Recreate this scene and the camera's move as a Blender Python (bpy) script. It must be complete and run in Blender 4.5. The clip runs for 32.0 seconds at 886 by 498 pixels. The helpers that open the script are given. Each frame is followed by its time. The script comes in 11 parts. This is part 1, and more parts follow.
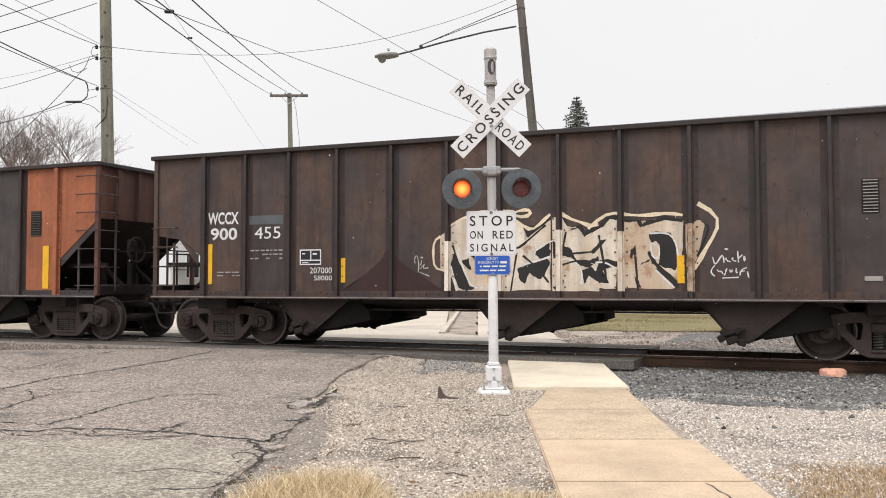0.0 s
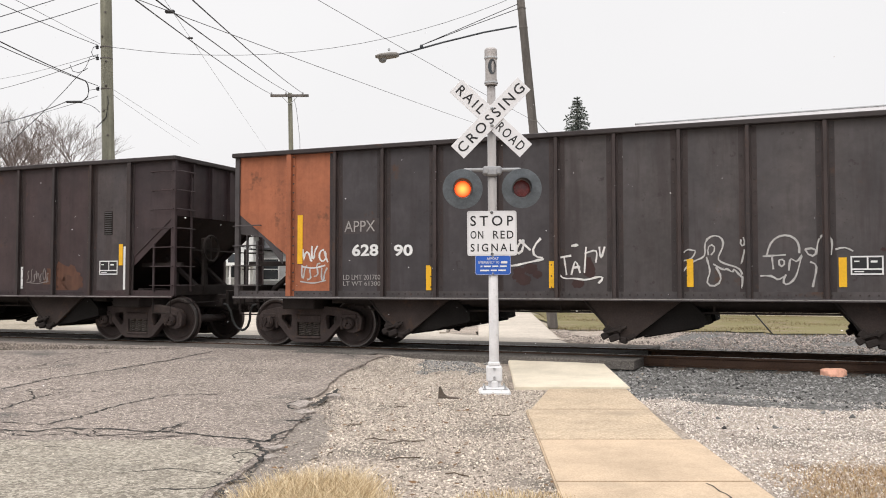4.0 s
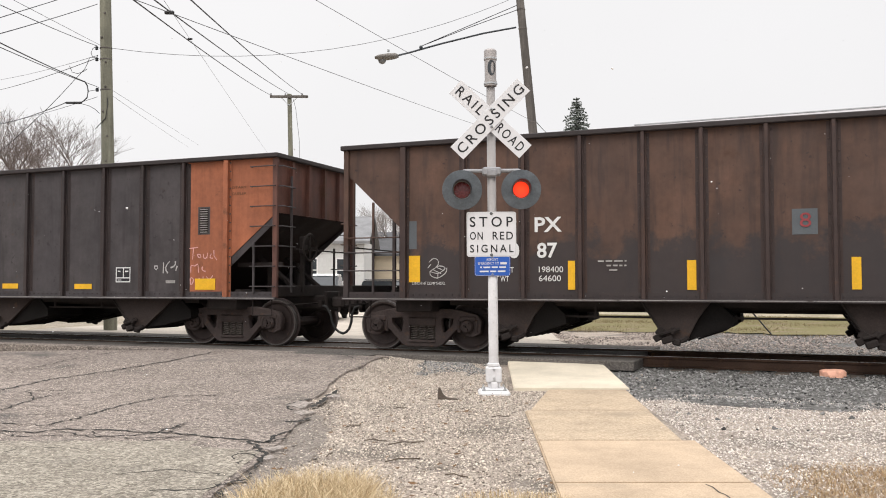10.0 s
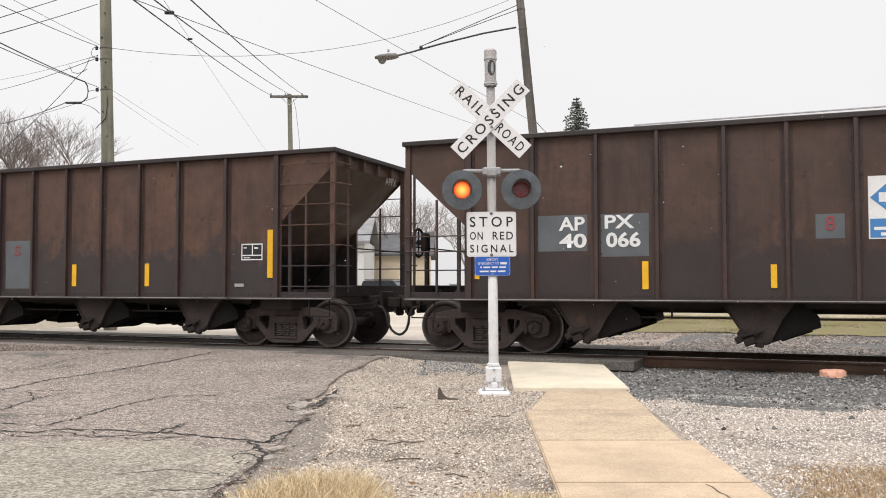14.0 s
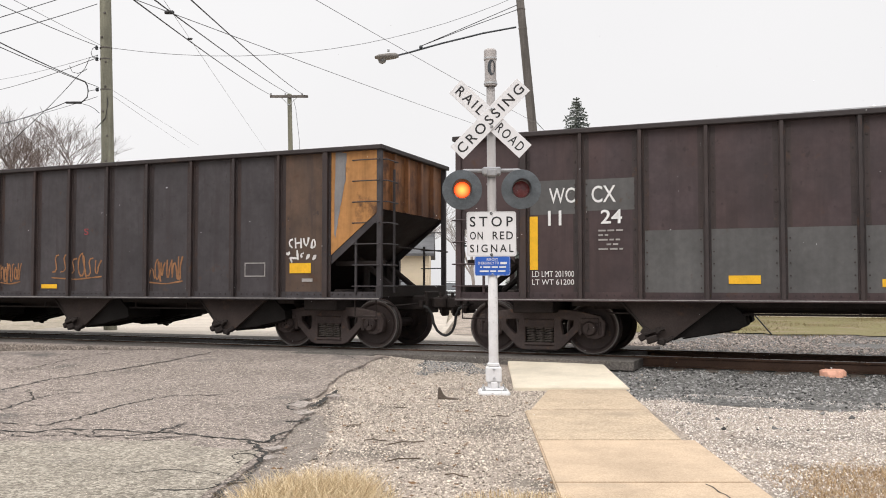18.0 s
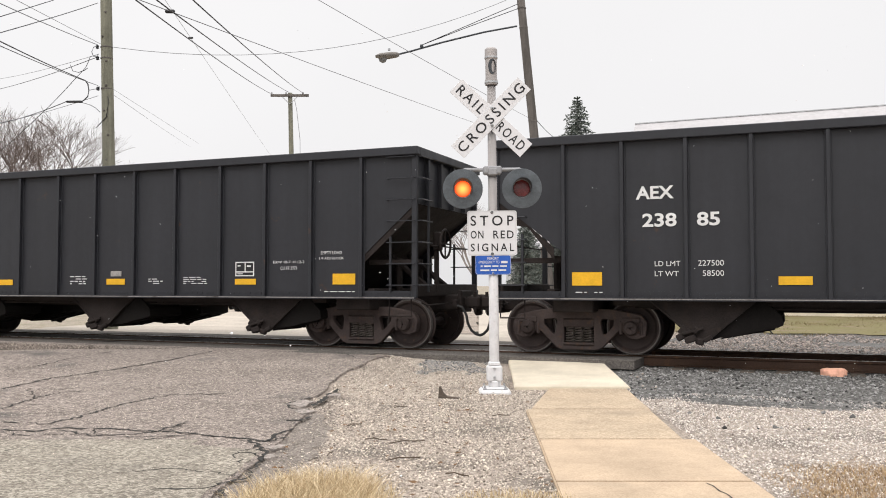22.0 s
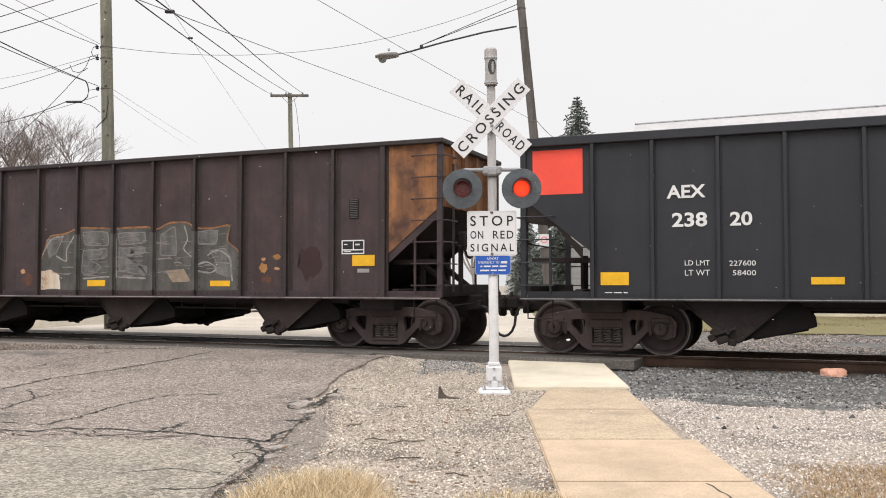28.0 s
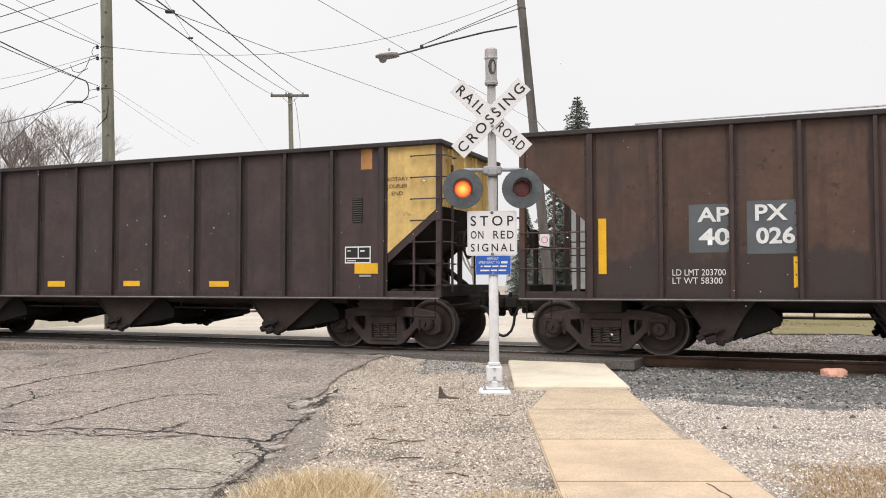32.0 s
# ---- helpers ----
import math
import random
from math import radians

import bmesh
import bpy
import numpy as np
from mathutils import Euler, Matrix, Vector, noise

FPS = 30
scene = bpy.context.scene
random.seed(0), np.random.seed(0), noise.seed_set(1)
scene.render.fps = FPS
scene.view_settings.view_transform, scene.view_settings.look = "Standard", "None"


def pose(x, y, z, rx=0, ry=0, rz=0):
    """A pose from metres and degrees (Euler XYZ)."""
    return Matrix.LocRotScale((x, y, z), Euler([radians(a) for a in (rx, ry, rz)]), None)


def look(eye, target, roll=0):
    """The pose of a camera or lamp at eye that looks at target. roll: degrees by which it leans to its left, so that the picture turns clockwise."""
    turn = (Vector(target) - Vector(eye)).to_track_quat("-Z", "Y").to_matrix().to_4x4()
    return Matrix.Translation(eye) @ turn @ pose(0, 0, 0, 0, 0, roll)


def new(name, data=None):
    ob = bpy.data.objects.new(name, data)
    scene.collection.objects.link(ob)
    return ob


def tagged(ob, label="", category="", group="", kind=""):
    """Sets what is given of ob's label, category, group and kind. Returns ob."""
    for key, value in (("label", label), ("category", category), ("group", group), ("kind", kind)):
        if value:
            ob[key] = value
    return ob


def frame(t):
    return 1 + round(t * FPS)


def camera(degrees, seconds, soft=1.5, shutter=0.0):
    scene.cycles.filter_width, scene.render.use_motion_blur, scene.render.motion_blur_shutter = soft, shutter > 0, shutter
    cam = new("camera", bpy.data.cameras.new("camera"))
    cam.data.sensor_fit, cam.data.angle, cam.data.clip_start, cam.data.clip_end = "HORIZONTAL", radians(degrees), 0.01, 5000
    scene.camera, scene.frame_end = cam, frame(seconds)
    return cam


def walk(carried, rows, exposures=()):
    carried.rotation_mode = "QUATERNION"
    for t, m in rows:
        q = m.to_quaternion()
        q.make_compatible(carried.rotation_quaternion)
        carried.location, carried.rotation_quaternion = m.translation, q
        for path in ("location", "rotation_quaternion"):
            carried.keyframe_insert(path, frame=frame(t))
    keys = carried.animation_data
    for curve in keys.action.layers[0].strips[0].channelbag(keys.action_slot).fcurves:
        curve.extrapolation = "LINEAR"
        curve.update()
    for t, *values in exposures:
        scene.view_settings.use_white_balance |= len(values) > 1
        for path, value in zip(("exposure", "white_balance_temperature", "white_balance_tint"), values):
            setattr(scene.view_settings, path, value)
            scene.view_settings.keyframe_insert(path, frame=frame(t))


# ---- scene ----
cam = camera(53.66, 32.0, soft=1.0)
EYE = (0.0, 0.0, 1.42)
# the camera is propped and sways by a few minutes of arc: seconds, sway left, sway up, in thousandths
SWAY = ((0.0, 0.0, 0.0), (2.5, 0.1, 0.0), (3.5, 0.5, 0.0), (6.0, 0.7, 0.0), (7.0, 0.4, 0.1), (7.5, 0.2, 0.6), (8.2, 0.0, 1.1), (14.5, 0.0, 1.1), (17.4, 0.0, 1.0), (18.2, 0.0, 0.8), (19.0, 0.1, 0.2),
        (20.0, 0.6, 0.0), (22.0, 0.8, -0.2), (23.5, 0.9, -0.9), (25.5, 0.9, -1.0), (27.4, 0.5, -0.5), (28.0, 0.5, 0.0), (28.8, 0.8, -0.4), (29.6, 0.8, 0.0), (32.0, 0.8, 0.0))
walk(cam, [(t, look(EYE, (-0.05 * a, 50.0, 1.42 + 50.0 * 0.04193 + 0.05 * b))) for t, a, b in SWAY])

# ---- light: a bright overcast sky, brighter overhead than at the horizon ----
scene.view_settings.exposure = 0.0
world = bpy.data.worlds.new("overcast_sky")
scene.world = world
world.use_nodes = True
wn, wl = world.node_tree.nodes, world.node_tree.links
sky = wn.new("ShaderNodeTexSky")
sky.sky_type = "NISHITA"
sky.sun_disc = False
sky.sun_elevation, sky.sun_rotation = radians(48), radians(200)
sky.dust_density, sky.ozone_density = 6.0, 0.5
sky_grey = wn.new("ShaderNodeHueSaturation")
sky_grey.inputs["Saturation"].default_value = 0.12
sky_grey.inputs["Value"].default_value = 0.10
wl.new(sky.outputs[0], sky_grey.inputs["Color"])
coord = wn.new("ShaderNodeTexCoord")
sep = wn.new("ShaderNodeSeparateXYZ")
wl.new(coord.outputs["Generated"], sep.inputs[0])
ramp = wn.new("ShaderNodeValToRGB")
for k, (place, v) in enumerate(((0.0, 0.300), (1.0, 0.86), (0.14, 0.331), (0.34, 0.341))):
    stop = ramp.color_ramp.elements[k] if k < 2 else ramp.color_ramp.elements.new(place)
    stop.color = (v, v, v, 1)
wl.new(sep.outputs["Z"], ramp.inputs[0])
tall = wn.new("ShaderNodeMath")
tall.operation = "MULTIPLY"
tall.inputs[1].default_value = 3.02
wl.new(ramp.outputs[0], tall.inputs[0])
cloud = wn.new("ShaderNodeTexNoise")
cloud.inputs["Scale"].default_value, cloud.inputs["Detail"].default_value = 2.5, 4.0
wl.new(coord.outputs["Generated"], cloud.inputs["Vector"])
cl = wn.new("ShaderNodeMapRange")
cl.inputs["To Min"].default_value, cl.inputs["To Max"].default_value = 0.95, 1.05
wl.new(cloud.outputs[0], cl.inputs["Value"])
mul = wn.new("ShaderNodeMath")
mul.operation = "MULTIPLY"
wl.new(tall.outputs[0], mul.inputs[0]), wl.new(cl.outputs[0], mul.inputs[1])
# the deck is a little thinner towards the sun's side
side = wn.new("ShaderNodeMapRange")
side.inputs["From Min"].default_value, side.inputs["From Max"].default_value = -0.6, 0.6
side.inputs["To Min"].default_value, side.inputs["To Max"].default_value = 1.03, 0.985
wl.new(sep.outputs["X"], side.inputs["Value"])
lit_deck = wn.new("ShaderNodeMath")
lit_deck.operation = "MULTIPLY"
wl.new(mul.outputs[0], lit_deck.inputs[0]), wl.new(side.outputs[0], lit_deck.inputs[1])
deck = wn.new("ShaderNodeMix")
deck.data_type = "RGBA"
deck.blend_type = "MULTIPLY"
deck.inputs[0].default_value = 1.0
deck.inputs[6].default_value = (1.0, 0.988, 0.996, 1)
wl.new(lit_deck.outputs[0], deck.inputs[7])
both = wn.new("ShaderNodeMix")
both.data_type = "RGBA"
both.inputs[0].default_value = 0.85
wl.new(sky_grey.outputs[0], both.inputs[6]), wl.new(deck.outputs[2], both.inputs[7])
bg = wn["Background"]
bg.inputs["Strength"].default_value = 1.0
wl.new(both.outputs[2], bg.inputs["Color"])

sun_data = bpy.data.lights.new("sun", "SUN")
sun_data.energy, sun_data.angle, sun_data.color = 1.35, radians(30), (1.0, 0.95, 0.89)
sun = new("sun", sun_data)
sun.matrix_world = look((-14, -30, 46), (0, 0, 0))

# ---- the plan: the track runs across the view, turned by ALPHA ----
ALPHA = radians(22.012)
CA, SA = math.cos(ALPHA), math.sin(ALPHA)
SIDE_Y = 15.41          # where the near sides of the cars cross the line of sight
RAIL_Z = 0.25           # top of rail
CAR_PITCH = 16.185      # coupled length of one car
HALF_W = 1.55           # half the width of a car
BODY = 14.75            # length of a car's body
TRUCKS = (1.36, 13.39)  # truck centres along the body


def at_track(s, n, z=0.0):
    """A place by metres along the track, metres behind the near sides of the cars, and height."""
    return (s * CA + n * SA, SIDE_Y - s * SA + n * CA, z)


def track_sn(x, y):
    return x * CA - (y - SIDE_Y) * SA, x * SA + (y - SIDE_Y) * CA


def travel(t):
    """Metres that the train has rolled to the left by t seconds."""
    return 7.568 * t + 0.00885 * t * t


def smooth(a, b, v):
    v = min(1.0, max(0.0, (v - a) / (b - a)))
    return v * v * (3 - 2 * v)


# ---- materials ----
def material(name, colour, rough=0.7, metal=0.0, vary=0.15, scale=3.0, grain=40.0, bump=0.15, stain=None, stain_amount=0.0, streak=0.0, spec=0.3, mottle=None, mottle_amount=0.8, specks=None, soot=None):
    m = bpy.data.materials.new(name)
    m.use_nodes = True
    n, l = m.node_tree.nodes, m.node_tree.links
    b = n["Principled BSDF"]
    b.inputs["Roughness"].default_value, b.inputs["Metallic"].default_value = rough, metal
    b.inputs["Specular IOR Level"].default_value = spec
    tc, info = n.new("ShaderNodeTexCoord"), n.new("ShaderNodeObjectInfo")
    off = n.new("ShaderNodeVectorMath")
    off.operation = "MULTIPLY_ADD"
    comb = n.new("ShaderNodeCombineXYZ")
    for k in range(3):
        l.new(info.outputs["Random"], comb.inputs[k])
    off.inputs[1].default_value = (37.0, 61.0, 0.0)
    l.new(comb.outputs[0], off.inputs[0]), l.new(tc.outputs["Object"], off.inputs[2])

    def tex(sc, detail, stretch=(1, 1, 1)):
        mp = n.new("ShaderNodeMapping")
        mp.inputs["Scale"].default_value = stretch
        l.new(off.outputs[0], mp.inputs[0])
        t = n.new("ShaderNodeTexNoise")
        t.inputs["Scale"].default_value, t.inputs["Detail"].default_value = sc, detail
        t.inputs["Roughness"].default_value = 0.65
        l.new(mp.outputs[0], t.inputs["Vector"])
        return t.outputs[0]

    def rng(sock, a, b2, lo, hi):
        r = n.new("ShaderNodeMapRange")
        for key, v in (("From Min", a), ("From Max", b2), ("To Min", lo), ("To Max", hi)):
            r.inputs[key].default_value = v
        l.new(sock, r.inputs["Value"])
        return r.outputs[0]

    def blend(fac, ca, cb, mode="MIX"):
        x = n.new("ShaderNodeMix")
        x.data_type, x.blend_type = "RGBA", mode
        for s, v in ((x.inputs[0], fac), (x.inputs[6], ca), (x.inputs[7], cb)):
            if isinstance(v, (float, int)):
                s.default_value = v
            elif isinstance(v, tuple):
                s.default_value = (*v, 1)
            else:
                l.new(v, s)
        return x.outputs[2]

    lo = tuple(max(0.0, c * (1 - vary)) for c in colour)
    hi = tuple(min(1.0, c * (1 + vary)) for c in colour)
    col = blend(rng(tex(scale, 5), 0.3, 0.7, 0, 1), lo, hi)
    g = tex(grain, 3)
    col = blend(1.0, col, rng(g, 0.25, 0.75, 1 - vary * 0.7, 1 + vary * 0.7), "MULTIPLY")
    if streak:
        col = blend(1.0, col, rng(tex(5.0, 4, (1, 1, 0.07)), 0.35, 0.65, 1 - streak, 1 + streak * 0.4), "MULTIPLY")
    if mottle:
        col = blend(rng(tex(0.75, 5, (1, 1, 0.55)), 0.40, 0.60, 0, mottle_amount), col, mottle)
    if specks:
        col = blend(rng(tex(7.0, 5), 0.63, 0.68, 0, 0.75), col, specks)
        col = blend(1.0, col, rng(tex(16.0, 3, (1, 1, 0.05)), 0.3, 0.7, 0.95, 1.04), "MULTIPLY")
        col = blend(1.0, col, rng(tex(1.9, 7), 0.3, 0.7, 0.74, 1.24), "MULTIPLY")
        col = blend(rng(tex(3.4, 4, (1, 1, 0.12)), 0.53, 0.68, 0, 0.6), col, specks)
    if stain:
        col = blend(rng(tex(scale * 1.7 + 0.3, 6), 0.66 - stain_amount, 0.74 - stain_amount * 0.6, 0, 0.85), col, stain)
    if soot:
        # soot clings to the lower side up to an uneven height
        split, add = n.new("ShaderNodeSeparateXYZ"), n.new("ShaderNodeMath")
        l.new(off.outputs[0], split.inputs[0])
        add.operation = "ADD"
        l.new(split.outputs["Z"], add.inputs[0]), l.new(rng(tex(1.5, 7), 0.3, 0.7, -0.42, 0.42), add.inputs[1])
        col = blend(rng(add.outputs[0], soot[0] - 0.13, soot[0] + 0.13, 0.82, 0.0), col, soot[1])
    l.new(col, b.inputs["Base Color"])
    l.new(rng(tex(scale * 2, 4), 0.3, 0.7, max(0.05, rough - 0.12), min(1, rough + 0.12)), b.inputs["Roughness"])
    if bump:
        bp = n.new("ShaderNodeBump")
        bp.inputs["Strength"].default_value, bp.inputs["Distance"].default_value = bump, 0.02
        l.new(g, bp.inputs["Height"]), l.new(bp.outputs[0], b.inputs["Normal"])
    return m


def ground_material(name, lo, mid, hi, cell=45.0, patch=0.5, bump=0.6, dark=(0.05, 0.045, 0.04), dark_amount=0.0):
    """Loose or rough ground: cells of several tones under wide patches."""
    m = bpy.data.materials.new(name)
    m.use_nodes = True
    n, l = m.node_tree.nodes, m.node_tree.links
    b = n["Principled BSDF"]
    b.inputs["Roughness"].default_value, b.inputs["Specular IOR Level"].default_value = 0.95, 0.15
    tc = n.new("ShaderNodeTexCoord")
    vor = n.new("ShaderNodeTexVoronoi")
    vor.inputs["Scale"].default_value = cell
    fine, wide = n.new("ShaderNodeTexNoise"), n.new("ShaderNodeTexNoise")
    fine.inputs["Scale"].default_value, fine.inputs["Detail"].default_value = cell * 1.6, 4
    wide.inputs["Scale"].default_value, wide.inputs["Detail"].default_value = patch, 8
    wide.inputs["Roughness"].default_value = 0.7
    for t in (vor, fine, wide):
        l.new(tc.outputs["Object"], t.inputs["Vector"])
    sepc = n.new("ShaderNodeSeparateColor")
    l.new(vor.outputs["Color"], sepc.inputs[0])
    cr = n.new("ShaderNodeValToRGB")
    cr.color_ramp.elements[0].color, cr.color_ramp.elements[1].color = (*lo, 1), (*hi, 1)
    e = cr.color_ramp.elements.new(0.5)
    e.color = (*mid, 1)
    mixv = n.new("ShaderNodeMath")
    mixv.operation = "MULTIPLY_ADD"
    mixv.inputs[1].default_value = 0.55
    sc = n.new("ShaderNodeMapRange")
    sc.inputs["From Min"].default_value, sc.inputs["From Max"].default_value = 0.3, 0.7
    sc.inputs["To Min"].default_value, sc.inputs["To Max"].default_value = 0.0, 0.45
    l.new(fine.outputs[0], sc.inputs["Value"]), l.new(sepc.outputs[0], mixv.inputs[0]), l.new(sc.outputs[0], mixv.inputs[2])
    l.new(mixv.outputs[0], cr.inputs[0])
    pr = n.new("ShaderNodeMapRange")
    pr.inputs["From Min"].default_value, pr.inputs["From Max"].default_value = 0.3, 0.7
    pr.inputs["To Min"].default_value, pr.inputs["To Max"].default_value = 0.8, 1.18
    l.new(wide.outputs[0], pr.inputs["Value"])
    mm = n.new("ShaderNodeMix")
    mm.data_type, mm.blend_type = "RGBA", "MULTIPLY"
    mm.inputs[0].default_value = 1.0
    l.new(cr.outputs[0], mm.inputs[6]), l.new(pr.outputs[0], mm.inputs[7])
    out = mm.outputs[2]
    if dark_amount:
        dn = n.new("ShaderNodeTexNoise")
        dn.inputs["Scale"].default_value, dn.inputs["Detail"].default_value = 0.9, 9
        l.new(tc.outputs["Object"], dn.inputs["Vector"])
        dr = n.new("ShaderNodeMapRange")
        dr.inputs["From Min"].default_value, dr.inputs["From Max"].default_value = 0.66 - dark_amount, 0.8 - dark_amount
        dr.inputs["To Max"].default_value = 0.8
        l.new(dn.outputs[0], dr.inputs["Value"])
        dm = n.new("ShaderNodeMix")
        dm.data_type = "RGBA"
        dm.inputs[7].default_value = (*dark, 1)
        l.new(dr.outputs[0], dm.inputs[0]), l.new(out, dm.inputs[6])
        out = dm.outputs[2]
    l.new(out, b.inputs["Base Color"])
    bp = n.new("ShaderNodeBump")
    bp.inputs["Strength"].default_value, bp.inputs["Distance"].default_value = bump, 0.02
    l.new(mixv.outputs[0], bp.inputs["Height"]), l.new(bp.outputs[0], b.inputs["Normal"])
    return m


def glass(name, colour=(0.9, 0.95, 1.0), rough=0.02):
    m = bpy.data.materials.new(name)
    m.use_nodes = True
    b = m.node_tree.nodes["Principled BSDF"]
    b.inputs["Base Color"].default_value = (*colour, 1)
    b.inputs["Roughness"].default_value, b.inputs["Transmission Weight"].default_value = rough, 1.0
    return m


GRAVEL = ground_material("pale gravel", (0.15, 0.122, 0.10), (0.33, 0.278, 0.234), (0.58, 0.51, 0.44), cell=48, patch=0.6, dark=(0.13, 0.115, 0.10), dark_amount=0.14)
EARTH = ground_material("dry earth and turf", (0.19, 0.16, 0.12), (0.31, 0.27, 0.215), (0.44, 0.39, 0.32), cell=14, patch=0.3, dark=(0.20, 0.18, 0.11), dark_amount=0.1)
ASPHALT = ground_material("worn asphalt", (0.070, 0.059, 0.053), (0.236, 0.201, 0.178), (0.55, 0.472, 0.415), cell=38, patch=0.7, bump=0.8, dark=(0.10, 0.095, 0.09), dark_amount=0.06)
CONCRETE_NEW = ground_material("pale new concrete", (0.58, 0.515, 0.41), (0.65, 0.58, 0.465), (0.72, 0.645, 0.525), cell=120, patch=0.9, bump=0.12)
CONCRETE_OLD = ground_material("rough worn sidewalk concrete", (0.32, 0.245, 0.17), (0.48, 0.38, 0.275), (0.66, 0.54, 0.41), cell=60, patch=1.1, bump=0.5, dark=(0.30, 0.245, 0.185), dark_amount=0.1)
CONCRETE = ground_material("buff sidewalk concrete", (0.38, 0.285, 0.20), (0.48, 0.37, 0.265), (0.57, 0.45, 0.33), cell=110, patch=1.1, bump=0.15, dark=(0.33, 0.27, 0.2), dark_amount=0.05)
BALLAST_BED = ground_material("dark ballast bed", (0.055, 0.053, 0.05), (0.13, 0.126, 0.12), (0.28, 0.27, 0.26), cell=26, patch=0.8, bump=0.9)
CROSSING = ground_material("dark crossing surface", (0.055, 0.049, 0.045), (0.118, 0.107, 0.098), (0.22, 0.20, 0.183), cell=60, patch=0.8, bump=0.4)
CRACK = material("dark crack filler", (0.035, 0.033, 0.03), 0.95, vary=0.3, grain=90)
RAIL_RUST = material("brown rusty rail steel", (0.075, 0.045, 0.032), 0.75, 0.4, vary=0.3, stain=(0.13, 0.07, 0.04), stain_amount=0.08)
RAIL_TOP = material("worn bright rail head", (0.36, 0.34, 0.32), 0.3, 0.9, vary=0.15)
TIE_WOOD = material("weathered tie timber", (0.09, 0.075, 0.062), 0.9, vary=0.35, grain=25)
POLE_WOOD = material("weathered pole timber", (0.205, 0.2, 0.155), 0.9, vary=0.25, scale=1.2, grain=30, streak=0.35, bump=0.4)
POLE_GREY = material("grey brown pole timber", (0.125, 0.112, 0.103), 0.9, vary=0.25, scale=1.2, grain=30, streak=0.35, bump=0.4)
WIRE = material("black wire", (0.03, 0.03, 0.033), 0.6, vary=0.1, bump=0)
WIRE_PALE = material("pale grey wire", (0.13, 0.13, 0.14), 0.6, vary=0.1, bump=0)
GALV = material("galvanised grey steel", (0.42, 0.43, 0.44), 0.5, 0.6, vary=0.12, scale=8)
SILVER = material("silver painted mast", (0.38, 0.355, 0.345), 0.45, 0.35, vary=0.08, scale=4, stain=(0.38, 0.33, 0.29), stain_amount=0.03)
WHITE_PAINT = material("white base paint", (0.66, 0.655, 0.665), 0.6, vary=0.08, scale=9, stain=(0.35, 0.33, 0.3), stain_amount=0.05)
SIGN_WHITE = material("white reflective sheeting", (0.66, 0.655, 0.67), 0.45, vary=0.03, bump=0.02)
SIGN_BLACK = material("black sign lettering", (0.02, 0.02, 0.022), 0.5, vary=0.1, bump=0)
SIGN_BLUE = material("blue sign sheeting", (0.025, 0.10, 0.42), 0.45, vary=0.06, bump=0.02)
LAMP_BLACK = material("dull black lamp paint", (0.05, 0.056, 0.064), 0.65, vary=0.2, scale=12)
BACKPLATE = material("grey black target plate", (0.085, 0.095, 0.105), 0.6, vary=0.25, scale=7, stain=(0.13, 0.14, 0.15), stain_amount=0.05)
LAMP_GREY = material("cast grey junction box", (0.30, 0.30, 0.31), 0.6, 0.3, vary=0.15, scale=14)


# ---- building helpers ----
CACHE = {}


def mesh_of(bm, name, mat, smooth_it=False):
    me = bpy.data.meshes.new(name)
    if smooth_it:
        for f in bm.faces:
            f.smooth = True
    bm.to_mesh(me)
    bm.free()
    if mat:
        me.materials.append(mat)
    return me


def part(name, bm, mat, parent=None, label="", pos=None, smooth_it=False, key=None):
    """One mesh object under a thing or a part. bm may be a bmesh, a mesh, or (with key) a function that builds it once."""
    if key is not None:
        k = (key, mat.name)
        if k not in CACHE:
            CACHE[k] = mesh_of(bm(), name, mat, smooth_it)
        me = CACHE[k]
    else:
        me = bm if isinstance(bm, bpy.types.Mesh) else mesh_of(bm, name, mat, smooth_it)
    ob = new(name, me)
    if parent:
        ob.parent = parent
    if pos is not None:
        ob.matrix_basis = pos if isinstance(pos, Matrix) else Matrix.Translation(pos)
    if label:
        ob["label"] = label
    return ob


def box(bm, x0, x1, y0, y1, z0, z1, bevel=0.0, m=None):
    r = bmesh.ops.create_cube(bm, size=1.0)
    vs = r["verts"]
    for v in vs:
        v.co = Vector(((x0 + x1) / 2 + v.co.x * (x1 - x0), (y0 + y1) / 2 + v.co.y * (y1 - y0), (z0 + z1) / 2 + v.co.z * (z1 - z0)))
    if bevel:
        es = list({e for v in vs for e in v.link_edges})
        r2 = bmesh.ops.bevel(bm, geom=es, offset=bevel, segments=1, affect="EDGES")
        vs = list({v for f in r2["faces"] for v in f.verts} | {v for v in vs if v.is_valid})
    if m is not None:
        bmesh.ops.transform(bm, matrix=m, verts=vs)
    return bm


def boxes(*dims, bevel=0.0):
    bm = bmesh.new()
    for d in dims:
        box(bm, *d, bevel=bevel)
    return bm


def tube(bm, a, b, r, r2=None, n=8, caps=True):
    """A tapered round bar from a to b."""
    a, b = Vector(a), Vector(b)
    d = b - a
    r2 = r if r2 is None else r2
    q = d.to_track_quat("Z", "Y").to_matrix().to_4x4()
    q.translation = (a + b) / 2
    bmesh.ops.create_cone(bm, cap_ends=caps, segments=n, radius1=r, radius2=r2, depth=d.length, matrix=q)
    return bm


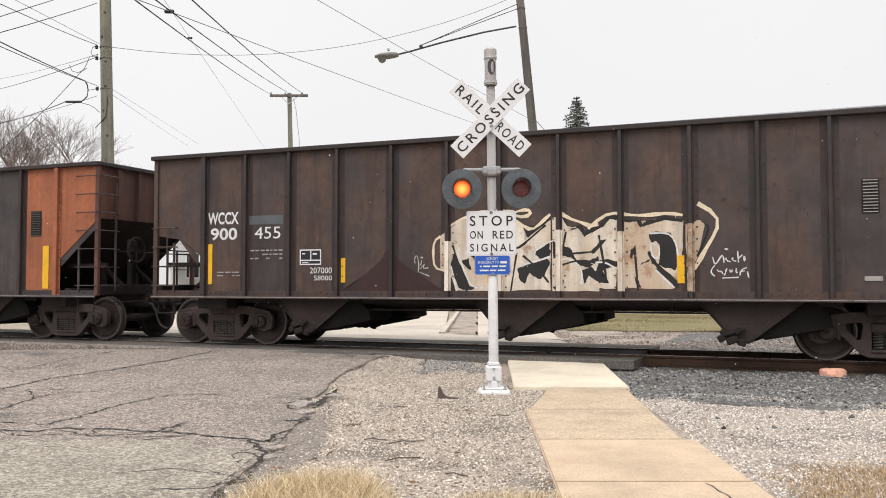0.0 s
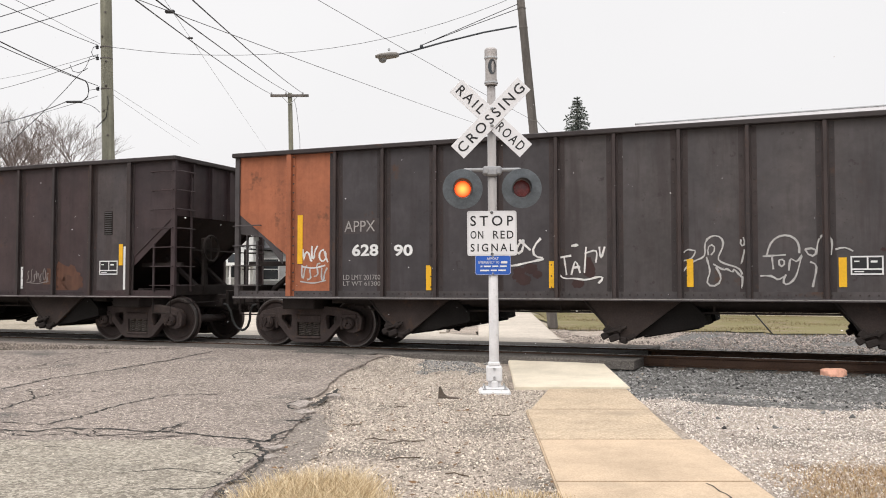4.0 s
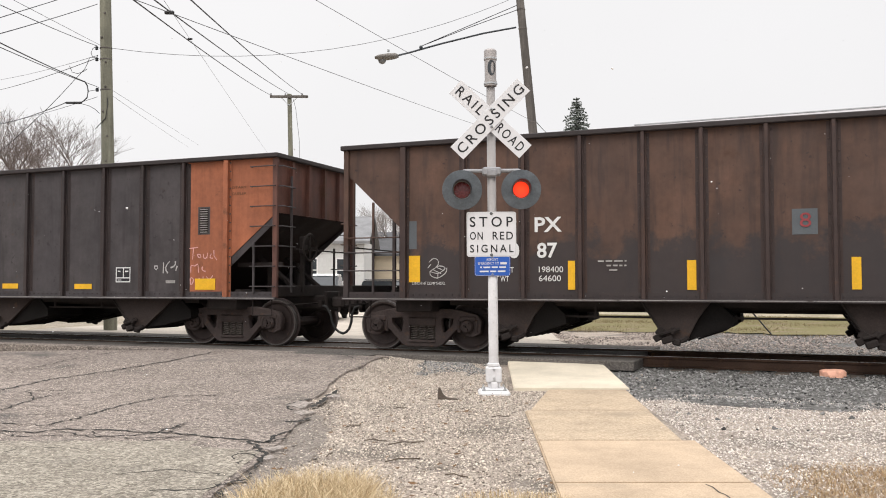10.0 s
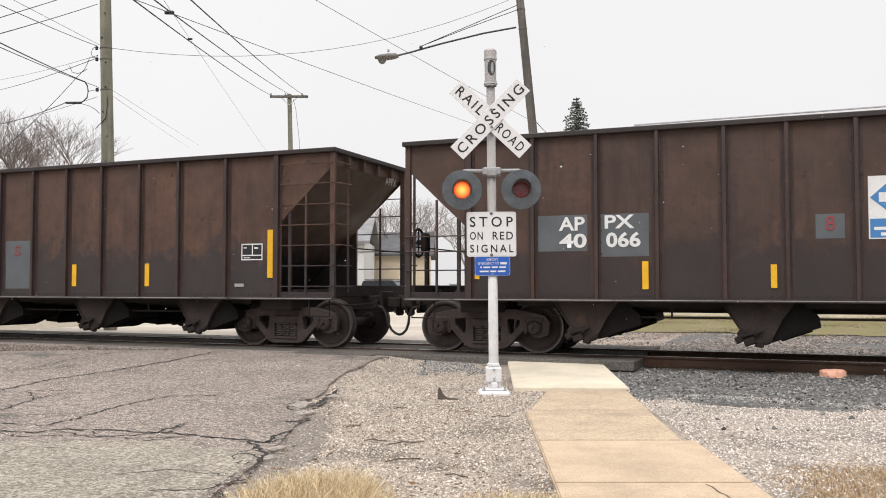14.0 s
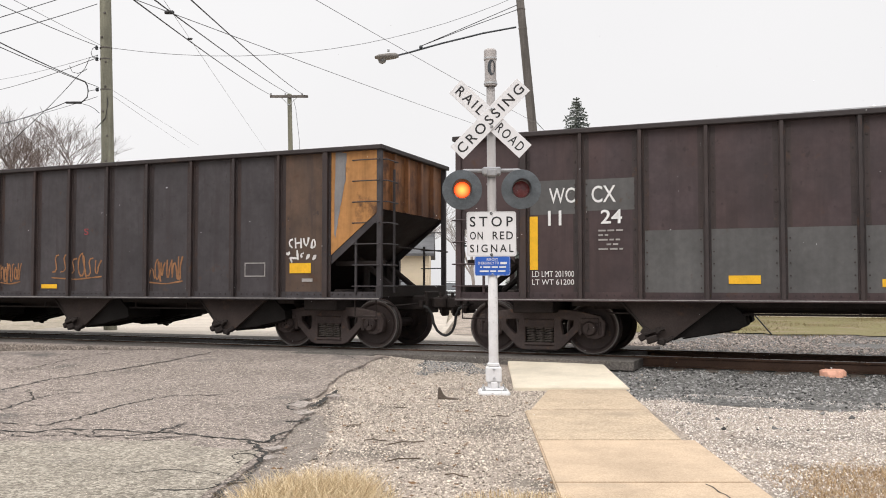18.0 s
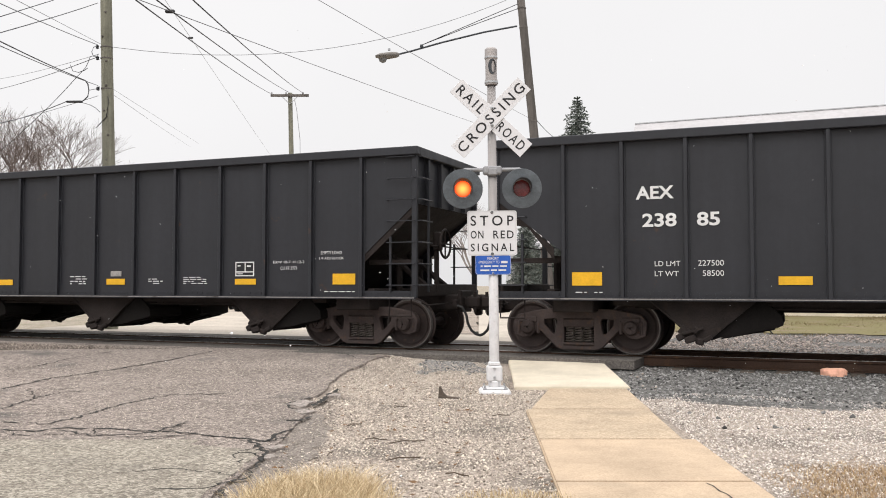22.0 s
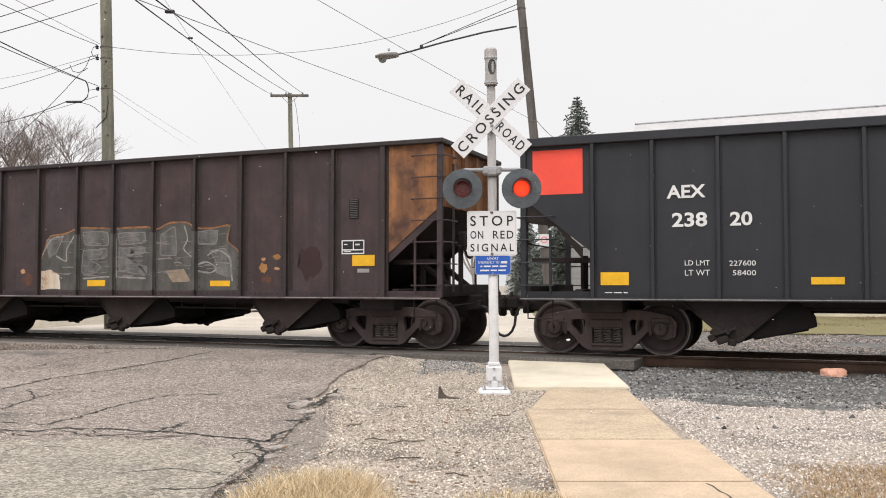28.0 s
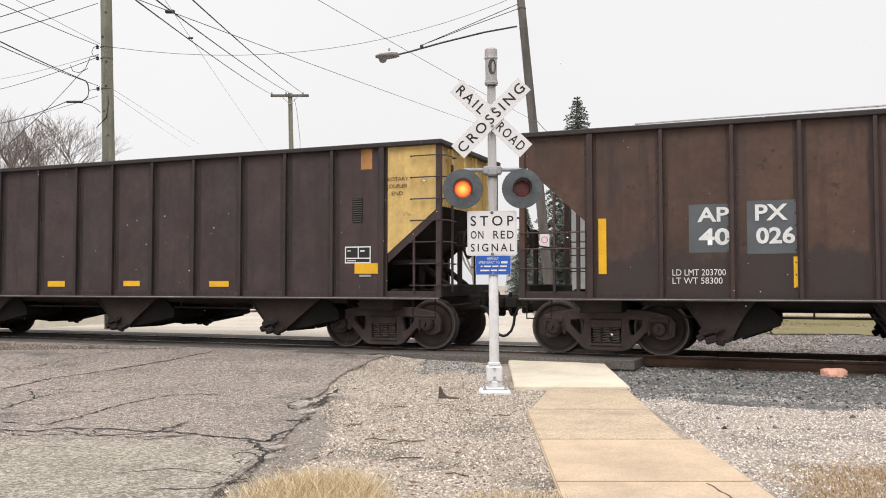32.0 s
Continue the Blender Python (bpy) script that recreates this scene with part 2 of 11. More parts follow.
def pipe(bm, pts, r, n=6):
    """A bent round bar through points."""
    pts = [Vector(p) for p in pts]
    rings = []
    for i, p in enumerate(pts):
        d = (pts[min(i + 1, len(pts) - 1)] - pts[max(i - 1, 0)]).normalized()
        side = d.cross(Vector((0.013, 0.021, 1.0)))
        if side.length < 0.1:
            side = d.cross(Vector((1.0, 0, 0)))
        side.normalize()
        up = side.cross(d)
        rings.append([bm.verts.new(p + (side * math.cos(k * 2 * math.pi / n) + up * math.sin(k * 2 * math.pi / n)) * r) for k in range(n)])
    for a, b in zip(rings, rings[1:]):
        for k in range(n):
            bm.faces.new((a[k], a[(k + 1) % n], b[(k + 1) % n], b[k]))
    bm.faces.new(rings[0][::-1]), bm.faces.new(rings[-1])
    return bm


def prism(bm, outline, y0, y1):
    """An outline in x and z, given thickness from y0 to y1."""
    a = [bm.verts.new((x, y0, z)) for x, z in outline]
    b = [bm.verts.new((x, y1, z)) for x, z in outline]
    n = len(outline)
    fa, fb = bm.faces.new(a), bm.faces.new(b[::-1])
    for k in range(n):
        bm.faces.new((a[k], b[k], b[(k + 1) % n], a[(k + 1) % n]))
    bmesh.ops.recalc_face_normals(bm, faces=bm.faces[:])
    return bm


def lathe(bm, profile, n=24, axis="Z", ring=False):
    """A turned shape: profile of (radius, height); a ring keeps its hole."""
    rings = []
    for r, h in profile:
        ring = []
        for k in range(n):
            a = 2 * math.pi * k / n
            c, s = r * math.cos(a), r * math.sin(a)
            ring.append(bm.verts.new((c, s, h) if axis == "Z" else (c, h, s) if axis == "Y" else (h, c, s)))
        rings.append(ring)
    for a, b in zip(rings, rings[1:]):
        for k in range(n):
            bm.faces.new((a[k], a[(k + 1) % n], b[(k + 1) % n], b[k]))
    if ring:
        for k in range(n):
            bm.faces.new((rings[-1][k], rings[-1][(k + 1) % n], rings[0][(k + 1) % n], rings[0][k]))
    else:
        bm.faces.new(rings[0]), bm.faces.new(rings[-1][::-1])
    bmesh.ops.recalc_face_normals(bm, faces=bm.faces[:])
    return bm


def cast(name, loops, depth, mat, bevel=0.0, res=2):
    """A flat casting with holes: loops of (x, z), the first is the outline; thickness depth about y = 0. Returns a mesh."""
    cu = bpy.data.curves.new(name, "CURVE")
    cu.dimensions, cu.fill_mode = "2D", "BOTH"
    cu.extrude, cu.bevel_depth, cu.bevel_resolution = depth / 2, bevel, 1
    for pts in loops:
        sp = cu.splines.new("POLY")
        sp.points.add(len(pts) - 1)
        for p, (x, z) in zip(sp.points, pts):
            p.co = (x, z, 0, 1)
        sp.use_cyclic_u = True
    ob = bpy.data.objects.new(name, cu)
    me = bpy.data.meshes.new_from_object(ob)
    bpy.data.objects.remove(ob)
    bpy.data.curves.remove(cu)
    me.transform(Matrix.Rotation(radians(90), 4, "X"))
    me.materials.clear()
    me.materials.append(mat)
    return me


def lettering(body, height, mat, bold=0.0, shear=0.0, squeeze=1.0, gap=1.0, align="LEFT"):
    """A flat mesh of a word in the built-in font, in x and z, facing -y. Capitals are as high as height."""
    k = (body, height, mat.name, bold, shear, squeeze, gap, align)
    if k not in CACHE:
        cu = bpy.data.curves.new("word", "FONT")
        cu.body, cu.size, cu.align_x, cu.shear = body, height / 0.73, align, shear
        cu.offset, cu.space_character = bold * height, gap
        cu.resolution_u = 3
        ob = bpy.data.objects.new("word", cu)
        me = bpy.data.meshes.new_from_object(ob)
        bpy.data.objects.remove(ob)
        bpy.data.curves.remove(cu)
        me.transform(Matrix.Rotation(radians(90), 4, "X") @ Matrix.Diagonal((squeeze, 1, 1, 1)))
        me.materials.clear()
        me.materials.append(mat)
        CACHE[k] = me
    return CACHE[k]


def ribbon(bm, pts, width, y=0.0, ragged=0.0, seed=1):
    """A flat band along points in x and z, facing -y."""
    rnd = random.Random(seed)
    pts = [Vector((p[0], p[1])) for p in pts]
    dense = []
    for a, b in zip(pts, pts[1:]):
        k = max(1, int((b - a).length / (width * 2.5)))
        dense += [a.lerp(b, i / k) for i in range(k)]
    dense.append(pts[-1])
    if len(dense) > 3:
        for _ in range(2):
            dense = [dense[0]] + [(dense[i - 1] + dense[i] * 2 + dense[i + 1]) / 4 for i in range(1, len(dense) - 1)] + [dense[-1]]
    prev = None
    for i, p in enumerate(dense):
        d = dense[min(i + 1, len(dense) - 1)] - dense[max(i - 1, 0)]
        d = d.normalized() if d.length > 1e-6 else Vector((1, 0))
        w = width / 2 * (1 + rnd.uniform(-ragged, ragged))
        nrm = Vector((-d.y, d.x)) * w
        cur = (bm.verts.new((p.x + nrm.x, y, p.y + nrm.y)), bm.verts.new((p.x - nrm.x, y, p.y - nrm.y)))
        if prev:
            bm.faces.new((prev[0], prev[1], cur[1], cur[0]))
        prev = cur
    return bm


def empty(name, m, label, category, group="", kind=""):
    ob = new(name)
    ob.matrix_basis = m
    return tagged(ob, label, category, group, kind)


def sheet(name, xs, ys, height, mat, label, category, clip=None):
    """A piece of ground as a grid of heights; clip(x, y) leaves cells out."""
    bm = bmesh.new()
    grid = [[bm.verts.new((x, y, height(x, y))) for x in xs] for y in ys]
    for j in range(len(ys) - 1):
        for i in range(len(xs) - 1):
            if clip is None or clip((xs[i] + xs[i + 1]) / 2, (ys[j] + ys[j + 1]) / 2):
                bm.faces.new((grid[j][i], grid[j][i + 1], grid[j + 1][i + 1], grid[j + 1][i]))
    bmesh.ops.delete(bm, geom=[v for v in bm.verts if not v.link_faces], context="VERTS")
    return tagged(new(name, mesh_of(bm, name, mat, True)), label, category, kind="structure")


def steps(a, b, d):
    k = max(1, round((b - a) / d))
    return [a + (b - a) * i / k for i in range(k + 1)]


def stones(name, places, mat, label, category, seed=3):
    """Many small angular stones in one mesh. places: rows of x, y, z, size."""
    rng = np.random.default_rng(seed)
    n = len(places)
    base = np.array([(1, 0, 0), (-1, 0, 0), (0, 1, 0), (0, -1, 0), (0, 0, 1), (0, 0, -1)], float)
    tri = np.array([(0, 2, 4), (2, 1, 4), (1, 3, 4), (3, 0, 4), (2, 0, 5), (1, 2, 5), (3, 1, 5), (0, 3, 5)])
    P = np.asarray(places, float)
    V = base[None] * rng.uniform(0.55, 1.15, (n, 6, 1)) + rng.uniform(-0.25, 0.25, (n, 6, 3))
    V[:, :, 2] *= 0.7
    a = rng.uniform(0, 2 * math.pi, n)
    c, s = np.cos(a)[:, None], np.sin(a)[:, None]
    V = np.stack((V[:, :, 0] * c - V[:, :, 1] * s, V[:, :, 0] * s + V[:, :, 1] * c, V[:, :, 2]), -1)
    V = V * P[:, 3][:, None, None] * 0.5 + P[:, None, :3]
    F = (tri[None] + (np.arange(n) * 6)[:, None, None]).reshape(-1, 3)
    me = bpy.data.meshes.new(name)
    me.from_pydata(V.reshape(-1, 3), [], F)
    me.materials.append(mat)
    return tagged(new(name, me), label, category, kind="stuff")


# ---- ground ----
def stone_material(name, lo, hi, rough=0.9):
    m = bpy.data.materials.new(name)
    m.use_nodes = True
    n, l = m.node_tree.nodes, m.node_tree.links
    geo, cr = n.new("ShaderNodeNewGeometry"), n.new("ShaderNodeValToRGB")
    cr.color_ramp.elements[0].color, cr.color_ramp.elements[1].color = (*lo, 1), (*hi, 1)
    l.new(geo.outputs["Random Per Island"], cr.inputs[0])
    tc, t = n.new("ShaderNodeTexCoord"), n.new("ShaderNodeTexNoise")
    t.inputs["Scale"].default_value, t.inputs["Detail"].default_value = 60, 3
    l.new(tc.outputs["Object"], t.inputs["Vector"])
    mr, mm = n.new("ShaderNodeMapRange"), n.new("ShaderNodeMix")
    mr.inputs["To Min"].default_value, mr.inputs["To Max"].default_value = 0.7, 1.3
    l.new(t.outputs[0], mr.inputs["Value"])
    mm.data_type, mm.blend_type = "RGBA", "MULTIPLY"
    mm.inputs[0].default_value = 1.0
    l.new(cr.outputs[0], mm.inputs[6]), l.new(mr.outputs[0], mm.inputs[7])
    b = n["Principled BSDF"]
    l.new(mm.outputs[2], b.inputs["Base Color"])
    b.inputs["Roughness"].default_value, b.inputs["Specular IOR Level"].default_value = rough, 0.2
    return m


STONE_PALE = stone_material("pale limestone chips", (0.105, 0.083, 0.068), (0.78, 0.69, 0.59))
STONE_WHITE = stone_material("bright limestone chips", (0.185, 0.152, 0.132), (0.84, 0.775, 0.71))
SOIL_STONE = stone_material("dark damp soil crumbs", (0.09, 0.076, 0.066), (0.44, 0.385, 0.335))
STONE_DARK = stone_material("dark ballast stone", (0.028, 0.028, 0.027), (0.38, 0.372, 0.36))
GRASS_DRY = stone_material("dry straw grass", (0.34, 0.235, 0.12), (0.80, 0.67, 0.46))
GRASS_DULL = stone_material("dull brown grass", (0.20, 0.13, 0.075), (0.50, 0.35, 0.20))
GRASS_GREEN = stone_material("thin winter grass", (0.105, 0.085, 0.038), (0.30, 0.232, 0.13))
STONE_FAR = stone_material("dusty brown gravel chips", (0.07, 0.058, 0.052), (0.47, 0.40, 0.355))


def road_edge(y):
    """Ragged right edge of the near road."""
    e = -1.50 + 0.55 * smooth(12.0, 16.5, y)
    e += 0.10 * noise.noise((y * 0.9, 3.1, 0)) + 0.05 * noise.noise((y * 3.7, 1.1, 0)) + 0.03 * noise.noise((y * 9.1, 7.0, 0))
    return e - 0.22 * math.exp(-((y - 10.4) / 0.55) ** 2)


def gravel_z(x, y):
    s, n = track_sn(x, y)
    base = 0.10 * smooth(-3.2, -0.6, n)
    if x < 1.0:
        base += max(0.0, road_z(x, y) - 0.025 - base) * math.exp(-max(0.0, x - road_edge(y)) / 0.7)
    return base + 0.012 * noise.noise((x * 1.3, y * 1.3, 0.0))


def road_z(x, y):
    n = track_sn(x, y)[1]
    if n < 1.5:
        return 0.022 + (RAIL_Z - 0.03 - 0.022) * smooth(-6.5, -0.5, n)
    return 0.06 + (RAIL_Z - 0.03 - 0.06) * (1 - smooth(3.6, 12.0, n))


ground_bm = bmesh.new()
gx = [-2500, -600, -150, -60, -30, -15, -8, 0, 8, 15, 30, 60, 150, 600, 2500]
gy = [-2500, -600, -150, -40, -15, -5, 3, 8, 12, 18, 25, 40, 80, 200, 700, 2500]
gv = [[ground_bm.verts.new((x, y, -0.03)) for x in gx] for y in gy]
for j in range(len(gy) - 1):
    for i in range(len(gx) - 1):
        ground_bm.faces.new((gv[j][i], gv[j][i + 1], gv[j + 1][i + 1], gv[j + 1][i]))
tagged(new("ground", mesh_of(ground_bm, "ground", EARTH)), "flat dry winter turf and bare earth", "ground", kind="structure")


def band(name, ys, left, right, height, mat, label, category, cols, lip=0.0):
    """A strip of paving between two edges given as functions of y, with a skirt of depth lip."""
    bm = bmesh.new()
    rows = []
    for y in ys:
        a, b = left(y), right(y)
        row = [bm.verts.new((a + (b - a) * u, y, height(a + (b - a) * u, y))) for u in cols]
        if lip:
            row = [bm.verts.new((a, y, row[0].co.z - lip))] + row + [bm.verts.new((b, y, row[-1].co.z - lip))]
        rows.append(row)
    for p, q in zip(rows, rows[1:]):
        for k in range(len(p) - 1):
            bm.faces.new((p[k], p[k + 1], q[k + 1], q[k]))
    if lip:
        for row, flip in ((rows[0], 1), (rows[-1], 0)):
            low = [bm.verts.new((v.co.x, v.co.y, v.co.z - lip)) for v in row[1:-1]]
            for k in range(len(low) - 1):
                q = (row[k + 1], row[k + 2], low[k + 1], low[k])
                bm.faces.new(q[::-1] if flip else q)
    bmesh.ops.recalc_face_normals(bm, faces=bm.faces[:])
    return tagged(new(name, mesh_of(bm, name, mat)), label, category, kind="structure")


def track_y(x, n):
    """The y at which the line n metres behind the car sides crosses x."""
    return SIDE_Y + (n - x * SA) / CA


# gravel shoulder round the crossing signal
sheet("gravel_shoulder", steps(-2.2, 9.0, 0.2), steps(1.0, 18.5, 0.2), gravel_z, GRAVEL, "pale limestone gravel shoulder with dark damp patches", "gravel",
      clip=lambda x, y: track_sn(x, y)[1] < (-0.1 if -1.6 < x < 1.2 else -0.55) and not (x > 2.3 and track_sn(x, y)[1] > -2.75 + 0.3 * noise.noise((x, y, 6))))


COLS = [0, 0.3, 0.5, 0.65, 0.76, 0.84, 0.9, 0.94, 0.965, 0.985, 1.0]
bm = bmesh.new()
rows = []
for i in range(141):
    y0 = -14 + i * 0.22
    e = road_edge(y0)
    row = []
    for u in COLS:
        x = -26 + (e + 26) * u
        y = y0
        n = track_sn(x, y)[1]
        if n > -0.62:
            y = track_y(x, -0.62)
        row.append(bm.verts.new((x, y, road_z(x, y))))
    row.append(bm.verts.new((row[-1].co.x + 0.015, row[-1].co.y, row[-1].co.z - 0.045)))
    rows.append(row)
for p, q in zip(rows, rows[1:]):
    for k in range(len(p) - 1):
        if (p[k].co - q[k].co).length > 1e-4 or (p[k + 1].co - q[k + 1].co).length > 1e-4:
            bm.faces.new((p[k], p[k + 1], q[k + 1], q[k]))
bmesh.ops.remove_doubles(bm, verts=bm.verts[:], dist=1e-4)
road = tagged(new("road", mesh_of(bm, "road", ASPHALT)), "worn grey asphalt road with cracks and a broken edge", "road", kind="structure")

# road beyond the track, its kerb and walk
FAR_PAVE = ground_material("pale far pavement", (0.37, 0.328, 0.28), (0.46, 0.41, 0.352), (0.54, 0.486, 0.42), cell=14, patch=0.3, bump=0.2)
far_road = band("road_far", steps(15.0, 190, 1.5), lambda y: -11.0 - 0.02 * y, lambda y: 2.6 if y < 20.5 else max(0.012 * (y - 22), 2.6 - 1.1 * (y - 20.5)),
                lambda x, y: road_z(x, max(y, track_y(x, 3.7))), FAR_PAVE,
                "pale dusty road beyond the track", "road", [0, 0.25, 0.5, 0.75, 1.0])
bm = far_road.data
for v in bm.vertices:
    lim = track_y(v.co.x, 3.75)
    if v.co.y < lim:
        v.co.y = lim
        v.co.z = road_z(v.co.x, lim)
band("kerb", steps(23.2, 110, 1.5), lambda y: -0.10 + 0.04 * (y - 23.4), lambda y: 0.06 + 0.04 * (y - 23.4), lambda x, y: 0.2, FAR_PAVE, "pale concrete kerb beyond the track", "kerb", [0, 1], lip=0.25)
band("sidewalk_far", steps(21.5, 110, 1.2), lambda y: 0.93 + 0.04 * (y - 23.4), lambda y: 2.93 + 0.066 * (y - 22.9), lambda x, y: 0.12, FAR_PAVE, "pale concrete walk beyond the track", "sidewalk", [0, 0.5, 1], lip=0.2)

# sidewalk slabs on the near side
SIDEWALK = tagged(new("sidewalk"), "buff concrete sidewalk slabs with tooled joints", "sidewalk", kind="structure")


def slab(corners, mat, label=""):
    bm = bmesh.new()
    top = [bm.verts.new(c) for c in corners]
    low = [bm.verts.new((c[0], c[1], c[2] - 0.12)) for c in corners]
    f = bm.faces.new(top)
    for k in range(4):
        bm.faces.new((top[k], low[k], low[(k + 1) % 4], top[(k + 1) % 4]))
    bmesh.ops.recalc_face_normals(bm, faces=bm.faces[:])
    bmesh.ops.bevel(bm, geom=[e for e in f.edges], offset=0.012, segments=2, affect="EDGES")
    return part("slab", bm, mat, SIDEWALK, label)


slab([(0.96, 11.93, 0.05), (2.53, 11.93, 0.05), (2.62, 15.12, 0.215), (1.13, 15.74, 0.215)], CONCRETE_NEW, "pale new concrete slab rising to the track")
for y0, y1, x0, x1, x2, x3, zz in ((9.955, 11.92, 0.98, 2.33, 1.42, 2.48, 0.03), (8.02, 9.935, 0.86, 2.18, 0.925, 2.32, 0.03), (6.30, 8.005, 0.79, 2.21, 0.86, 2.29, 0.03),
                                   (4.5, 6.285, 0.72, 2.13, 0.79, 2.21, 0.03), (2.7, 4.485, 0.66, 2.07, 0.72, 2.13, 0.03), (0.9, 2.685, 0.6, 2.0, 0.66, 2.07, 0.03)):
    slab([(x0, y0, zz), (x1, y0, zz), (x3, y1, zz), (x2, y1, zz)], CONCRETE if y0 < 8 else CONCRETE_OLD)

crack_bm = bmesh.new()
prev = None
for k in range(9):
    y = 5.60 + 0.078 * k
    x = 1.905 + 0.009 * math.sin(k * 2.1) - 0.006 * k
    cur = [crack_bm.verts.new((x - 0.004 - 0.002 * (k % 3), y, 0.0325)), crack_bm.verts.new((x + 0.004 + 0.002 * (k % 2), y, 0.0325))]
    if prev:
        crack_bm.faces.new((prev[0], prev[1], cur[1], cur[0]))
    prev = cur
part("crack", crack_bm, CRACK, SIDEWALK, "thin dark crack")

# ---- track ----
CROSS_END = 3.45
TRACK = tagged(new("railway_track"), "rusty steel rails on timber ties in dark ballast", "track", kind="structure")
TRACK.matrix_basis = Matrix.Translation((0, SIDE_Y, 0)) @ Matrix.Rotation(-ALPHA, 4, "Z")


def rail_bm():
    bm = bmesh.new()
    half = [(0.066, 0.0), (0.066, 0.012), (0.012, 0.03), (0.010, 0.125), (0.034, 0.138), (0.036, 0.165), (0.028, 0.172)]
    prof = half + [(-a, b) for a, b in half[::-1]]
    xs = [-160, -60, -20, 0, 20, 60, 260]
    rings = [[bm.verts.new((x, a, b)) for a, b in prof] for x in xs]
    for p, q in zip(rings, rings[1:]):
        for k in range(len(prof)):
            bm.faces.new((p[k], q[k], q[(k + 1) % len(prof)], p[(k + 1) % len(prof)]))
    bmesh.ops.recalc_face_normals(bm, faces=bm.faces[:])
    return bm


for n in (HALF_W - 0.753, HALF_W + 0.753):
    part("rail", rail_bm, RAIL_RUST, TRACK, pos=(0, n, RAIL_Z - 0.176), key="rail")
    part("rail_head", lambda: boxes((-160, 260, -0.026, 0.026, 0, 0.004)), RAIL_TOP, TRACK, "bright worn running surface", pos=(0, n, RAIL_Z - 0.0035), key="rail_head")
for k in range(50):
    part("tie", lambda: boxes((-0.11, 0.11, -1.3, 1.3, -0.16, 0.0), bevel=0.012), TIE_WOOD, TRACK, pos=(CROSS_END + 0.5 + k * 0.53, HALF_W, RAIL_Z - 0.178), key="tie")
for k in range(12):
    for n in (HALF_W - 0.753, HALF_W + 0.753):
        part("tie_plate", lambda: boxes((-0.09, 0.09, -0.17, 0.17, 0, 0.012), (-0.05, -0.02, -0.1, -0.075, 0.012, 0.035), (0.02, 0.05, 0.075, 0.1, 0.012, 0.035)), RAIL_RUST, TRACK,
             pos=(CROSS_END + 0.5 + k * 0.53, n, RAIL_Z - 0.1785), key="tie_plate")
bed = bmesh.new()
prof = [(-3.3, 0.0), (-1.6, 0.045), (-0.1, 0.055), (3.2, 0.055), (4.8, 0.04), (6.5, 0.02), (10.0, 0.0), (15.5, -0.01)]
br = [[bed.verts.new((s, n, z + 0.012 * noise.noise((s * 2.0, n * 2.0, 1)))) for n, z in prof] for s in steps(CROSS_END - 0.8, 40, 0.4) + [80, 260]]
for p, q in zip(br, br[1:]):
    for k in range(len(prof) - 1):
        bed.faces.new((p[k], q[k], q[k + 1], p[k + 1]))
bmesh.ops.recalc_face_normals(bed, faces=bed.faces[:])
part("ballast_bed", bed, BALLAST_BED, TRACK, "dark grey crushed stone bed")
# crossing surface: planks along the rails
for a, b, zz in ((-0.62, -0.20, 0.0), (-0.19, 0.25, 0.003), (0.26, HALF_W - 0.753 - 0.05, 0.0), (HALF_W - 0.753 + 0.10, 1.24, 0.002), (1.25, 1.85, 0.0), (1.86, HALF_W + 0.753 - 0.10, 0.002),
                 (HALF_W + 0.753 + 0.05, 2.85, 0.0), (2.86, 3.75, 0.002)):
    for s0, s1 in ((-60, -21), (-21, -16.5), (-16.5, -11.9), (-11.9, -7.4), (-7.4, -2.8), (-2.8, -1.2 if a < -0.5 else CROSS_END - 0.1 if a < 0.5 else CROSS_END - 0.25)):
        part("crossing_plank", boxes((s0 + 0.006, s1 - 0.006, a, b, -0.15, 0.0), bevel=0.008), ASPHALT if b < 0 and s0 < -3 else CROSSING, TRACK, pos=(0, 0, RAIL_Z - 0.028 + zz + 0.004 * math.sin(s0 + a * 7)))


# ---- train ----
def paint(name, rgb, rough=0.62, vary=0.2, streak=0.14, rust=(0.07, 0.035, 0.02), amount=0.02, mottle=None, specks=None, soot=None):
    return material(name, rgb, rough, 0.0, vary=vary, scale=0.9, grain=9, bump=0.06, stain=rust, stain_amount=amount, streak=streak, spec=0.35, mottle=mottle, specks=specks, soot=soot)


P_BROWN = paint("dark brown grimy car paint", (0.08, 0.04835, 0.03774), streak=0.06, mottle=(0.046, 0.04061, 0.04386), specks=(0.032, 0.02321, 0.02244))
P_UMBER = paint("dusty umber car paint", (0.092, 0.05609, 0.03774), streak=0.06, mottle=(0.07, 0.04738, 0.03672), specks=(0.04, 0.02901, 0.02856))
P_GREY = paint("faded charcoal car paint", (0.066, 0.05705, 0.05712), streak=0.06, mottle=(0.054, 0.04835, 0.051), specks=(0.036, 0.02708, 0.02754))
P_COAL = paint("sooty charcoal car paint", (0.057, 0.04932, 0.051), streak=0.06, mottle=(0.05, 0.04351, 0.04692), specks=(0.026, 0.02127, 0.02244))
P_GREYB = paint("brownish charcoal car paint", (0.06, 0.04835, 0.04794), streak=0.06, mottle=(0.046, 0.04061, 0.04488), specks=(0.034, 0.02514, 0.0255))
P_PLUM = paint("dark plum grey car paint", (0.048, 0.03385, 0.03672), streak=0.06, mottle=(0.057, 0.03578, 0.0357), specks=(0.03, 0.02127, 0.02142))
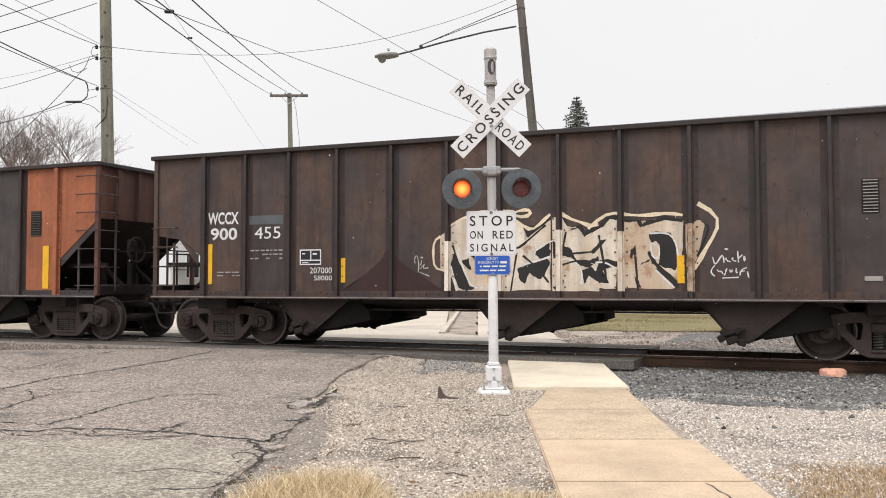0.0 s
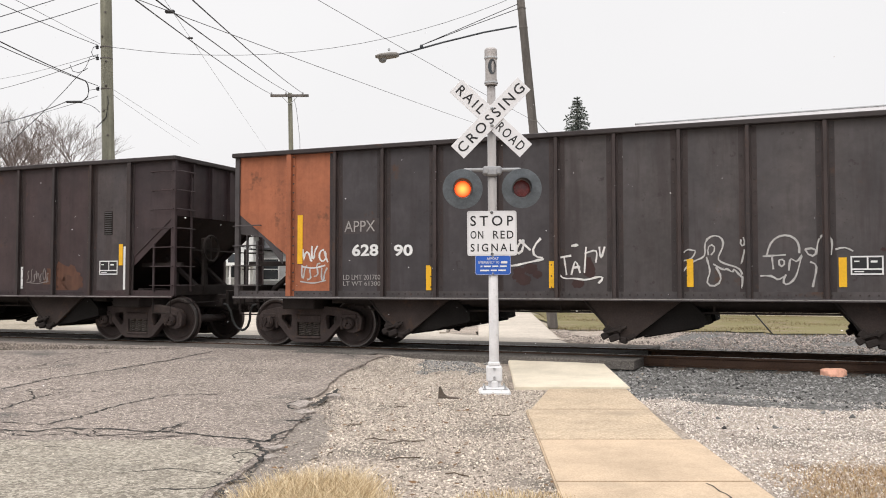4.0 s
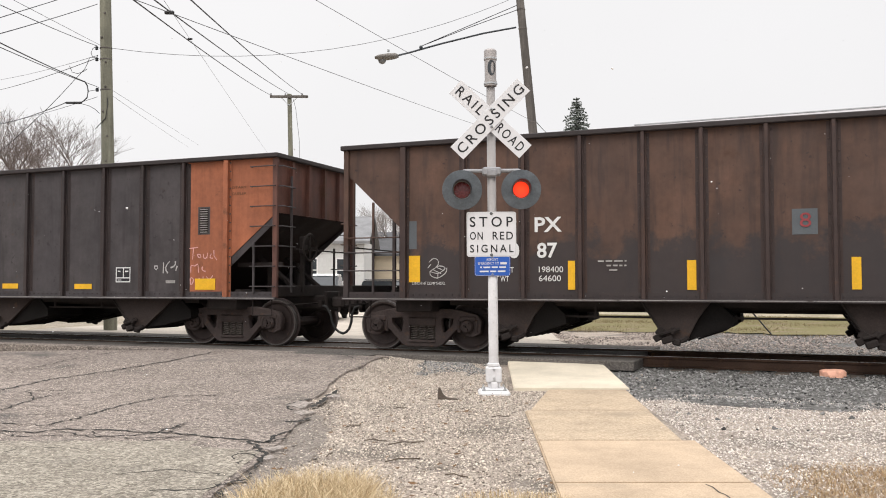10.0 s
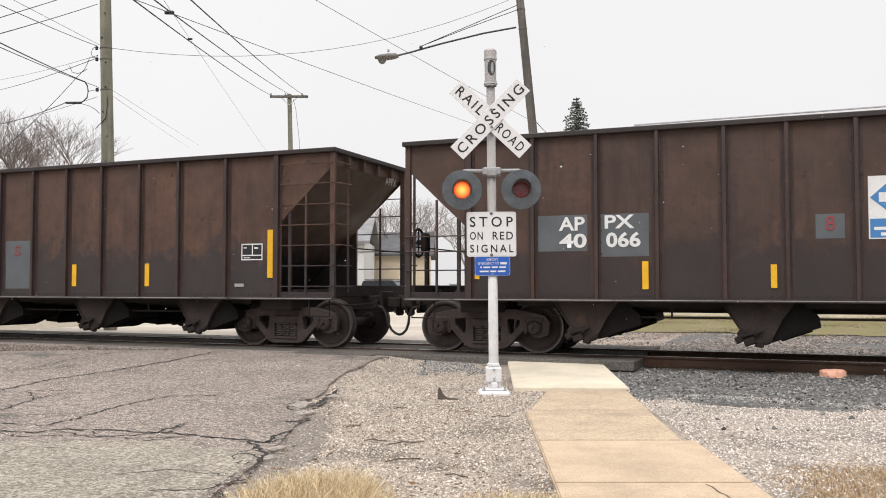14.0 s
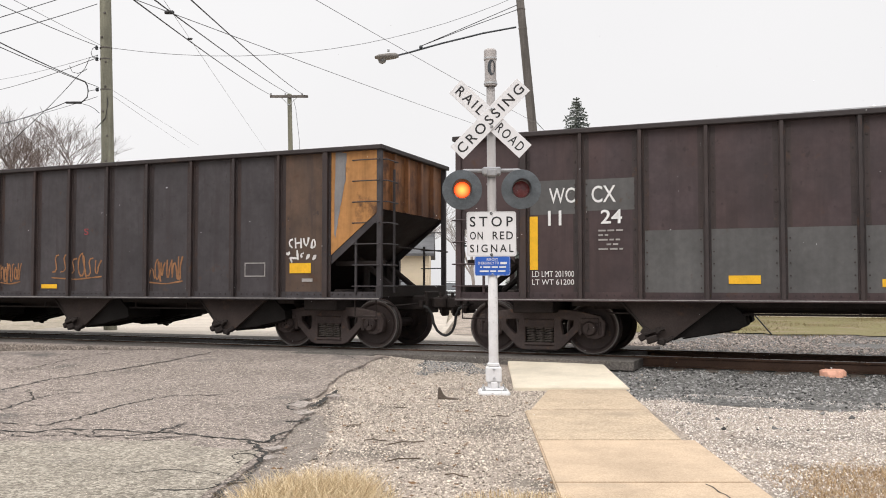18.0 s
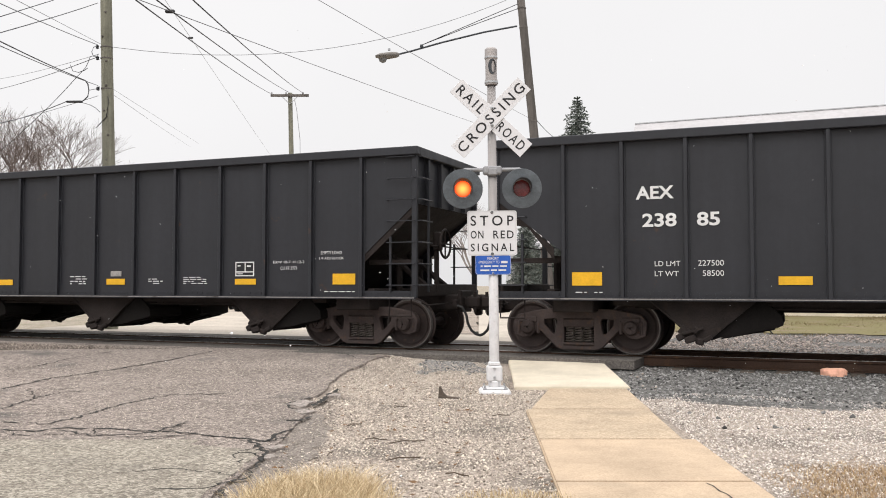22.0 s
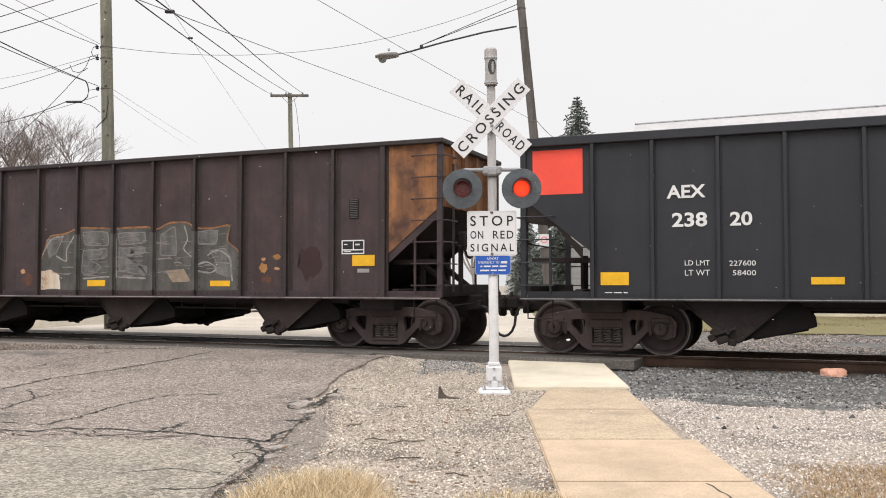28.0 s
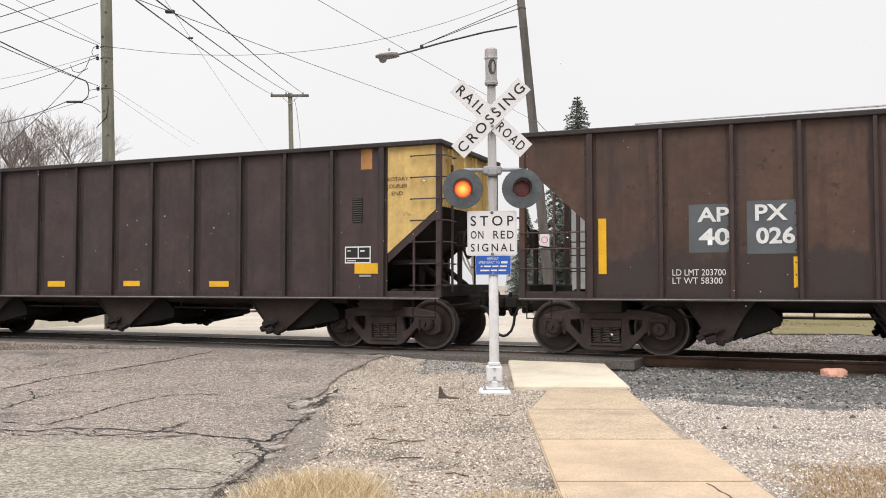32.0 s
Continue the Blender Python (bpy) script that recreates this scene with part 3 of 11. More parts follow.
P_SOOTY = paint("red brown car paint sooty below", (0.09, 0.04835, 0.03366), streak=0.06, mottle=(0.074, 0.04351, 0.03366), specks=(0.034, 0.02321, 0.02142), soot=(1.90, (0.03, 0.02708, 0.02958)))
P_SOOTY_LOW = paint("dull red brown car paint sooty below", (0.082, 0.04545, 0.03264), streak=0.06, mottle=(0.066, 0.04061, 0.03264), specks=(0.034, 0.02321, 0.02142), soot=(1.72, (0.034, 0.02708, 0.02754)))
P_SLATE = paint("dull slate car paint", (0.049, 0.04351, 0.04692), streak=0.06, mottle=(0.044, 0.03868, 0.04182), specks=(0.034, 0.02708, 0.02856))
P_PLUM_DARK = paint("sooty plum car paint", (0.038, 0.02611, 0.02856), streak=0.06, mottle=(0.047, 0.02901, 0.02958), specks=(0.026, 0.01837, 0.01836))
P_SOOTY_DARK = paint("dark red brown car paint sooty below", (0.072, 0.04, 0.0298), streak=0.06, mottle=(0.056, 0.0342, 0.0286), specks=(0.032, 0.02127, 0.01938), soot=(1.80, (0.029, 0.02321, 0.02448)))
RIB_DARK = paint("blackish rib paint", (0.034, 0.02708, 0.02754), mottle=(0.042, 0.02901, 0.02754), specks=(0.055, 0.03288, 0.02652))
RIB_BROWN = paint("dark brown rib paint", (0.05, 0.03094, 0.02754), mottle=(0.04, 0.02708, 0.0255), specks=(0.07, 0.03675, 0.0255))
P_BLACK = paint("clean black car paint", (0.0225, 0.0235, 0.0285), rough=0.5, streak=0.10, vary=0.12, amount=0.0)
P_ENDRED = paint("darker rust-spotted red end sheet paint", (0.135, 0.058, 0.042), streak=0.3, amount=0.08, mottle=(0.060, 0.034, 0.031))
SLOPE = material("sooty maroon slope plate", (0.024, 0.0165, 0.0155), 0.85, 0.0, vary=0.35, scale=2, stain=(0.05, 0.03, 0.024), stain_amount=0.06, spec=0.12)
P_ORANGE = paint("weathered orange end paint", (0.31, 0.105, 0.052), streak=0.16, amount=0.05)
P_OCHRE = paint("rust streaked ochre end paint", (0.39, 0.188, 0.063), streak=0.3, amount=0.11)
P_RUSTED = paint("heavily rusted ochre end paint", (0.33, 0.145, 0.058), streak=0.35, rust=(0.055, 0.028, 0.022), amount=0.16, mottle=(0.085, 0.042, 0.030))
P_TAN = paint("pale yellow end paint", (0.62, 0.43, 0.16), streak=0.15, amount=0.03)
UNDER = material("sooty black underframe", (0.028, 0.02272, 0.02142), 0.8, 0.1, vary=0.35, scale=3, stain=(0.035, 0.02611, 0.02244), stain_amount=0.1, bump=0.3, spec=0.15)
SILL_GLINT = material("sill edge highlight as pale colour", (0.26, 0.245, 0.24), 0.5, 0.3, vary=0.35, scale=1.3, stain=(0.05, 0.04, 0.036), stain_amount=0.10, bump=0)
CHORD = paint("sooty dark top rail paint", (0.032, 0.02514, 0.0255))
# near-black for the hopper doors and the added sheet behind the springs
PLATE_BLACK = material("coal black plate", (0.013, 0.0115, 0.011), 0.85, 0.0, vary=0.3, scale=3, spec=0.1)
CHUTE = material("dusty dark hopper plate", (0.04, 0.03094, 0.02856), 0.85, 0.0, vary=0.3, scale=2, stain=(0.07, 0.04351, 0.03264), stain_amount=0.08, spec=0.15)
TRUCK_IRON = material("dusty dark cast iron", (0.0696, 0.05338, 0.05018), 0.8, 0.2, vary=0.3, scale=5, stain=(0.12, 0.07252, 0.051), stain_amount=0.08, bump=0.3)
WHEEL_IRON = material("dull dark wheel steel", (0.0552, 0.04177, 0.03917), 0.6, 0.4, vary=0.25, scale=6, stain=(0.12, 0.07252, 0.051), stain_amount=0.06)
WHEEL_RIM = material("worn dull wheel rim", (0.13, 0.118, 0.112), 0.42, 0.6, vary=0.2, scale=8)
SPRING = material("dark coil spring steel", (0.13, 0.112, 0.10), 0.6, 0.3, vary=0.2)
YELLOW = material("yellow reflective strip", (0.72, 0.40, 0.02), 0.5, vary=0.1, bump=0, scale=5)
LETTER = material("white stencil paint", (0.66, 0.66, 0.66), 0.7, vary=0.1, scale=6, bump=0)
LETTER_DULL = material("dusty faded stencil paint", (0.30, 0.285, 0.275), 0.8, vary=0.25, scale=6, bump=0)
LETTER_RUST = material("dark faded stencil paint", (0.10, 0.055, 0.03), 0.8, vary=0.2, bump=0)
RED_SQUARE = material("bright coral red panel paint", (0.80, 0.085, 0.055), 0.6, vary=0.08, scale=2, bump=0)
PATCH_SLATE = material("slate grey paint-out patch", (0.095, 0.105, 0.115), 0.65, vary=0.12, scale=3, bump=0.05)
HOSE = material("black rubber hose", (0.03, 0.03, 0.03), 0.7, vary=0.2)

Y_NEAR = -HALF_W


def arc(cx, cz, r, a0, a1, k):
    return [(cx + r * math.cos(radians(a0 + (a1 - a0) * i / k)), cz + r * math.sin(radians(a0 + (a1 - a0) * i / k))) for i in range(k + 1)]


SIDEFRAME = cast("sideframe", [
    [(-1.12, 0.34), (-0.98, 0.28), (-0.86, 0.30), (-0.74, 0.42), (-0.66, 0.40), (-0.40, 0.13), (-0.30, 0.085), (0.30, 0.085), (0.40, 0.13), (0.66, 0.40), (0.74, 0.42), (0.86, 0.30),
     (0.98, 0.28), (1.12, 0.34), (1.14, 0.55), (1.06, 0.66), (0.80, 0.72), (0.55, 0.76), (-0.55, 0.76), (-0.80, 0.72), (-1.06, 0.66), (-1.14, 0.55)],
    [(-0.62, 0.60), (-0.40, 0.62), (-0.36, 0.56), (-0.40, 0.34), (-0.46, 0.33), (-0.62, 0.50)],
    [(0.62, 0.60), (0.62, 0.50), (0.46, 0.33), (0.40, 0.34), (0.36, 0.56), (0.40, 0.62)],
    [(-0.27, 0.19), (-0.27, 0.62), (0.27, 0.62), (0.27, 0.19)]], 0.12, TRUCK_IRON, bevel=0.012)


def wheelset_bm():
    bm = bmesh.new()
    for side in (-1, 1):
        prof = [(0.09, 0.10), (0.13, 0.10), (0.17, 0.05), (0.36, 0.035), (0.40, 0.0), (0.455, 0.0), (0.457, 0.02), (0.463, 0.10), (0.488, 0.118), (0.485, 0.145), (0.40, 0.145), (0.37, 0.08),
                (0.18, 0.10), (0.14, 0.19), (0.09, 0.19)]
        prof = [(r, side * (0.86 - h)) for r, h in prof]
        lathe(bm, prof, 36, "Y")
    tube(bm, (0, -1.0, 0), (0, 1.0, 0), 0.085, n=12)
    for side in (-1, 1):
        lathe(bm, [(0.05, side * 0.98), (0.125, side * 0.98), (0.125, side * 1.13), (0.10, side * 1.16), (0.02, side * 1.165)], 16, "Y")
        for k in range(3):
            a = 2 * math.pi * k / 3
            tube(bm, (0.06 * math.cos(a), side * 1.16, 0.06 * math.sin(a)), (0.06 * math.cos(a), side * 1.19, 0.06 * math.sin(a)), 0.022, n=6)
    return bm


def rim_bm():
    return lathe(bmesh.new(), [(0.430, -0.8625), (0.452, -0.8625), (0.4585, -0.85), (0.461, -0.80), (0.43, -0.80)], 40, "Y", True)


def springs_bm():
    pts = [(0.074 * math.cos(a * 0.9), 0.074 * math.sin(a * 0.9), 0.20 + 0.26 * a / 42) for a in range(43)]
    return pipe(bmesh.new(), pts, 0.013, 5)


def brake_bm():
    bm = bmesh.new()
    box(bm, -0.09, 0.09, -0.9, 0.9, 0.30, 0.42, 0.02)
    for sx in (-1, 1):
        for sy in (-0.75, 0.75):
            box(bm, sx * 0.36 - 0.05, sx * 0.36 + 0.05, sy - 0.06, sy + 0.06, 0.26, 0.56, 0.02)
        box(bm, sx * 0.33 - 0.03, sx * 0.33 + 0.03, -0.8, 0.8, 0.34, 0.42, 0.01)
    return bm


WHEELS = []


def truck(car, cx, number):
    tr = part("truck", lambda: boxes((-0.22, 0.22, -1.02, 1.02, 0.42, 0.70), (-0.30, 0.30, -0.35, 0.35, 0.55, 0.80), bevel=0.03), TRUCK_IRON, car, "dusty cast bogie", pos=(cx, 0, 0), key="bolster")
    for sy in (-1.0, 1.0):
        part("sideframe", SIDEFRAME, TRUCK_IRON, tr, pos=(0, sy, 0))
        for cx in (-0.16, 0.0, 0.16):
            part("coil_spring", springs_bm, SPRING, tr, pos=(cx, sy, 0), key="springs")
        # added black sheet: paints in the shade behind the springs and blocks the view
        part("inner_plate", lambda: boxes((-0.30, 0.30, -0.01, 0.01, 0.16, 0.62)), PLATE_BLACK, tr, pos=(0, sy * 0.88, 0), key="inner_plate")
        part("spring_plank", lambda: boxes((-0.27, 0.27, -0.09, 0.09, 0.46, 0.60), (-0.27, 0.27, -0.10, 0.10, 0.15, 0.20), bevel=0.015), TRUCK_IRON, tr, pos=(0, sy, 0), key="plank")
        for sx in (-0.89, 0.89):
            part("bearing_adapter", lambda: boxes((-0.16, 0.16, -0.10, 0.10, 0.08, 0.18), (-0.20, -0.14, -0.09, 0.09, -0.12, 0.12), (0.14, 0.20, -0.09, 0.09, -0.12, 0.12), bevel=0.02), TRUCK_IRON, tr,
                 pos=(sx, sy, 0.457), key="adapter")
    part("brake_beam", brake_bm, UNDER, tr, key="brake")
    for sx in (-0.89, 0.89):
        ws = part("wheelset", wheelset_bm, WHEEL_IRON, tr, "dull steel wheels on an axle", pos=(sx, 0, 0.457), smooth_it=False, key="wheelset")
        WHEELS.append((ws, number, sx))
        part("rim_face", rim_bm, WHEEL_RIM, tr, "worn dull rim", pos=(sx, 0, 0.457), key="rim")
    return tr


def chute_bm(hw, bottom, side):
    """One half of a hopper pocket: a steep front sheet, a short foot and a long back sheet."""
    a, b = sorted((side * 1.42, side * 0.30))
    return prism(bmesh.new(), [(-hw[0], 0.97), (-0.22, bottom + 0.20), (-0.12, bottom + 0.04), (0.20, bottom + 0.02), (hw[1] * 0.62, bottom + 0.36), (hw[1], 0.97)], a, b)


def chute_lip_bm(hw, bottom, side):
    """The rolled edges and the latch at the foot of a pocket."""
    bm = bmesh.new()
    y = side * 1.43
    pipe(bm, [(-hw[0], y, 0.95), (-0.23, y, bottom + 0.20), (-0.13, y, bottom + 0.03), (0.20, y, bottom + 0.01)], 0.022, 5)
    # a clenched cluster of hooks, shaft and links
    for k, (x, z, w, h, turn) in enumerate(((-0.20, 0.14, 0.16, 0.14, 35), (-0.26, 0.05, 0.11, 0.12, 60), (-0.10, 0.02, 0.18, 0.11, -20), (0.04, -0.02, 0.13, 0.10, 15), (0.16, 0.03, 0.14, 0.08, -30), (-0.02, 0.16, 0.10, 0.10, 45))):
        d = 0.05 + 0.02 * (k % 3)
        box(bm, -w / 2, w / 2, -d, d, -h / 2, h / 2, 0.018, Matrix.Translation((x, y - side * 0.02, bottom + z)) @ Matrix.Rotation(radians(turn), 4, "Y"))
    tube(bm, (-0.22, y - 0.05, bottom + 0.10), (0.10, y - 0.05, bottom + 0.20), 0.026, n=6)
    return bm


def door_bm(hw, bottom, side):
    """A discharge door and the pocket behind it, with a bent lower edge."""
    bm = bmesh.new()
    a, b = sorted((side * 1.34, side * 0.34))
    reach = hw[1] + 0.30
    prism(bm, [(0.10, bottom + 0.05), (0.22, bottom + 0.0), (0.34, bottom + 0.05), (reach * 0.55, bottom + 0.10), (reach * 0.60, bottom + 0.125), (reach - 0.06, bottom + 0.22), (reach + 0.02, bottom + 0.25), (reach, bottom + 0.40), (reach - 0.25, 0.93), (0.10, 0.93)], a, b)
    return bm


def door_rib_bm(hw, bottom):
    """A stiffener lying against the door's lower face."""
    reach = hw[1] + 0.30
    return prism(bmesh.new(), [(0.34, bottom + 0.04), (0.36, bottom + 0.02), (reach - 0.10, bottom + 0.18), (reach - 0.10, bottom + 0.215)], -0.03, 0.03)


def sill_bm():
    """A rolled bottom rail: an upstand, a shelf and a lip."""
    bm = bmesh.new()
    prof = [(0.0, 0.12), (-0.012, 0.12), (-0.012, 0.018), (-0.10, 0.018), (-0.10, -0.03), (-0.088, -0.03), (-0.088, 0.0), (0.0, 0.0)]
    a, b = [[bm.verts.new((x, y, z)) for y, z in prof] for x in (0.0, BODY)]
    n = len(prof)
    for k in range(n):
        bm.faces.new((a[k], b[k], b[(k + 1) % n], a[(k + 1) % n]))
    bm.faces.new(a), bm.faces.new(b)
    bmesh.ops.recalc_face_normals(bm, faces=bm.faces[:])
    return bm


KINDS = {
    "three_bay": dict(chutes=(3.45, 7.45, 11.25), hw=(0.62, 1.02), cut=(2.60, 1.68), ribs=[1.24, 2.22, 3.20, 4.23, 5.34, 6.42, 7.39, 8.42, 9.45, 10.55, 11.56, 12.58, 13.60], chord=0.085),
    "four_bay": dict(chutes=(3.2, 5.9, 8.85, 11.55), hw=(0.52, 0.60), cut=(3.27, 2.15), ribs=[1.22, 2.37, 3.45, 4.43, 5.46, 6.37, 7.33, 8.28, 9.23, 10.22, 11.20, 12.34, 13.50], chord=0.085),
    "black": dict(chutes=(3.35, 7.375, 11.4), hw=(0.75, 0.95), cut=(2.66, 1.70), ribs=[1.24, 2.21, 3.22, 4.20, 5.29, 6.39, 7.40, 8.43, 9.46, 10.55, 11.58, 12.59, 13.65], chord=0.15),
}
SILL = 0.955


def hopper_car(number, kind, top, body, label, left=None, right=None, double=(), panels=None):
    """One open coal hopper car; left and right are paints of its end bays, panels overrides the paint of single bays."""
    K = KINDS[kind]
    panels = dict(panels or {})
    car = empty("hopper_car", Matrix.Identity(4), label, "freight car", "hopper cars of the train")
    ribs = K["ribs"]
    edges = [0.0] + ribs + [BODY]
    zc, zr = K["cut"]
    lift = 0.20 if kind == "four_bay" else 0.0
    lz = top - 0.03
    if left:
        panels.setdefault(0, left)
    if right:
        panels.setdefault(len(edges) - 2, right)
    # side sheets, bay by bay, the near side first
    for i, (a, b) in enumerate(zip(edges, edges[1:])):
        mat = panels.get(i, body)
        if i == 0:
            out = lambda: prism(bmesh.new(), [(0.02, lz), (0.02, zc), (b, zr), (b, lz)], 0, 0.012)
            part("side_panel", out, mat, car, "cut-back end bay" if mat is body else "painted end bay", pos=(0, Y_NEAR, 0), key=("p0", kind, top))
        elif i == len(edges) - 2:
            out = lambda: prism(bmesh.new(), [(a, lz), (a, zr + lift), (BODY - 0.02, zc + lift), (BODY - 0.02, lz)], 0, 0.012)
            part("side_panel", out, mat, car, "cut-back end bay" if mat is body else "painted end bay", pos=(0, Y_NEAR, 0), key=("p1", kind, top))
        else:
            part("side_panel", lambda: boxes((0, b - a, 0, 0.012, SILL + 0.10, lz)), mat, car, "" if mat is body else "repainted bay", pos=(a, Y_NEAR, 0), key=("pm", kind, top, round(b - a, 3)))
    far = bmesh.new()
    prism(far, [(0.02, lz), (0.02, zc), (edges[1], zr), (edges[1], SILL), (edges[-2], SILL), (edges[-2], zr + lift), (BODY - 0.02, zc + lift), (BODY - 0.02, lz)], 0, 0.012)
    part("far_side", far, body, car, pos=(0, HALF_W - 0.012, 0))
    # ribs with a flange on either side, darker than the coloured bays
    for i, r in enumerate(ribs):
        wide = i in (0, 12) and kind != "black" or i in double
        w = 0.095 if wide else 0.055
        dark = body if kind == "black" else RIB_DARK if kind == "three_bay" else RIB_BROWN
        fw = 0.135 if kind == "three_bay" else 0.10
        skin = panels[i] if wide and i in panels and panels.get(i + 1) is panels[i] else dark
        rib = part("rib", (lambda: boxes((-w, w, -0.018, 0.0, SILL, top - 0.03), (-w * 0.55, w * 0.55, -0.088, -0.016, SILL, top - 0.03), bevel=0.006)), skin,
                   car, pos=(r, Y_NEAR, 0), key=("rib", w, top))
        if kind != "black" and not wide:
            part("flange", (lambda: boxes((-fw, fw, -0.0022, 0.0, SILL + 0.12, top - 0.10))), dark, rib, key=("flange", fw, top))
            tagged(part("rivets", (lambda: boxes(*[(x - 0.011, x + 0.011, -0.016, 0.0, z, z + 0.022) for z in steps(SILL + 0.18, top - 0.18, 0.19) for x in (-fw * 0.72, fw * 0.72)])), dark, rib, key=("flange_riv", fw, top)), kind="stuff")
        if wide:
            riv = part("rivets", (lambda: boxes(*[(x - 0.012, x + 0.012, -0.034, -0.016, z, z + 0.024) for z in steps(SILL + 0.12, top - 0.15, 0.17) for x in (-w * 0.8, w * 0.8)])), body, rib, key=("riv", w, top))
            tagged(riv, kind="stuff")
    for r in ribs:
        part("rib", lambda: boxes((-0.05, 0.05, 0, 0.08, SILL, top - 0.03)), body, car, pos=(r, HALF_W, 0), key=("ribf", top))
    # top chord round the open top, side sills, end sills
    ch = K["chord"]
    part("top_chord", boxes((-0.04, BODY + 0.04, Y_NEAR - 0.105, Y_NEAR + 0.03, top - ch, top), (-0.04, BODY + 0.04, HALF_W - 0.03, HALF_W + 0.105, top - ch, top),
                            (-0.04, 0.08, Y_NEAR + 0.03, HALF_W - 0.03, top - ch, top), (BODY - 0.08, BODY + 0.04, Y_NEAR + 0.03, HALF_W - 0.03, top - ch, top), bevel=0.012), CHORD if kind != "black" else body, car, "rolled top rail of the open body")
    part("side_sill", lambda: sill_bm(), body, car, "flanged bottom rail", pos=(0, Y_NEAR, SILL), key=("sill", "n"))
    # the sill's bright edge line: a highlight put in as a pale strip
    part("worn_edge", lambda: boxes((0.02, BODY - 0.02, -0.104, -0.1005, -0.012, 0.004)), SILL_GLINT, car, "highlight on the lower edge, put in as a pale strip", pos=(0, Y_NEAR, SILL), key="worn_edge")
    part("side_sill", lambda: boxes((0.0, BODY, -0.02, 0.10, 0, 0.12), bevel=0.004), body, car, pos=(0, HALF_W, SILL), key=("sill", "f"))
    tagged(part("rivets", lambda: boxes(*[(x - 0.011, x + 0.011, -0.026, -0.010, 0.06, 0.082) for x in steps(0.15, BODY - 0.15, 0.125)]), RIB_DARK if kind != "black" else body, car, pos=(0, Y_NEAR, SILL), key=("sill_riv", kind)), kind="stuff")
    # ends: vertical sheet above, slope sheet running in under the load
    for flip, cc in ((0, left), (1, right)):
        X = (lambda v: BODY - v) if flip else (lambda v: v)
        zc, zr = K["cut"][0] + lift * flip, K["cut"][1] + lift * flip
        e = bmesh.new()
        box(e, *sorted((X(0.10), X(0.115))), Y_NEAR + 0.012, HALF_W - 0.012, zc, top - 0.02)
        for yy in (-0.95, -0.32, 0.32, 0.95):
            box(e, *sorted((X(0.02), X(0.10))), yy - 0.04, yy + 0.04, zc, top - 0.02)
        # end sheets of orange and ochre ends take a darker paint than the bays
        part("end_sheet", e, P_ENDRED if cc is P_ORANGE else P_RUSTED if cc is P_OCHRE else cc or body, car)
        e = bmesh.new()
        x_in = 2.4 if kind != "four_bay" else 2.6
        prism(e, [(X(0.11), zc + 0.02), (X(0.11), zc - 0.02), (X(x_in), 0.98), (X(x_in), 1.04)], Y_NEAR + 0.014, HALF_W - 0.014)
        part("slope_sheet", e, SLOPE if kind == "three_bay" else body if kind == "four_bay" else UNDER, car, "dark sloping floor sheet")
        out = [(X(0.05), zc + 0.03), (X(0.05), zc - 0.17), (X(1.06), zr - 0.10), (X(1.06), zr + 0.10)]
        open_end = kind == "four_bay"
        if not open_end and not flip:
            out[1:3] = [(X(0.05), zc - 0.42), (X(0.60), zc - 0.50), (X(1.06), zr - 0.10)]
        if not open_end:
            part("slope_flange", prism(bmesh.new(), out, Y_NEAR + 0.016, Y_NEAR + 0.03), body if kind != "black" else UNDER, car, "edge plate of the sloping floor")
            part("end_beam", boxes((*sorted((X(0.10), X(1.12))), Y_NEAR + 0.30, Y_NEAR + 0.38, SILL + 0.60, SILL + 0.69), bevel=0.008), UNDER, car)
        else:
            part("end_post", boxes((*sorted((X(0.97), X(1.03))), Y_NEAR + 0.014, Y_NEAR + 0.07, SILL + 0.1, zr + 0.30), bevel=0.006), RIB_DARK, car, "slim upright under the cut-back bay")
        # bolster, centre brace, end sill
        e = bmesh.new()
        box(e, *sorted((X(0.0), X(0.16))), Y_NEAR + 0.02, HALF_W - 0.02, SILL + 0.02, SILL + 0.24, 0.015)
        box(e, *sorted((X(1.0), X(1.7))), Y_NEAR + 0.1, HALF_W - 0.1, 0.72, 0.96, 0.02)
        for yy in (-0.5, 0.5):
            if kind == "three_bay" or (kind == "black" and flip):
                tube(e, (X(0.15), yy, SILL + 0.1), (X(1.1), yy, zr + 0.1), 0.06, n=6)
            if not open_end:
                tube(e, (X(0.85), yy, SILL), (X(0.85), yy, zr), 0.07, n=6)
        box(e, *sorted((X(0.9), X(1.05))), Y_NEAR + 0.1, HALF_W - 0.1, SILL, SILL + 0.16, 0.02)
        part("end_sill", e, UNDER, car, "end beam and bracing")
        # corner post and ladders, near and far
        body_e = cc or body
        for side, yy in ((-1, Y_NEAR), (1, HALF_W)):
            part("corner_post", boxes((*sorted((X(0.0), X(0.10))), yy - 0.04, yy + 0.04, SILL, top - 0.05), bevel=0.008), P_ENDRED if cc is P_ORANGE and flip else body, car)
            lx = 0.59 if open_end else 0.50
            lad = part("ladder", boxes((*sorted((X(lx), X(lx + 0.04))), yy - 0.03 * side * -1 - 0.02, yy - 0.03 * side * -1 + 0.02, SILL + 0.1, zr + (0.55 if open_end else 0.35)), bevel=0.005), body, car, "side ladder")
            for z in (1.457, 1.785, 2.055) if open_end and not flip else [SILL + 0.22 + k * 0.385 for k in range(7 if flip else 4)]:
                rung = bmesh.new()
                yo = yy + side * 0.075
                pipe(rung, [(X(0.03), yy, z), (X(0.03), yo, z), (X(1.14 if open_end else 0.58), yo, z), (X(1.14 if open_end else 0.58), yy, z)], 0.012, 5)
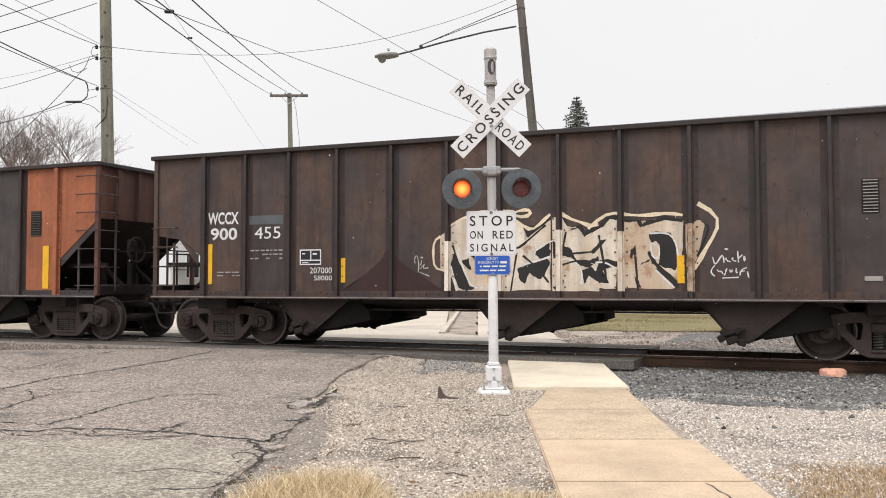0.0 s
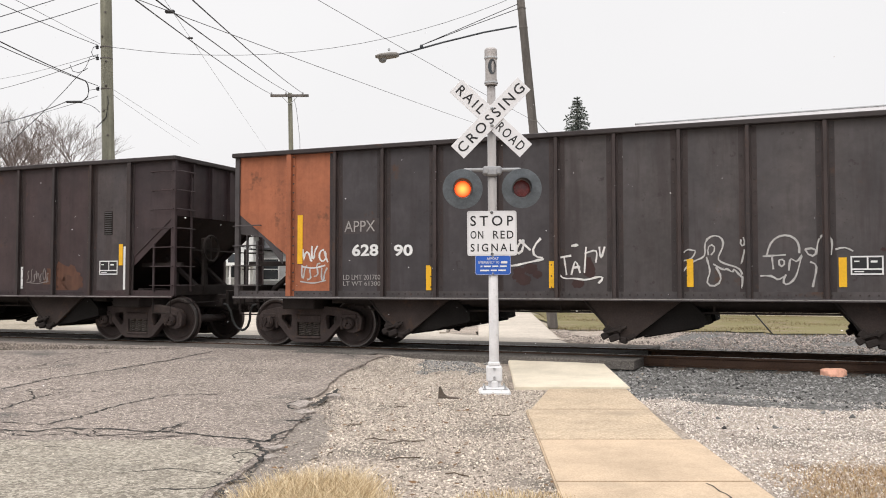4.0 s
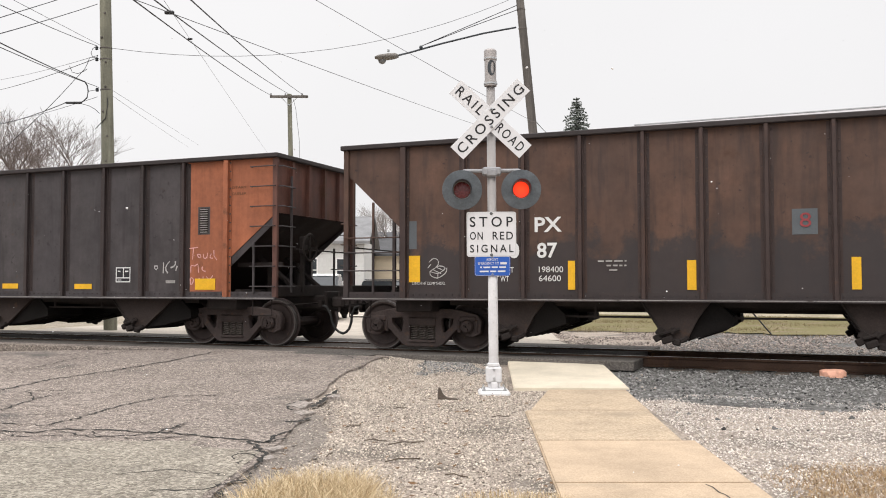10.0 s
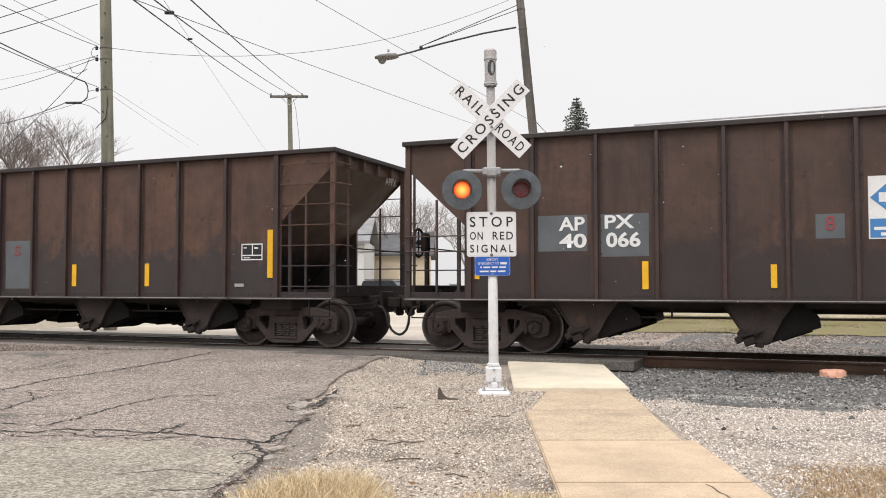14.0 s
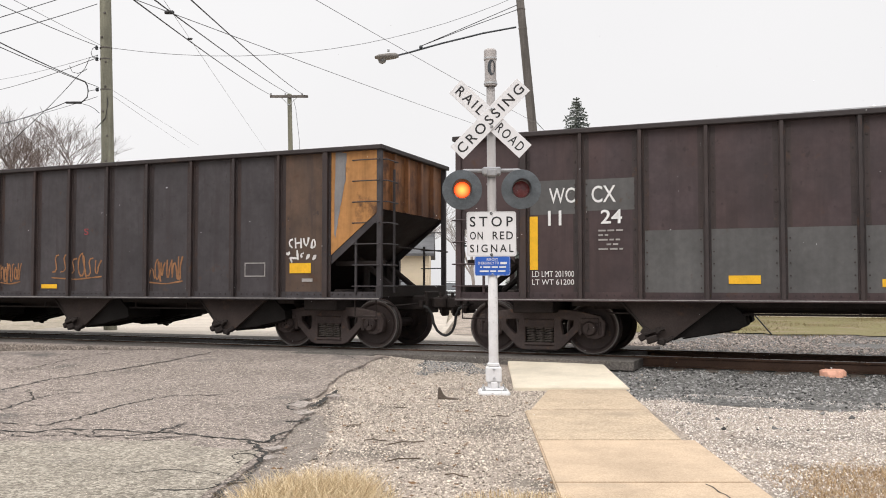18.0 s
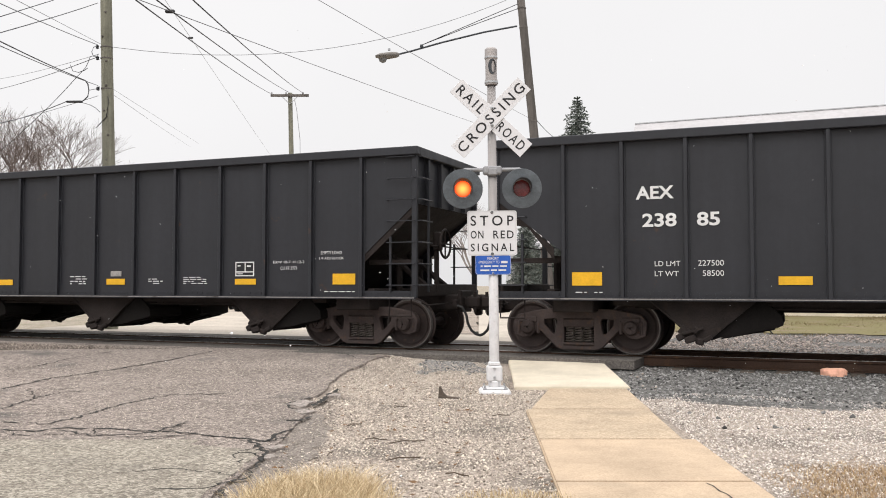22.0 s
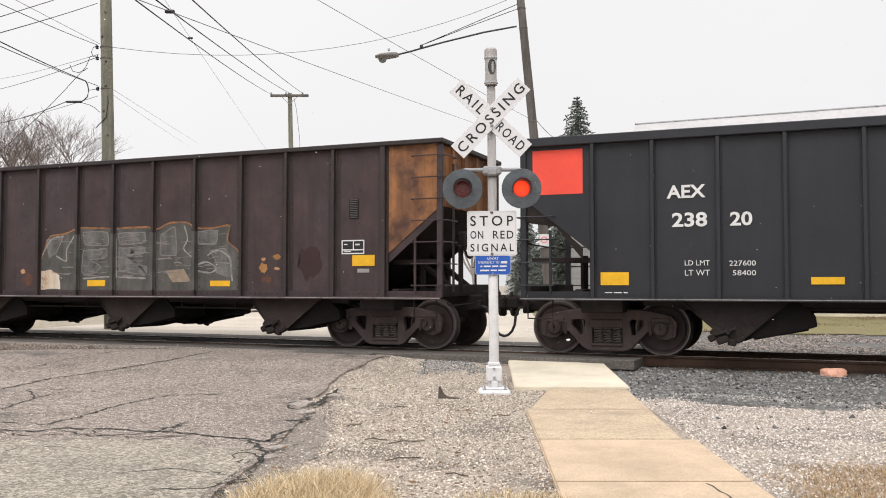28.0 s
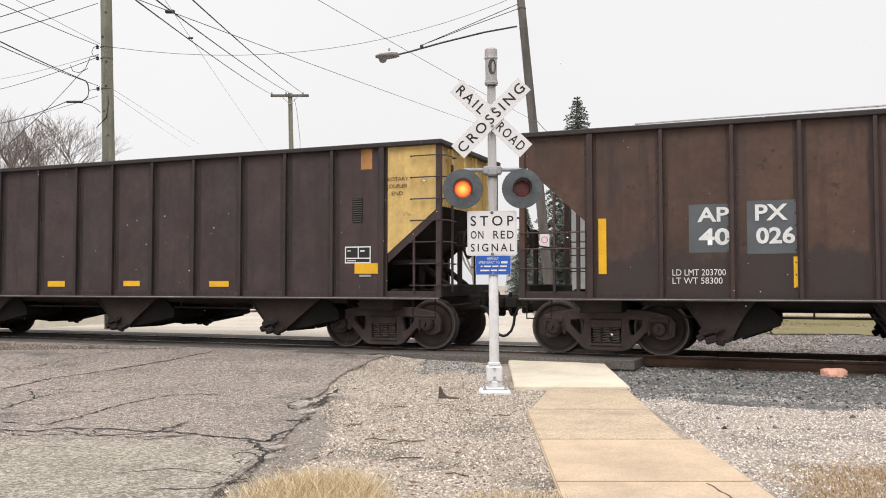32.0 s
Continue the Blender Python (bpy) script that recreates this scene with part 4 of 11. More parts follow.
                part("rung", rung, body, lad)
        lad = part("ladder", boxes((*sorted((X(-0.05), X(-0.01))), Y_NEAR + 0.42, Y_NEAR + 0.46, SILL + 0.1, top - 0.4), bevel=0.005), body, car, "end ladder")
        for k in range(7 if flip else 4):
            z = SILL + 0.22 + k * 0.385
            part("rung", pipe(bmesh.new(), [(X(0.0), Y_NEAR + 0.02, z), (X(-0.08), Y_NEAR + 0.02, z), (X(-0.08), Y_NEAR + 0.5, z), (X(0.0), Y_NEAR + 0.5, z)], 0.012, 5), body, lad)
        part("handrail", pipe(bmesh.new(), [(X(0.03), Y_NEAR + 0.5, SILL + 0.95), (X(-0.06), Y_NEAR + 0.55, SILL + 0.95), (X(-0.06), HALF_W - 0.05, SILL + 0.95), (X(0.03), HALF_W, SILL + 0.95)], 0.014, 5), UNDER, car)
        part("step_iron", pipe(bmesh.new(), [(X(0.12), Y_NEAR, SILL), (X(0.12), Y_NEAR, 0.62), (X(0.55), Y_NEAR, 0.62), (X(0.55), Y_NEAR, SILL)], 0.016, 5), UNDER, car)
        # coupler, draft gear and air hose
        e = bmesh.new()
        box(e, *sorted((X(-0.30), X(1.4))), -0.17, 0.17, 0.70, 1.0, 0.03)
        box(e, *sorted((X(-0.58), X(-0.28))), -0.10, 0.10, 0.76, 0.95, 0.03)
        box(e, *sorted((X(-0.72), X(-0.50))), -0.17, 0.15, 0.70, 1.00, 0.05)
        box(e, *sorted((X(-0.36), X(-0.28))), -0.28, 0.28, 0.66, 1.08, 0.02)
        box(e, *sorted((X(-0.70), X(-0.44))), -0.25, -0.12, 0.74, 0.97, 0.04)
        box(e, *sorted((X(-0.66), X(-0.54))), -0.10, 0.10, 0.60, 0.72, 0.03)
        tube(e, (X(-0.60), -0.2, 0.66), (X(-0.60), -0.2, 1.05), 0.03, n=8)
        part("coupler", e, UNDER, car, "knuckle coupler")
        part("hose_bracket", boxes((*sorted((X(-0.30), X(-0.22))), -0.40, -0.28, 0.76, 0.90), bevel=0.01), UNDER, car)
        sg = -1 if flip else 1
        part("air_hose", pipe(bmesh.new(), [(X(-0.26), -0.34, 0.80), (X(-0.40), -0.36, 0.76), (X(-0.475), -0.34, 0.62), (X(-0.50), -0.32, 0.46), (X(-0.56), -0.30, 0.33), (X(-0.64), -0.28, 0.26), (X(-0.7175), -0.26, 0.235)], 0.026, 7), HOSE, car)
        part("cut_lever", pipe(bmesh.new(), [(X(-0.04), Y_NEAR + 0.1, 0.86), (X(-0.10), Y_NEAR + 0.2, 0.82), (X(-0.14), -0.3, 0.84), (X(-0.4), -0.12, 0.95)], 0.014, 5), UNDER, car)
        if flip == (number not in (7, 8, 9, 13, 17)):
            w = part("brake_wheel", lathe(bmesh.new(), [(0.24, 0.012), (0.27, 0.022), (0.29, 0.0), (0.27, -0.022), (0.24, -0.012)], 20, "X", True), UNDER, car, "black hand brake wheel", pos=(X(-0.16), -0.62, 2.0 if kind == "four_bay" else 1.95))
            part("spokes", boxes((-0.01, 0.01, -0.26, 0.26, -0.015, 0.015), (-0.01, 0.01, -0.015, 0.015, -0.26, 0.26), (*sorted((-0.02, 0.2 * sg)), -0.05, 0.05, -0.05, 0.05)), UNDER, w)
            part("brake_gear", boxes((*sorted((X(-0.08), X(0.05))), -0.72, -0.52, 1.82, 2.18), bevel=0.03), UNDER, car)
            part("brake_post", boxes((*sorted((X(-0.02), X(0.05))), -0.66, -0.58, SILL + 0.1, 1.82)), UNDER, car)
        if kind == "three_bay" and not flip and number in (5, 14):
            part("valve_box", boxes((*sorted((X(0.05), X(0.5))), -0.75, -0.35, SILL + 0.2, SILL + 0.65), bevel=0.03), UNDER, car)
            part("air_tank", lathe(bmesh.new(), [(0.05, -0.45), (0.2, -0.40), (0.22, -0.3), (0.22, 0.3), (0.2, 0.40), (0.05, 0.45)], 14, "Y"), UNDER, car, pos=(X(0.62), 0.35, SILL + 0.42), smooth_it=True)
    # hoppers below, centre sill, train line
    for c in K["chutes"]:
        for side in (-1, 1):
            ch = part("hopper_chute", lambda: chute_bm(K["hw"], 0.30, side), CHUTE if kind != "black" else UNDER, car, "dusty V-shaped hopper pocket", pos=(c, 0, 0), key=("chute", kind, side))
            part("chute_lip", lambda: chute_lip_bm(K["hw"], 0.30, side), UNDER, ch, key=("lip", kind, side))
            door = part("hopper_door", lambda: door_bm(K["hw"], 0.30, side), PLATE_BLACK, car, "swinging discharge door", pos=(c, 0, 0), key=("door", kind, side))
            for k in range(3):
                part("door_rib", lambda: door_rib_bm(K["hw"], 0.30), PLATE_BLACK, door, pos=(0, side * (0.45 + 0.38 * k), 0), key=("door_rib", kind))
    part("centre_sill", lambda: boxes((0.9, BODY - 0.9, -0.24, 0.24, 0.72, 0.97)), UNDER, car, key="centre_sill")
    part("floor_frame", lambda: boxes((2.0, BODY - 2.0, -1.3, 1.3, 0.84, 0.97)), UNDER, car, key="floor_frame")
    part("brake_rod", lambda: boxes((2.3, BODY - 2.3, -0.95, -0.75, 0.79, 0.85)), UNDER, car, key="brake_rod")
    pz = {"four_bay": 0.67, "three_bay": 0.73, "black": 0.80}[kind]
    part("train_line", lambda: pipe(bmesh.new(), [(2.6, -1.25, pz), (BODY - 2.6, -1.25, pz)], 0.02, 6), UNDER, car, key=("train_line", kind))
    for hx in (4.6, 6.4, 8.9, 10.2):
        part("pipe_hanger", lambda: boxes((-0.015, 0.015, -1.27, -1.23, pz - 0.02, 0.88)), UNDER, car, pos=(hx, 0, 0), key=("pipe_hanger", kind))
    part("body_floor", lambda: boxes((1.6, BODY - 1.6, -1.53, 1.53, 0.985, 1.0)), UNDER, car, key="floor")
    for cx in TRUCKS:
        truck(car, cx, number)
    return car


CARS = {}
ORDER = [
    (0, "three_bay", 3.78, P_GREYB, P_ORANGE, P_ORANGE, "dark hopper car with an orange rotary end"),
    (1, "three_bay", 3.79, P_BROWN, None, P_RUSTED, "grimy dark brown hopper car with a large pale spray piece"),
    (2, "three_bay", 3.79, P_PLUM_DARK, P_OCHRE, None, "dark plum hopper car with an ochre end bay"),
    (3, "three_bay", 3.74, P_GREY, P_ORANGE, None, "charcoal hopper car with an orange end and white tags"),
    (4, "three_bay", 3.79, P_UMBER, P_RUSTED, None, "dusty umber hopper car with white block letters"),
    (5, "three_bay", 3.73, P_COAL, None, P_ORANGE, "charcoal hopper car with an orange end and yellow plates"),
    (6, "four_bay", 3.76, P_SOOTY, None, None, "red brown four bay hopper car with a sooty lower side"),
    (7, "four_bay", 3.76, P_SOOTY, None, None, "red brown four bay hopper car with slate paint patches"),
    (8, "four_bay", 3.76, P_SOOTY_DARK, None, None, "red brown four bay hopper car with a blue and white panel"),
    (9, "three_bay", 3.75, P_SLATE, None, P_OCHRE, "charcoal hopper car with rust coloured tags and an ochre end"),
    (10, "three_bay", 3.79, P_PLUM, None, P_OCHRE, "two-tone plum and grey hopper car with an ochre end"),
    (11, "black", 3.66, P_BLACK, None, None, "clean black hopper car with a coral red corner panel"),
    (12, "black", 3.66, P_BLACK, None, None, "clean black hopper car with a coral red end panel"),
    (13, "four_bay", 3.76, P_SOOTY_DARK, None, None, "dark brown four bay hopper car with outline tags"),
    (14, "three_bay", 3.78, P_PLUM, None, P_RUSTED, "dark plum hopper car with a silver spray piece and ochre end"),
    (15, "black", 3.66, P_BLACK, None, None, "clean black hopper car with a coral red corner panel"),
    (16, "three_bay", 3.76, P_PLUM, None, P_TAN, "dark plum hopper car with a pale yellow end"),
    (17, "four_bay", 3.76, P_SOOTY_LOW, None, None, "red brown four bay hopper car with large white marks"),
]
for number, kind, top, body, left, right, label in ORDER:
    extra = {}
    if number in (3,):
        extra.update({1: P_ORANGE, 2: P_SLATE, 3: P_SLATE, 4: P_SLATE, 5: P_SLATE})
    if number == 2:
        extra.update({1: P_GREYB, 2: P_GREYB, 12: P_GREYB})
    if number == 9:
        extra.update({k: P_UMBER for k in (0, 1, 2, 12)})
    if number in (5, 0):
        extra[12] = P_ORANGE
    CARS[number] = hopper_car(number, kind, top, body, label, left, right, panels=extra)


# ---- the crossing signal ----
def lens_material(name, core, edge, strength):
    """A lit lens: hot core, deeper rim."""
    m = bpy.data.materials.new(name)
    m.use_nodes = True
    n, l = m.node_tree.nodes, m.node_tree.links
    b = n["Principled BSDF"]
    tc, ln, mr, mx = n.new("ShaderNodeTexCoord"), n.new("ShaderNodeVectorMath"), n.new("ShaderNodeMapRange"), n.new("ShaderNodeMix")
    ln.operation = "LENGTH"
    l.new(tc.outputs["Object"], ln.inputs[0])
    mr.inputs["From Min"].default_value, mr.inputs["From Max"].default_value = 0.02, 0.10
    l.new(ln.outputs["Value"], mr.inputs["Value"])
    mx.data_type = "RGBA"
    mx.inputs[6].default_value, mx.inputs[7].default_value = (*core, 1), (*edge, 1)
    l.new(mr.outputs[0], mx.inputs[0])
    b.inputs["Base Color"].default_value = (0.2, 0.01, 0.01, 1)
    l.new(mx.outputs[2], b.inputs["Emission Color"])
    b.inputs["Emission Strength"].default_value = strength
    return m


LENS_ORANGE = lens_material("glowing amber red bulb face", (1.0, 0.62, 0.12), (1.0, 0.09, 0.012), 1.25)
LENS_RED = lens_material("glowing red bulb face", (1.0, 0.075, 0.012), (0.95, 0.045, 0.01), 1.0)
LENS_DARK = material("unlit dark red disc face", (0.13, 0.008, 0.010), 0.25, vary=0.3, scale=20, spec=0.6)
SIGNAL = empty("crossing_signal", Matrix.Translation((0.675, 11.66, 0.0)) @ Matrix.Rotation(radians(-0.5), 4, "Y"), "silver railroad crossing signal mast with crossbuck and red lamps", "crossing signal")
FOOT = empty("signal_foundation", Matrix.Translation((0.68, 11.66, 0.0)), "white painted concrete foundation of the crossing signal", "foundation")
part("footing", boxes((-0.21, 0.20, -0.20, 0.22, -0.10, 0.055), bevel=0.025), WHITE_PAINT, FOOT, "chipped white concrete")
for sx in (-0.14, 0.13):
    for sy in (-0.13, 0.14):
        part("anchor_bolt", lathe(bmesh.new(), [(0.012, 0.05), (0.028, 0.05), (0.028, 0.075), (0.013, 0.078), (0.013, 0.11)], 6), GALV, FOOT, pos=(sx, sy, 0))
mast = lathe(bmesh.new(), [(0.062, 0.40), (0.060, 1.6), (0.057, 4.11)], 20)
part("mast", mast, SILVER, SIGNAL, smooth_it=True)
part("lower_mast", lathe(bmesh.new(), [(0.064, 0.41), (0.0655, 0.42), (0.063, 1.55), (0.0605, 1.56)], 20), WHITE_PAINT, SIGNAL, "white painted lower mast", smooth_it=True)
part("base_casting", boxes((-0.105, 0.10, -0.10, 0.10, 0.16, 0.36), (-0.08, 0.075, -0.08, 0.08, 0.36, 0.415), (-0.05, 0.045, -0.115, -0.09, 0.06, 0.17), (-0.15, 0.145, -0.14, 0.14, 0.055, 0.085), (-0.08, 0.08, -0.075, 0.08, 0.08, 0.17), bevel=0.015), WHITE_PAINT, SIGNAL, "white cast base")
part("base_cover_bolt", lathe(bmesh.new(), [(0.018, -0.116), (0.02, -0.108), (0.02, -0.095)], 8, "Y"), GALV, SIGNAL, pos=(-0.003, 0, 0.21))
part("base_cover_bolt", lathe(bmesh.new(), [(0.014, -0.116), (0.016, -0.108), (0.016, -0.095)], 8, "Y"), GALV, SIGNAL, pos=(-0.003, 0, 0.33))
# electronic bell on top: a tube with a dark slot
part("bell_housing", lathe(bmesh.new(), [(0.06, 4.10), (0.084, 4.11), (0.084, 4.18), (0.077, 4.185), (0.079, 4.45), (0.085, 4.46), (0.085, 4.585), (0.072, 4.605), (0.02, 4.61)], 24), SILVER, SIGNAL, "pale cylindrical bell", smooth_it=False)
rim_out = [(0.010 + 0.052 * math.cos(q), 4.345 + 0.105 * math.sin(q)) for q in [k * math.pi / 12 for k in range(24)]]
rim_in = [(0.028 + 0.026 * math.cos(q), 4.345 + 0.082 * math.sin(q)) for q in [k * math.pi / 12 for k in range(24)]]
part("bell_mouth", cast("bell_mouth", [rim_out, rim_in], 0.03, LAMP_BLACK), LAMP_BLACK, SIGNAL, "dark crescent opening", pos=(0.0, -0.066, 0))
part("bell_clamp", lathe(bmesh.new(), [(0.085, 4.125), (0.092, 4.13), (0.092, 4.15), (0.085, 4.155)], 24), GALV, SIGNAL)
part("bell_clamp", lathe(bmesh.new(), [(0.084, 4.465), (0.089, 4.47), (0.089, 4.485), (0.084, 4.49)], 24), GALV, SIGNAL)
# crossbuck
BUCK_Z = 3.655


def blade(angle, y, words, at):
    m = Matrix.Translation((-0.014, y, BUCK_Z - 0.004)) @ Matrix.Rotation(radians(angle), 4, "Y")
    b = part("blade", boxes((-0.64, 0.64, -0.004, 0.004, -0.12, 0.12), bevel=0.002), SIGN_WHITE, SIGNAL, "white reflective crossbuck blade", pos=m)
    for w, x0, x1 in words:
        me = lettering(w, 0.135, SIGN_BLACK, 0.012, gap=1.35).copy()
        xs, zs = [v.co.x for v in me.vertices], [v.co.z for v in me.vertices]
        me.transform(Matrix.Diagonal(((x1 - x0) / (max(xs) - min(xs)), 1, 0.135 / (max(zs) - min(zs)), 1)) @ Matrix.Translation((-min(xs), 0, -(max(zs) + min(zs)) / 2)))
        part("lettering", me, SIGN_BLACK, b, "black letters " + w, pos=(x0, -0.0062, 0.0))
    return b


blade(43.6, -0.078, [("RAIL", -0.585, -0.14), ("ROAD", 0.14, 0.585)], 0)
blade(-45.5, -0.092, [("CROSSING", -0.60, 0.60)], 0)
for z in (3.775, 3.545):
    part("blade_bolt", lathe(bmesh.new(), [(0.012, -0.112), (0.022, -0.104), (0.024, -0.098)], 10, "Y"), GALV, SIGNAL, pos=(0, 0, z))
# lamp arm and lamps
part("junction_box", boxes((-0.125, 0.125, -0.075, 0.075, -0.055, 0.055), (-0.07, 0.07, -0.085, 0.085, -0.075, 0.03), bevel=0.02), LAMP_GREY, SIGNAL, "cast grey crossarm box", pos=(0.0, -0.01, 2.955))
for sx in (-1, 1):
    part("crossarm", pipe(bmesh.new(), [(sx * 0.12, -0.02, 2.965), (sx * 0.36, -0.03, 2.965), (sx * 0.40, -0.03, 2.95), (sx * 0.40, -0.03, 2.90)], 0.026, 10), LAMP_GREY, SIGNAL)
DRUMS = []
for sx, lit in ((-0.387, LENS_ORANGE), (0.395, LENS_RED)):
    lamp = part("lamp", lathe(bmesh.new(), [(0.03, 0.14), (0.10, 0.12), (0.125, 0.05), (0.125, -0.02), (0.118, -0.02), (0.115, 0.05), (0.02, 0.10)], 28, "Y"), LAMP_BLACK, SIGNAL, "black signal lamp housing", pos=(sx - 0.012, -0.10, 2.702))
    ring = bmesh.new()
    lathe(ring, [(0.122, -0.03), (0.262, -0.022), (0.265, -0.016), (0.262, -0.012), (0.122, -0.018)], 40, "Y", True)
    part("backplate", ring, BACKPLATE, lamp, "round dull black target plate")
    hood = bmesh.new()
    rows = []
    for k in range(25):
        a = radians(-25 + 230 * k / 24)
        ext = 0.20 * (0.35 + 0.65 * max(0.0, math.sin(a)) ** 0.7) if math.sin(a) > 0 else 0.07
        c, s = math.cos(a), math.sin(a)
        rows.append([hood.verts.new(p) for p in ((0.128 * c, -0.02, 0.128 * s), (0.128 * c, -0.02 - ext, 0.128 * s), (0.121 * c, -0.02 - ext, 0.121 * s), (0.121 * c, -0.02, 0.121 * s))])
    for p, q in zip(rows, rows[1:]):
        for k in range(4):
            hood.faces.new((p[k], q[k], q[(k + 1) % 4], p[(k + 1) % 4]))
    hood.faces.new(rows[0]), hood.faces.new(rows[-1])
    bmesh.ops.recalc_face_normals(hood, faces=hood.faces[:])
    part("hood", hood, LAMP_BLACK, lamp, "black visor")
    part("bezel", lathe(bmesh.new(), [(0.112, 0.0), (0.122, -0.03), (0.126, -0.034), (0.124, -0.02)], 32, "Y", True), LAMP_GREY, lamp)
    # added two-faced disc: its glowing or dark face turns out to flash
    bm = lathe(bmesh.new(), [(0.001, -0.008), (0.06, -0.006), (0.105, -0.003), (0.108, 0.0), (0.105, 0.003), (0.06, 0.006), (0.001, 0.008)], 32, "Y")
    me = mesh_of(bm, "bulb_carrier", lit)
    me.materials.append(LENS_DARK)
    for p in me.polygons:
        p.material_index = 0 if p.center.y < 0 else 1
    drum = part("bulb_carrier", me, lit, lamp, "added red lamp disc, one face bright, one dark", pos=(0, 0.0, 0))
    DRUMS.append((drum, sx))
    # back-facing lamp toward the other road side
    part("rear_lamp", lathe(bmesh.new(), [(0.10, 0.13), (0.125, 0.18), (0.125, 0.30), (0.118, 0.30), (0.03, 0.22)], 24, "Y"), LAMP_BLACK, lamp)


def sign(name, w, h, x, y, z, mat, label, rim):
    cr = 0.03
    out = []
    for cx, cz, a0 in ((w / 2 - cr, h / 2 - cr, 0), (-w / 2 + cr, h / 2 - cr, 90), (-w / 2 + cr, -h / 2 + cr, 180), (w / 2 - cr, -h / 2 + cr, 270)):
        out += arc(cx, cz, cr, a0, a0 + 90, 5)
    p = part(name, cast(name, [out], 0.005, mat), mat, SIGNAL, label, pos=(x, y, z))
    inn = [(a * (1 - 0.035 * h / w), b * (1 - 0.035)) for a, b in out]
    inn2 = [(a * (1 - 0.055 * h / w), b * (1 - 0.055)) for a, b in out]
    part("border", cast("border", [inn, inn2], 0.001, rim), rim, p, pos=(0, -0.0045, 0))
    return p


def sign_word(p, text, x0, x1, zc, h, mat, bold=0.01, gap=1.0):
    me = lettering(text, h, mat, bold, gap=gap).copy()
    xs, zs = [v.co.x for v in me.vertices], [v.co.z for v in me.vertices]
    me.transform(Matrix.Diagonal(((x1 - x0) / (max(xs) - min(xs)), 1, h / (max(zs) - min(zs)), 1)) @ Matrix.Translation((-min(xs), 0, -(max(zs) + min(zs)) / 2)))
    part("lettering", me, mat, p, "letters " + text, pos=(x0, -0.0055, zc))


GREY_EDGE = material("faint grey sign border", (0.55, 0.55, 0.56), 0.6, vary=0.05, bump=0)
st = sign("stop_sign", 0.655, 0.595, -0.015, -0.075, 2.115, SIGN_WHITE, "white sign reading stop on red signal", GREY_EDGE)
sign_word(st, "STOP", -0.285, 0.285, 0.165, 0.135, SIGN_BLACK, 0.012, 1.45)
sign_word(st, "ON", -0.285, -0.115, -0.02, 0.105, SIGN_BLACK, 0.012, 1.2)
sign_word(st, "RED", 0.015, 0.285, -0.02, 0.105, SIGN_BLACK, 0.012, 1.25)
sign_word(st, "SIGNAL", -0.285, 0.290, -0.19, 0.105, SIGN_BLACK, 0.012, 1.4)
for z in (0.275, -0.275):
    part("sign_bolt", lathe(bmesh.new(), [(0.01, -0.016), (0.018, -0.010), (0.019, -0.003)], 10, "Y"), LAMP_BLACK, st, pos=(0.0, 0, z))
bs = sign("emergency_sign", 0.472, 0.262, -0.006, -0.072, 1.695, SIGN_BLUE, "blue emergency notice sign", SIGN_WHITE)
sign_word(bs, "REPORT", -0.075, 0.075, 0.082, 0.034, SIGN_WHITE, 0.0)
sign_word(bs, "EMERGENCY TO", -0.19, 0.085, 0.035, 0.034, SIGN_WHITE, 0.0)
for x0, x1, z, h in ((0.105, 0.19, 0.034, 0.03), (-0.165, -0.14, -0.018, 0.02), (-0.12, -0.03, -0.018, 0.02), (-0.01, 0.07, -0.018, 0.02), (0.09, 0.18, -0.018, 0.02), (-0.17, -0.05, -0.072, 0.02), (-0.03, 0.05, -0.072, 0.02), (0.07, 0.17, -0.072, 0.02)):
    part("number_bar", boxes((x0, x1, -0.0062, -0.005, z - h / 2, z + h / 2)), SIGN_WHITE, bs, "plain white bar")
for z in (0.115, -0.115):
    part("sign_bolt", lathe(bmesh.new(), [(0.008, -0.012), (0.014, -0.008), (0.015, -0.003)], 8, "Y"), GALV, bs, pos=(0.0, 0, z))


# ---- poles, street lamp and wires ----
def utility_pole(name, base, top, r0, r1, mat, label):
    p = empty(name, Matrix.Translation(base), label, "utility pole")
    v = Vector(top) - Vector(base)
    bm = bmesh.new()
    k = 9
    pts = [v * (i / k) for i in range(k + 1)]
    rings = []
    for i, q in enumerate(pts):
        r = r0 + (r1 - r0) * i / k
        rings.append([bm.verts.new(q + Vector((math.cos(a) * r, math.sin(a) * r, 0)) * (1 + 0.05 * noise.noise((i * 1.3, a, 2.0)))) for a in [2 * math.pi * j / 14 for j in range(14)]])
    for a, b in zip(rings, rings[1:]):
        for j in range(14):
            bm.faces.new((a[j], a[(j + 1) % 14], b[(j + 1) % 14], b[j]))
    bm.faces.new(rings[-1])
    part("shaft", bm, mat, p, smooth_it=True)
    return p


pole_a = utility_pole("utility_pole", (-9.30, 24.6, -0.05), (-9.67, 24.6, 11.5), 0.185, 0.15, POLE_WOOD, "tall weathered timber utility pole with bracket hardware")
for z in (7.03, 7.90, 8.22):
    part("clamp", lathe(bmesh.new(), [(0.166, z - 0.02), (0.171, z), (0.166, z + 0.02)], 14), POLE_GREY, pole_a, pos=(-0.008 - 0.032 * z, 0, 0))
    part("insulator", lathe(bmesh.new(), [(0.02, -0.05), (0.05, -0.03), (0.035, 0.0), (0.05, 0.03), (0.02, 0.06)], 10), LAMP_BLACK, pole_a, pos=(-0.25 - 0.032 * z, -0.05, z))
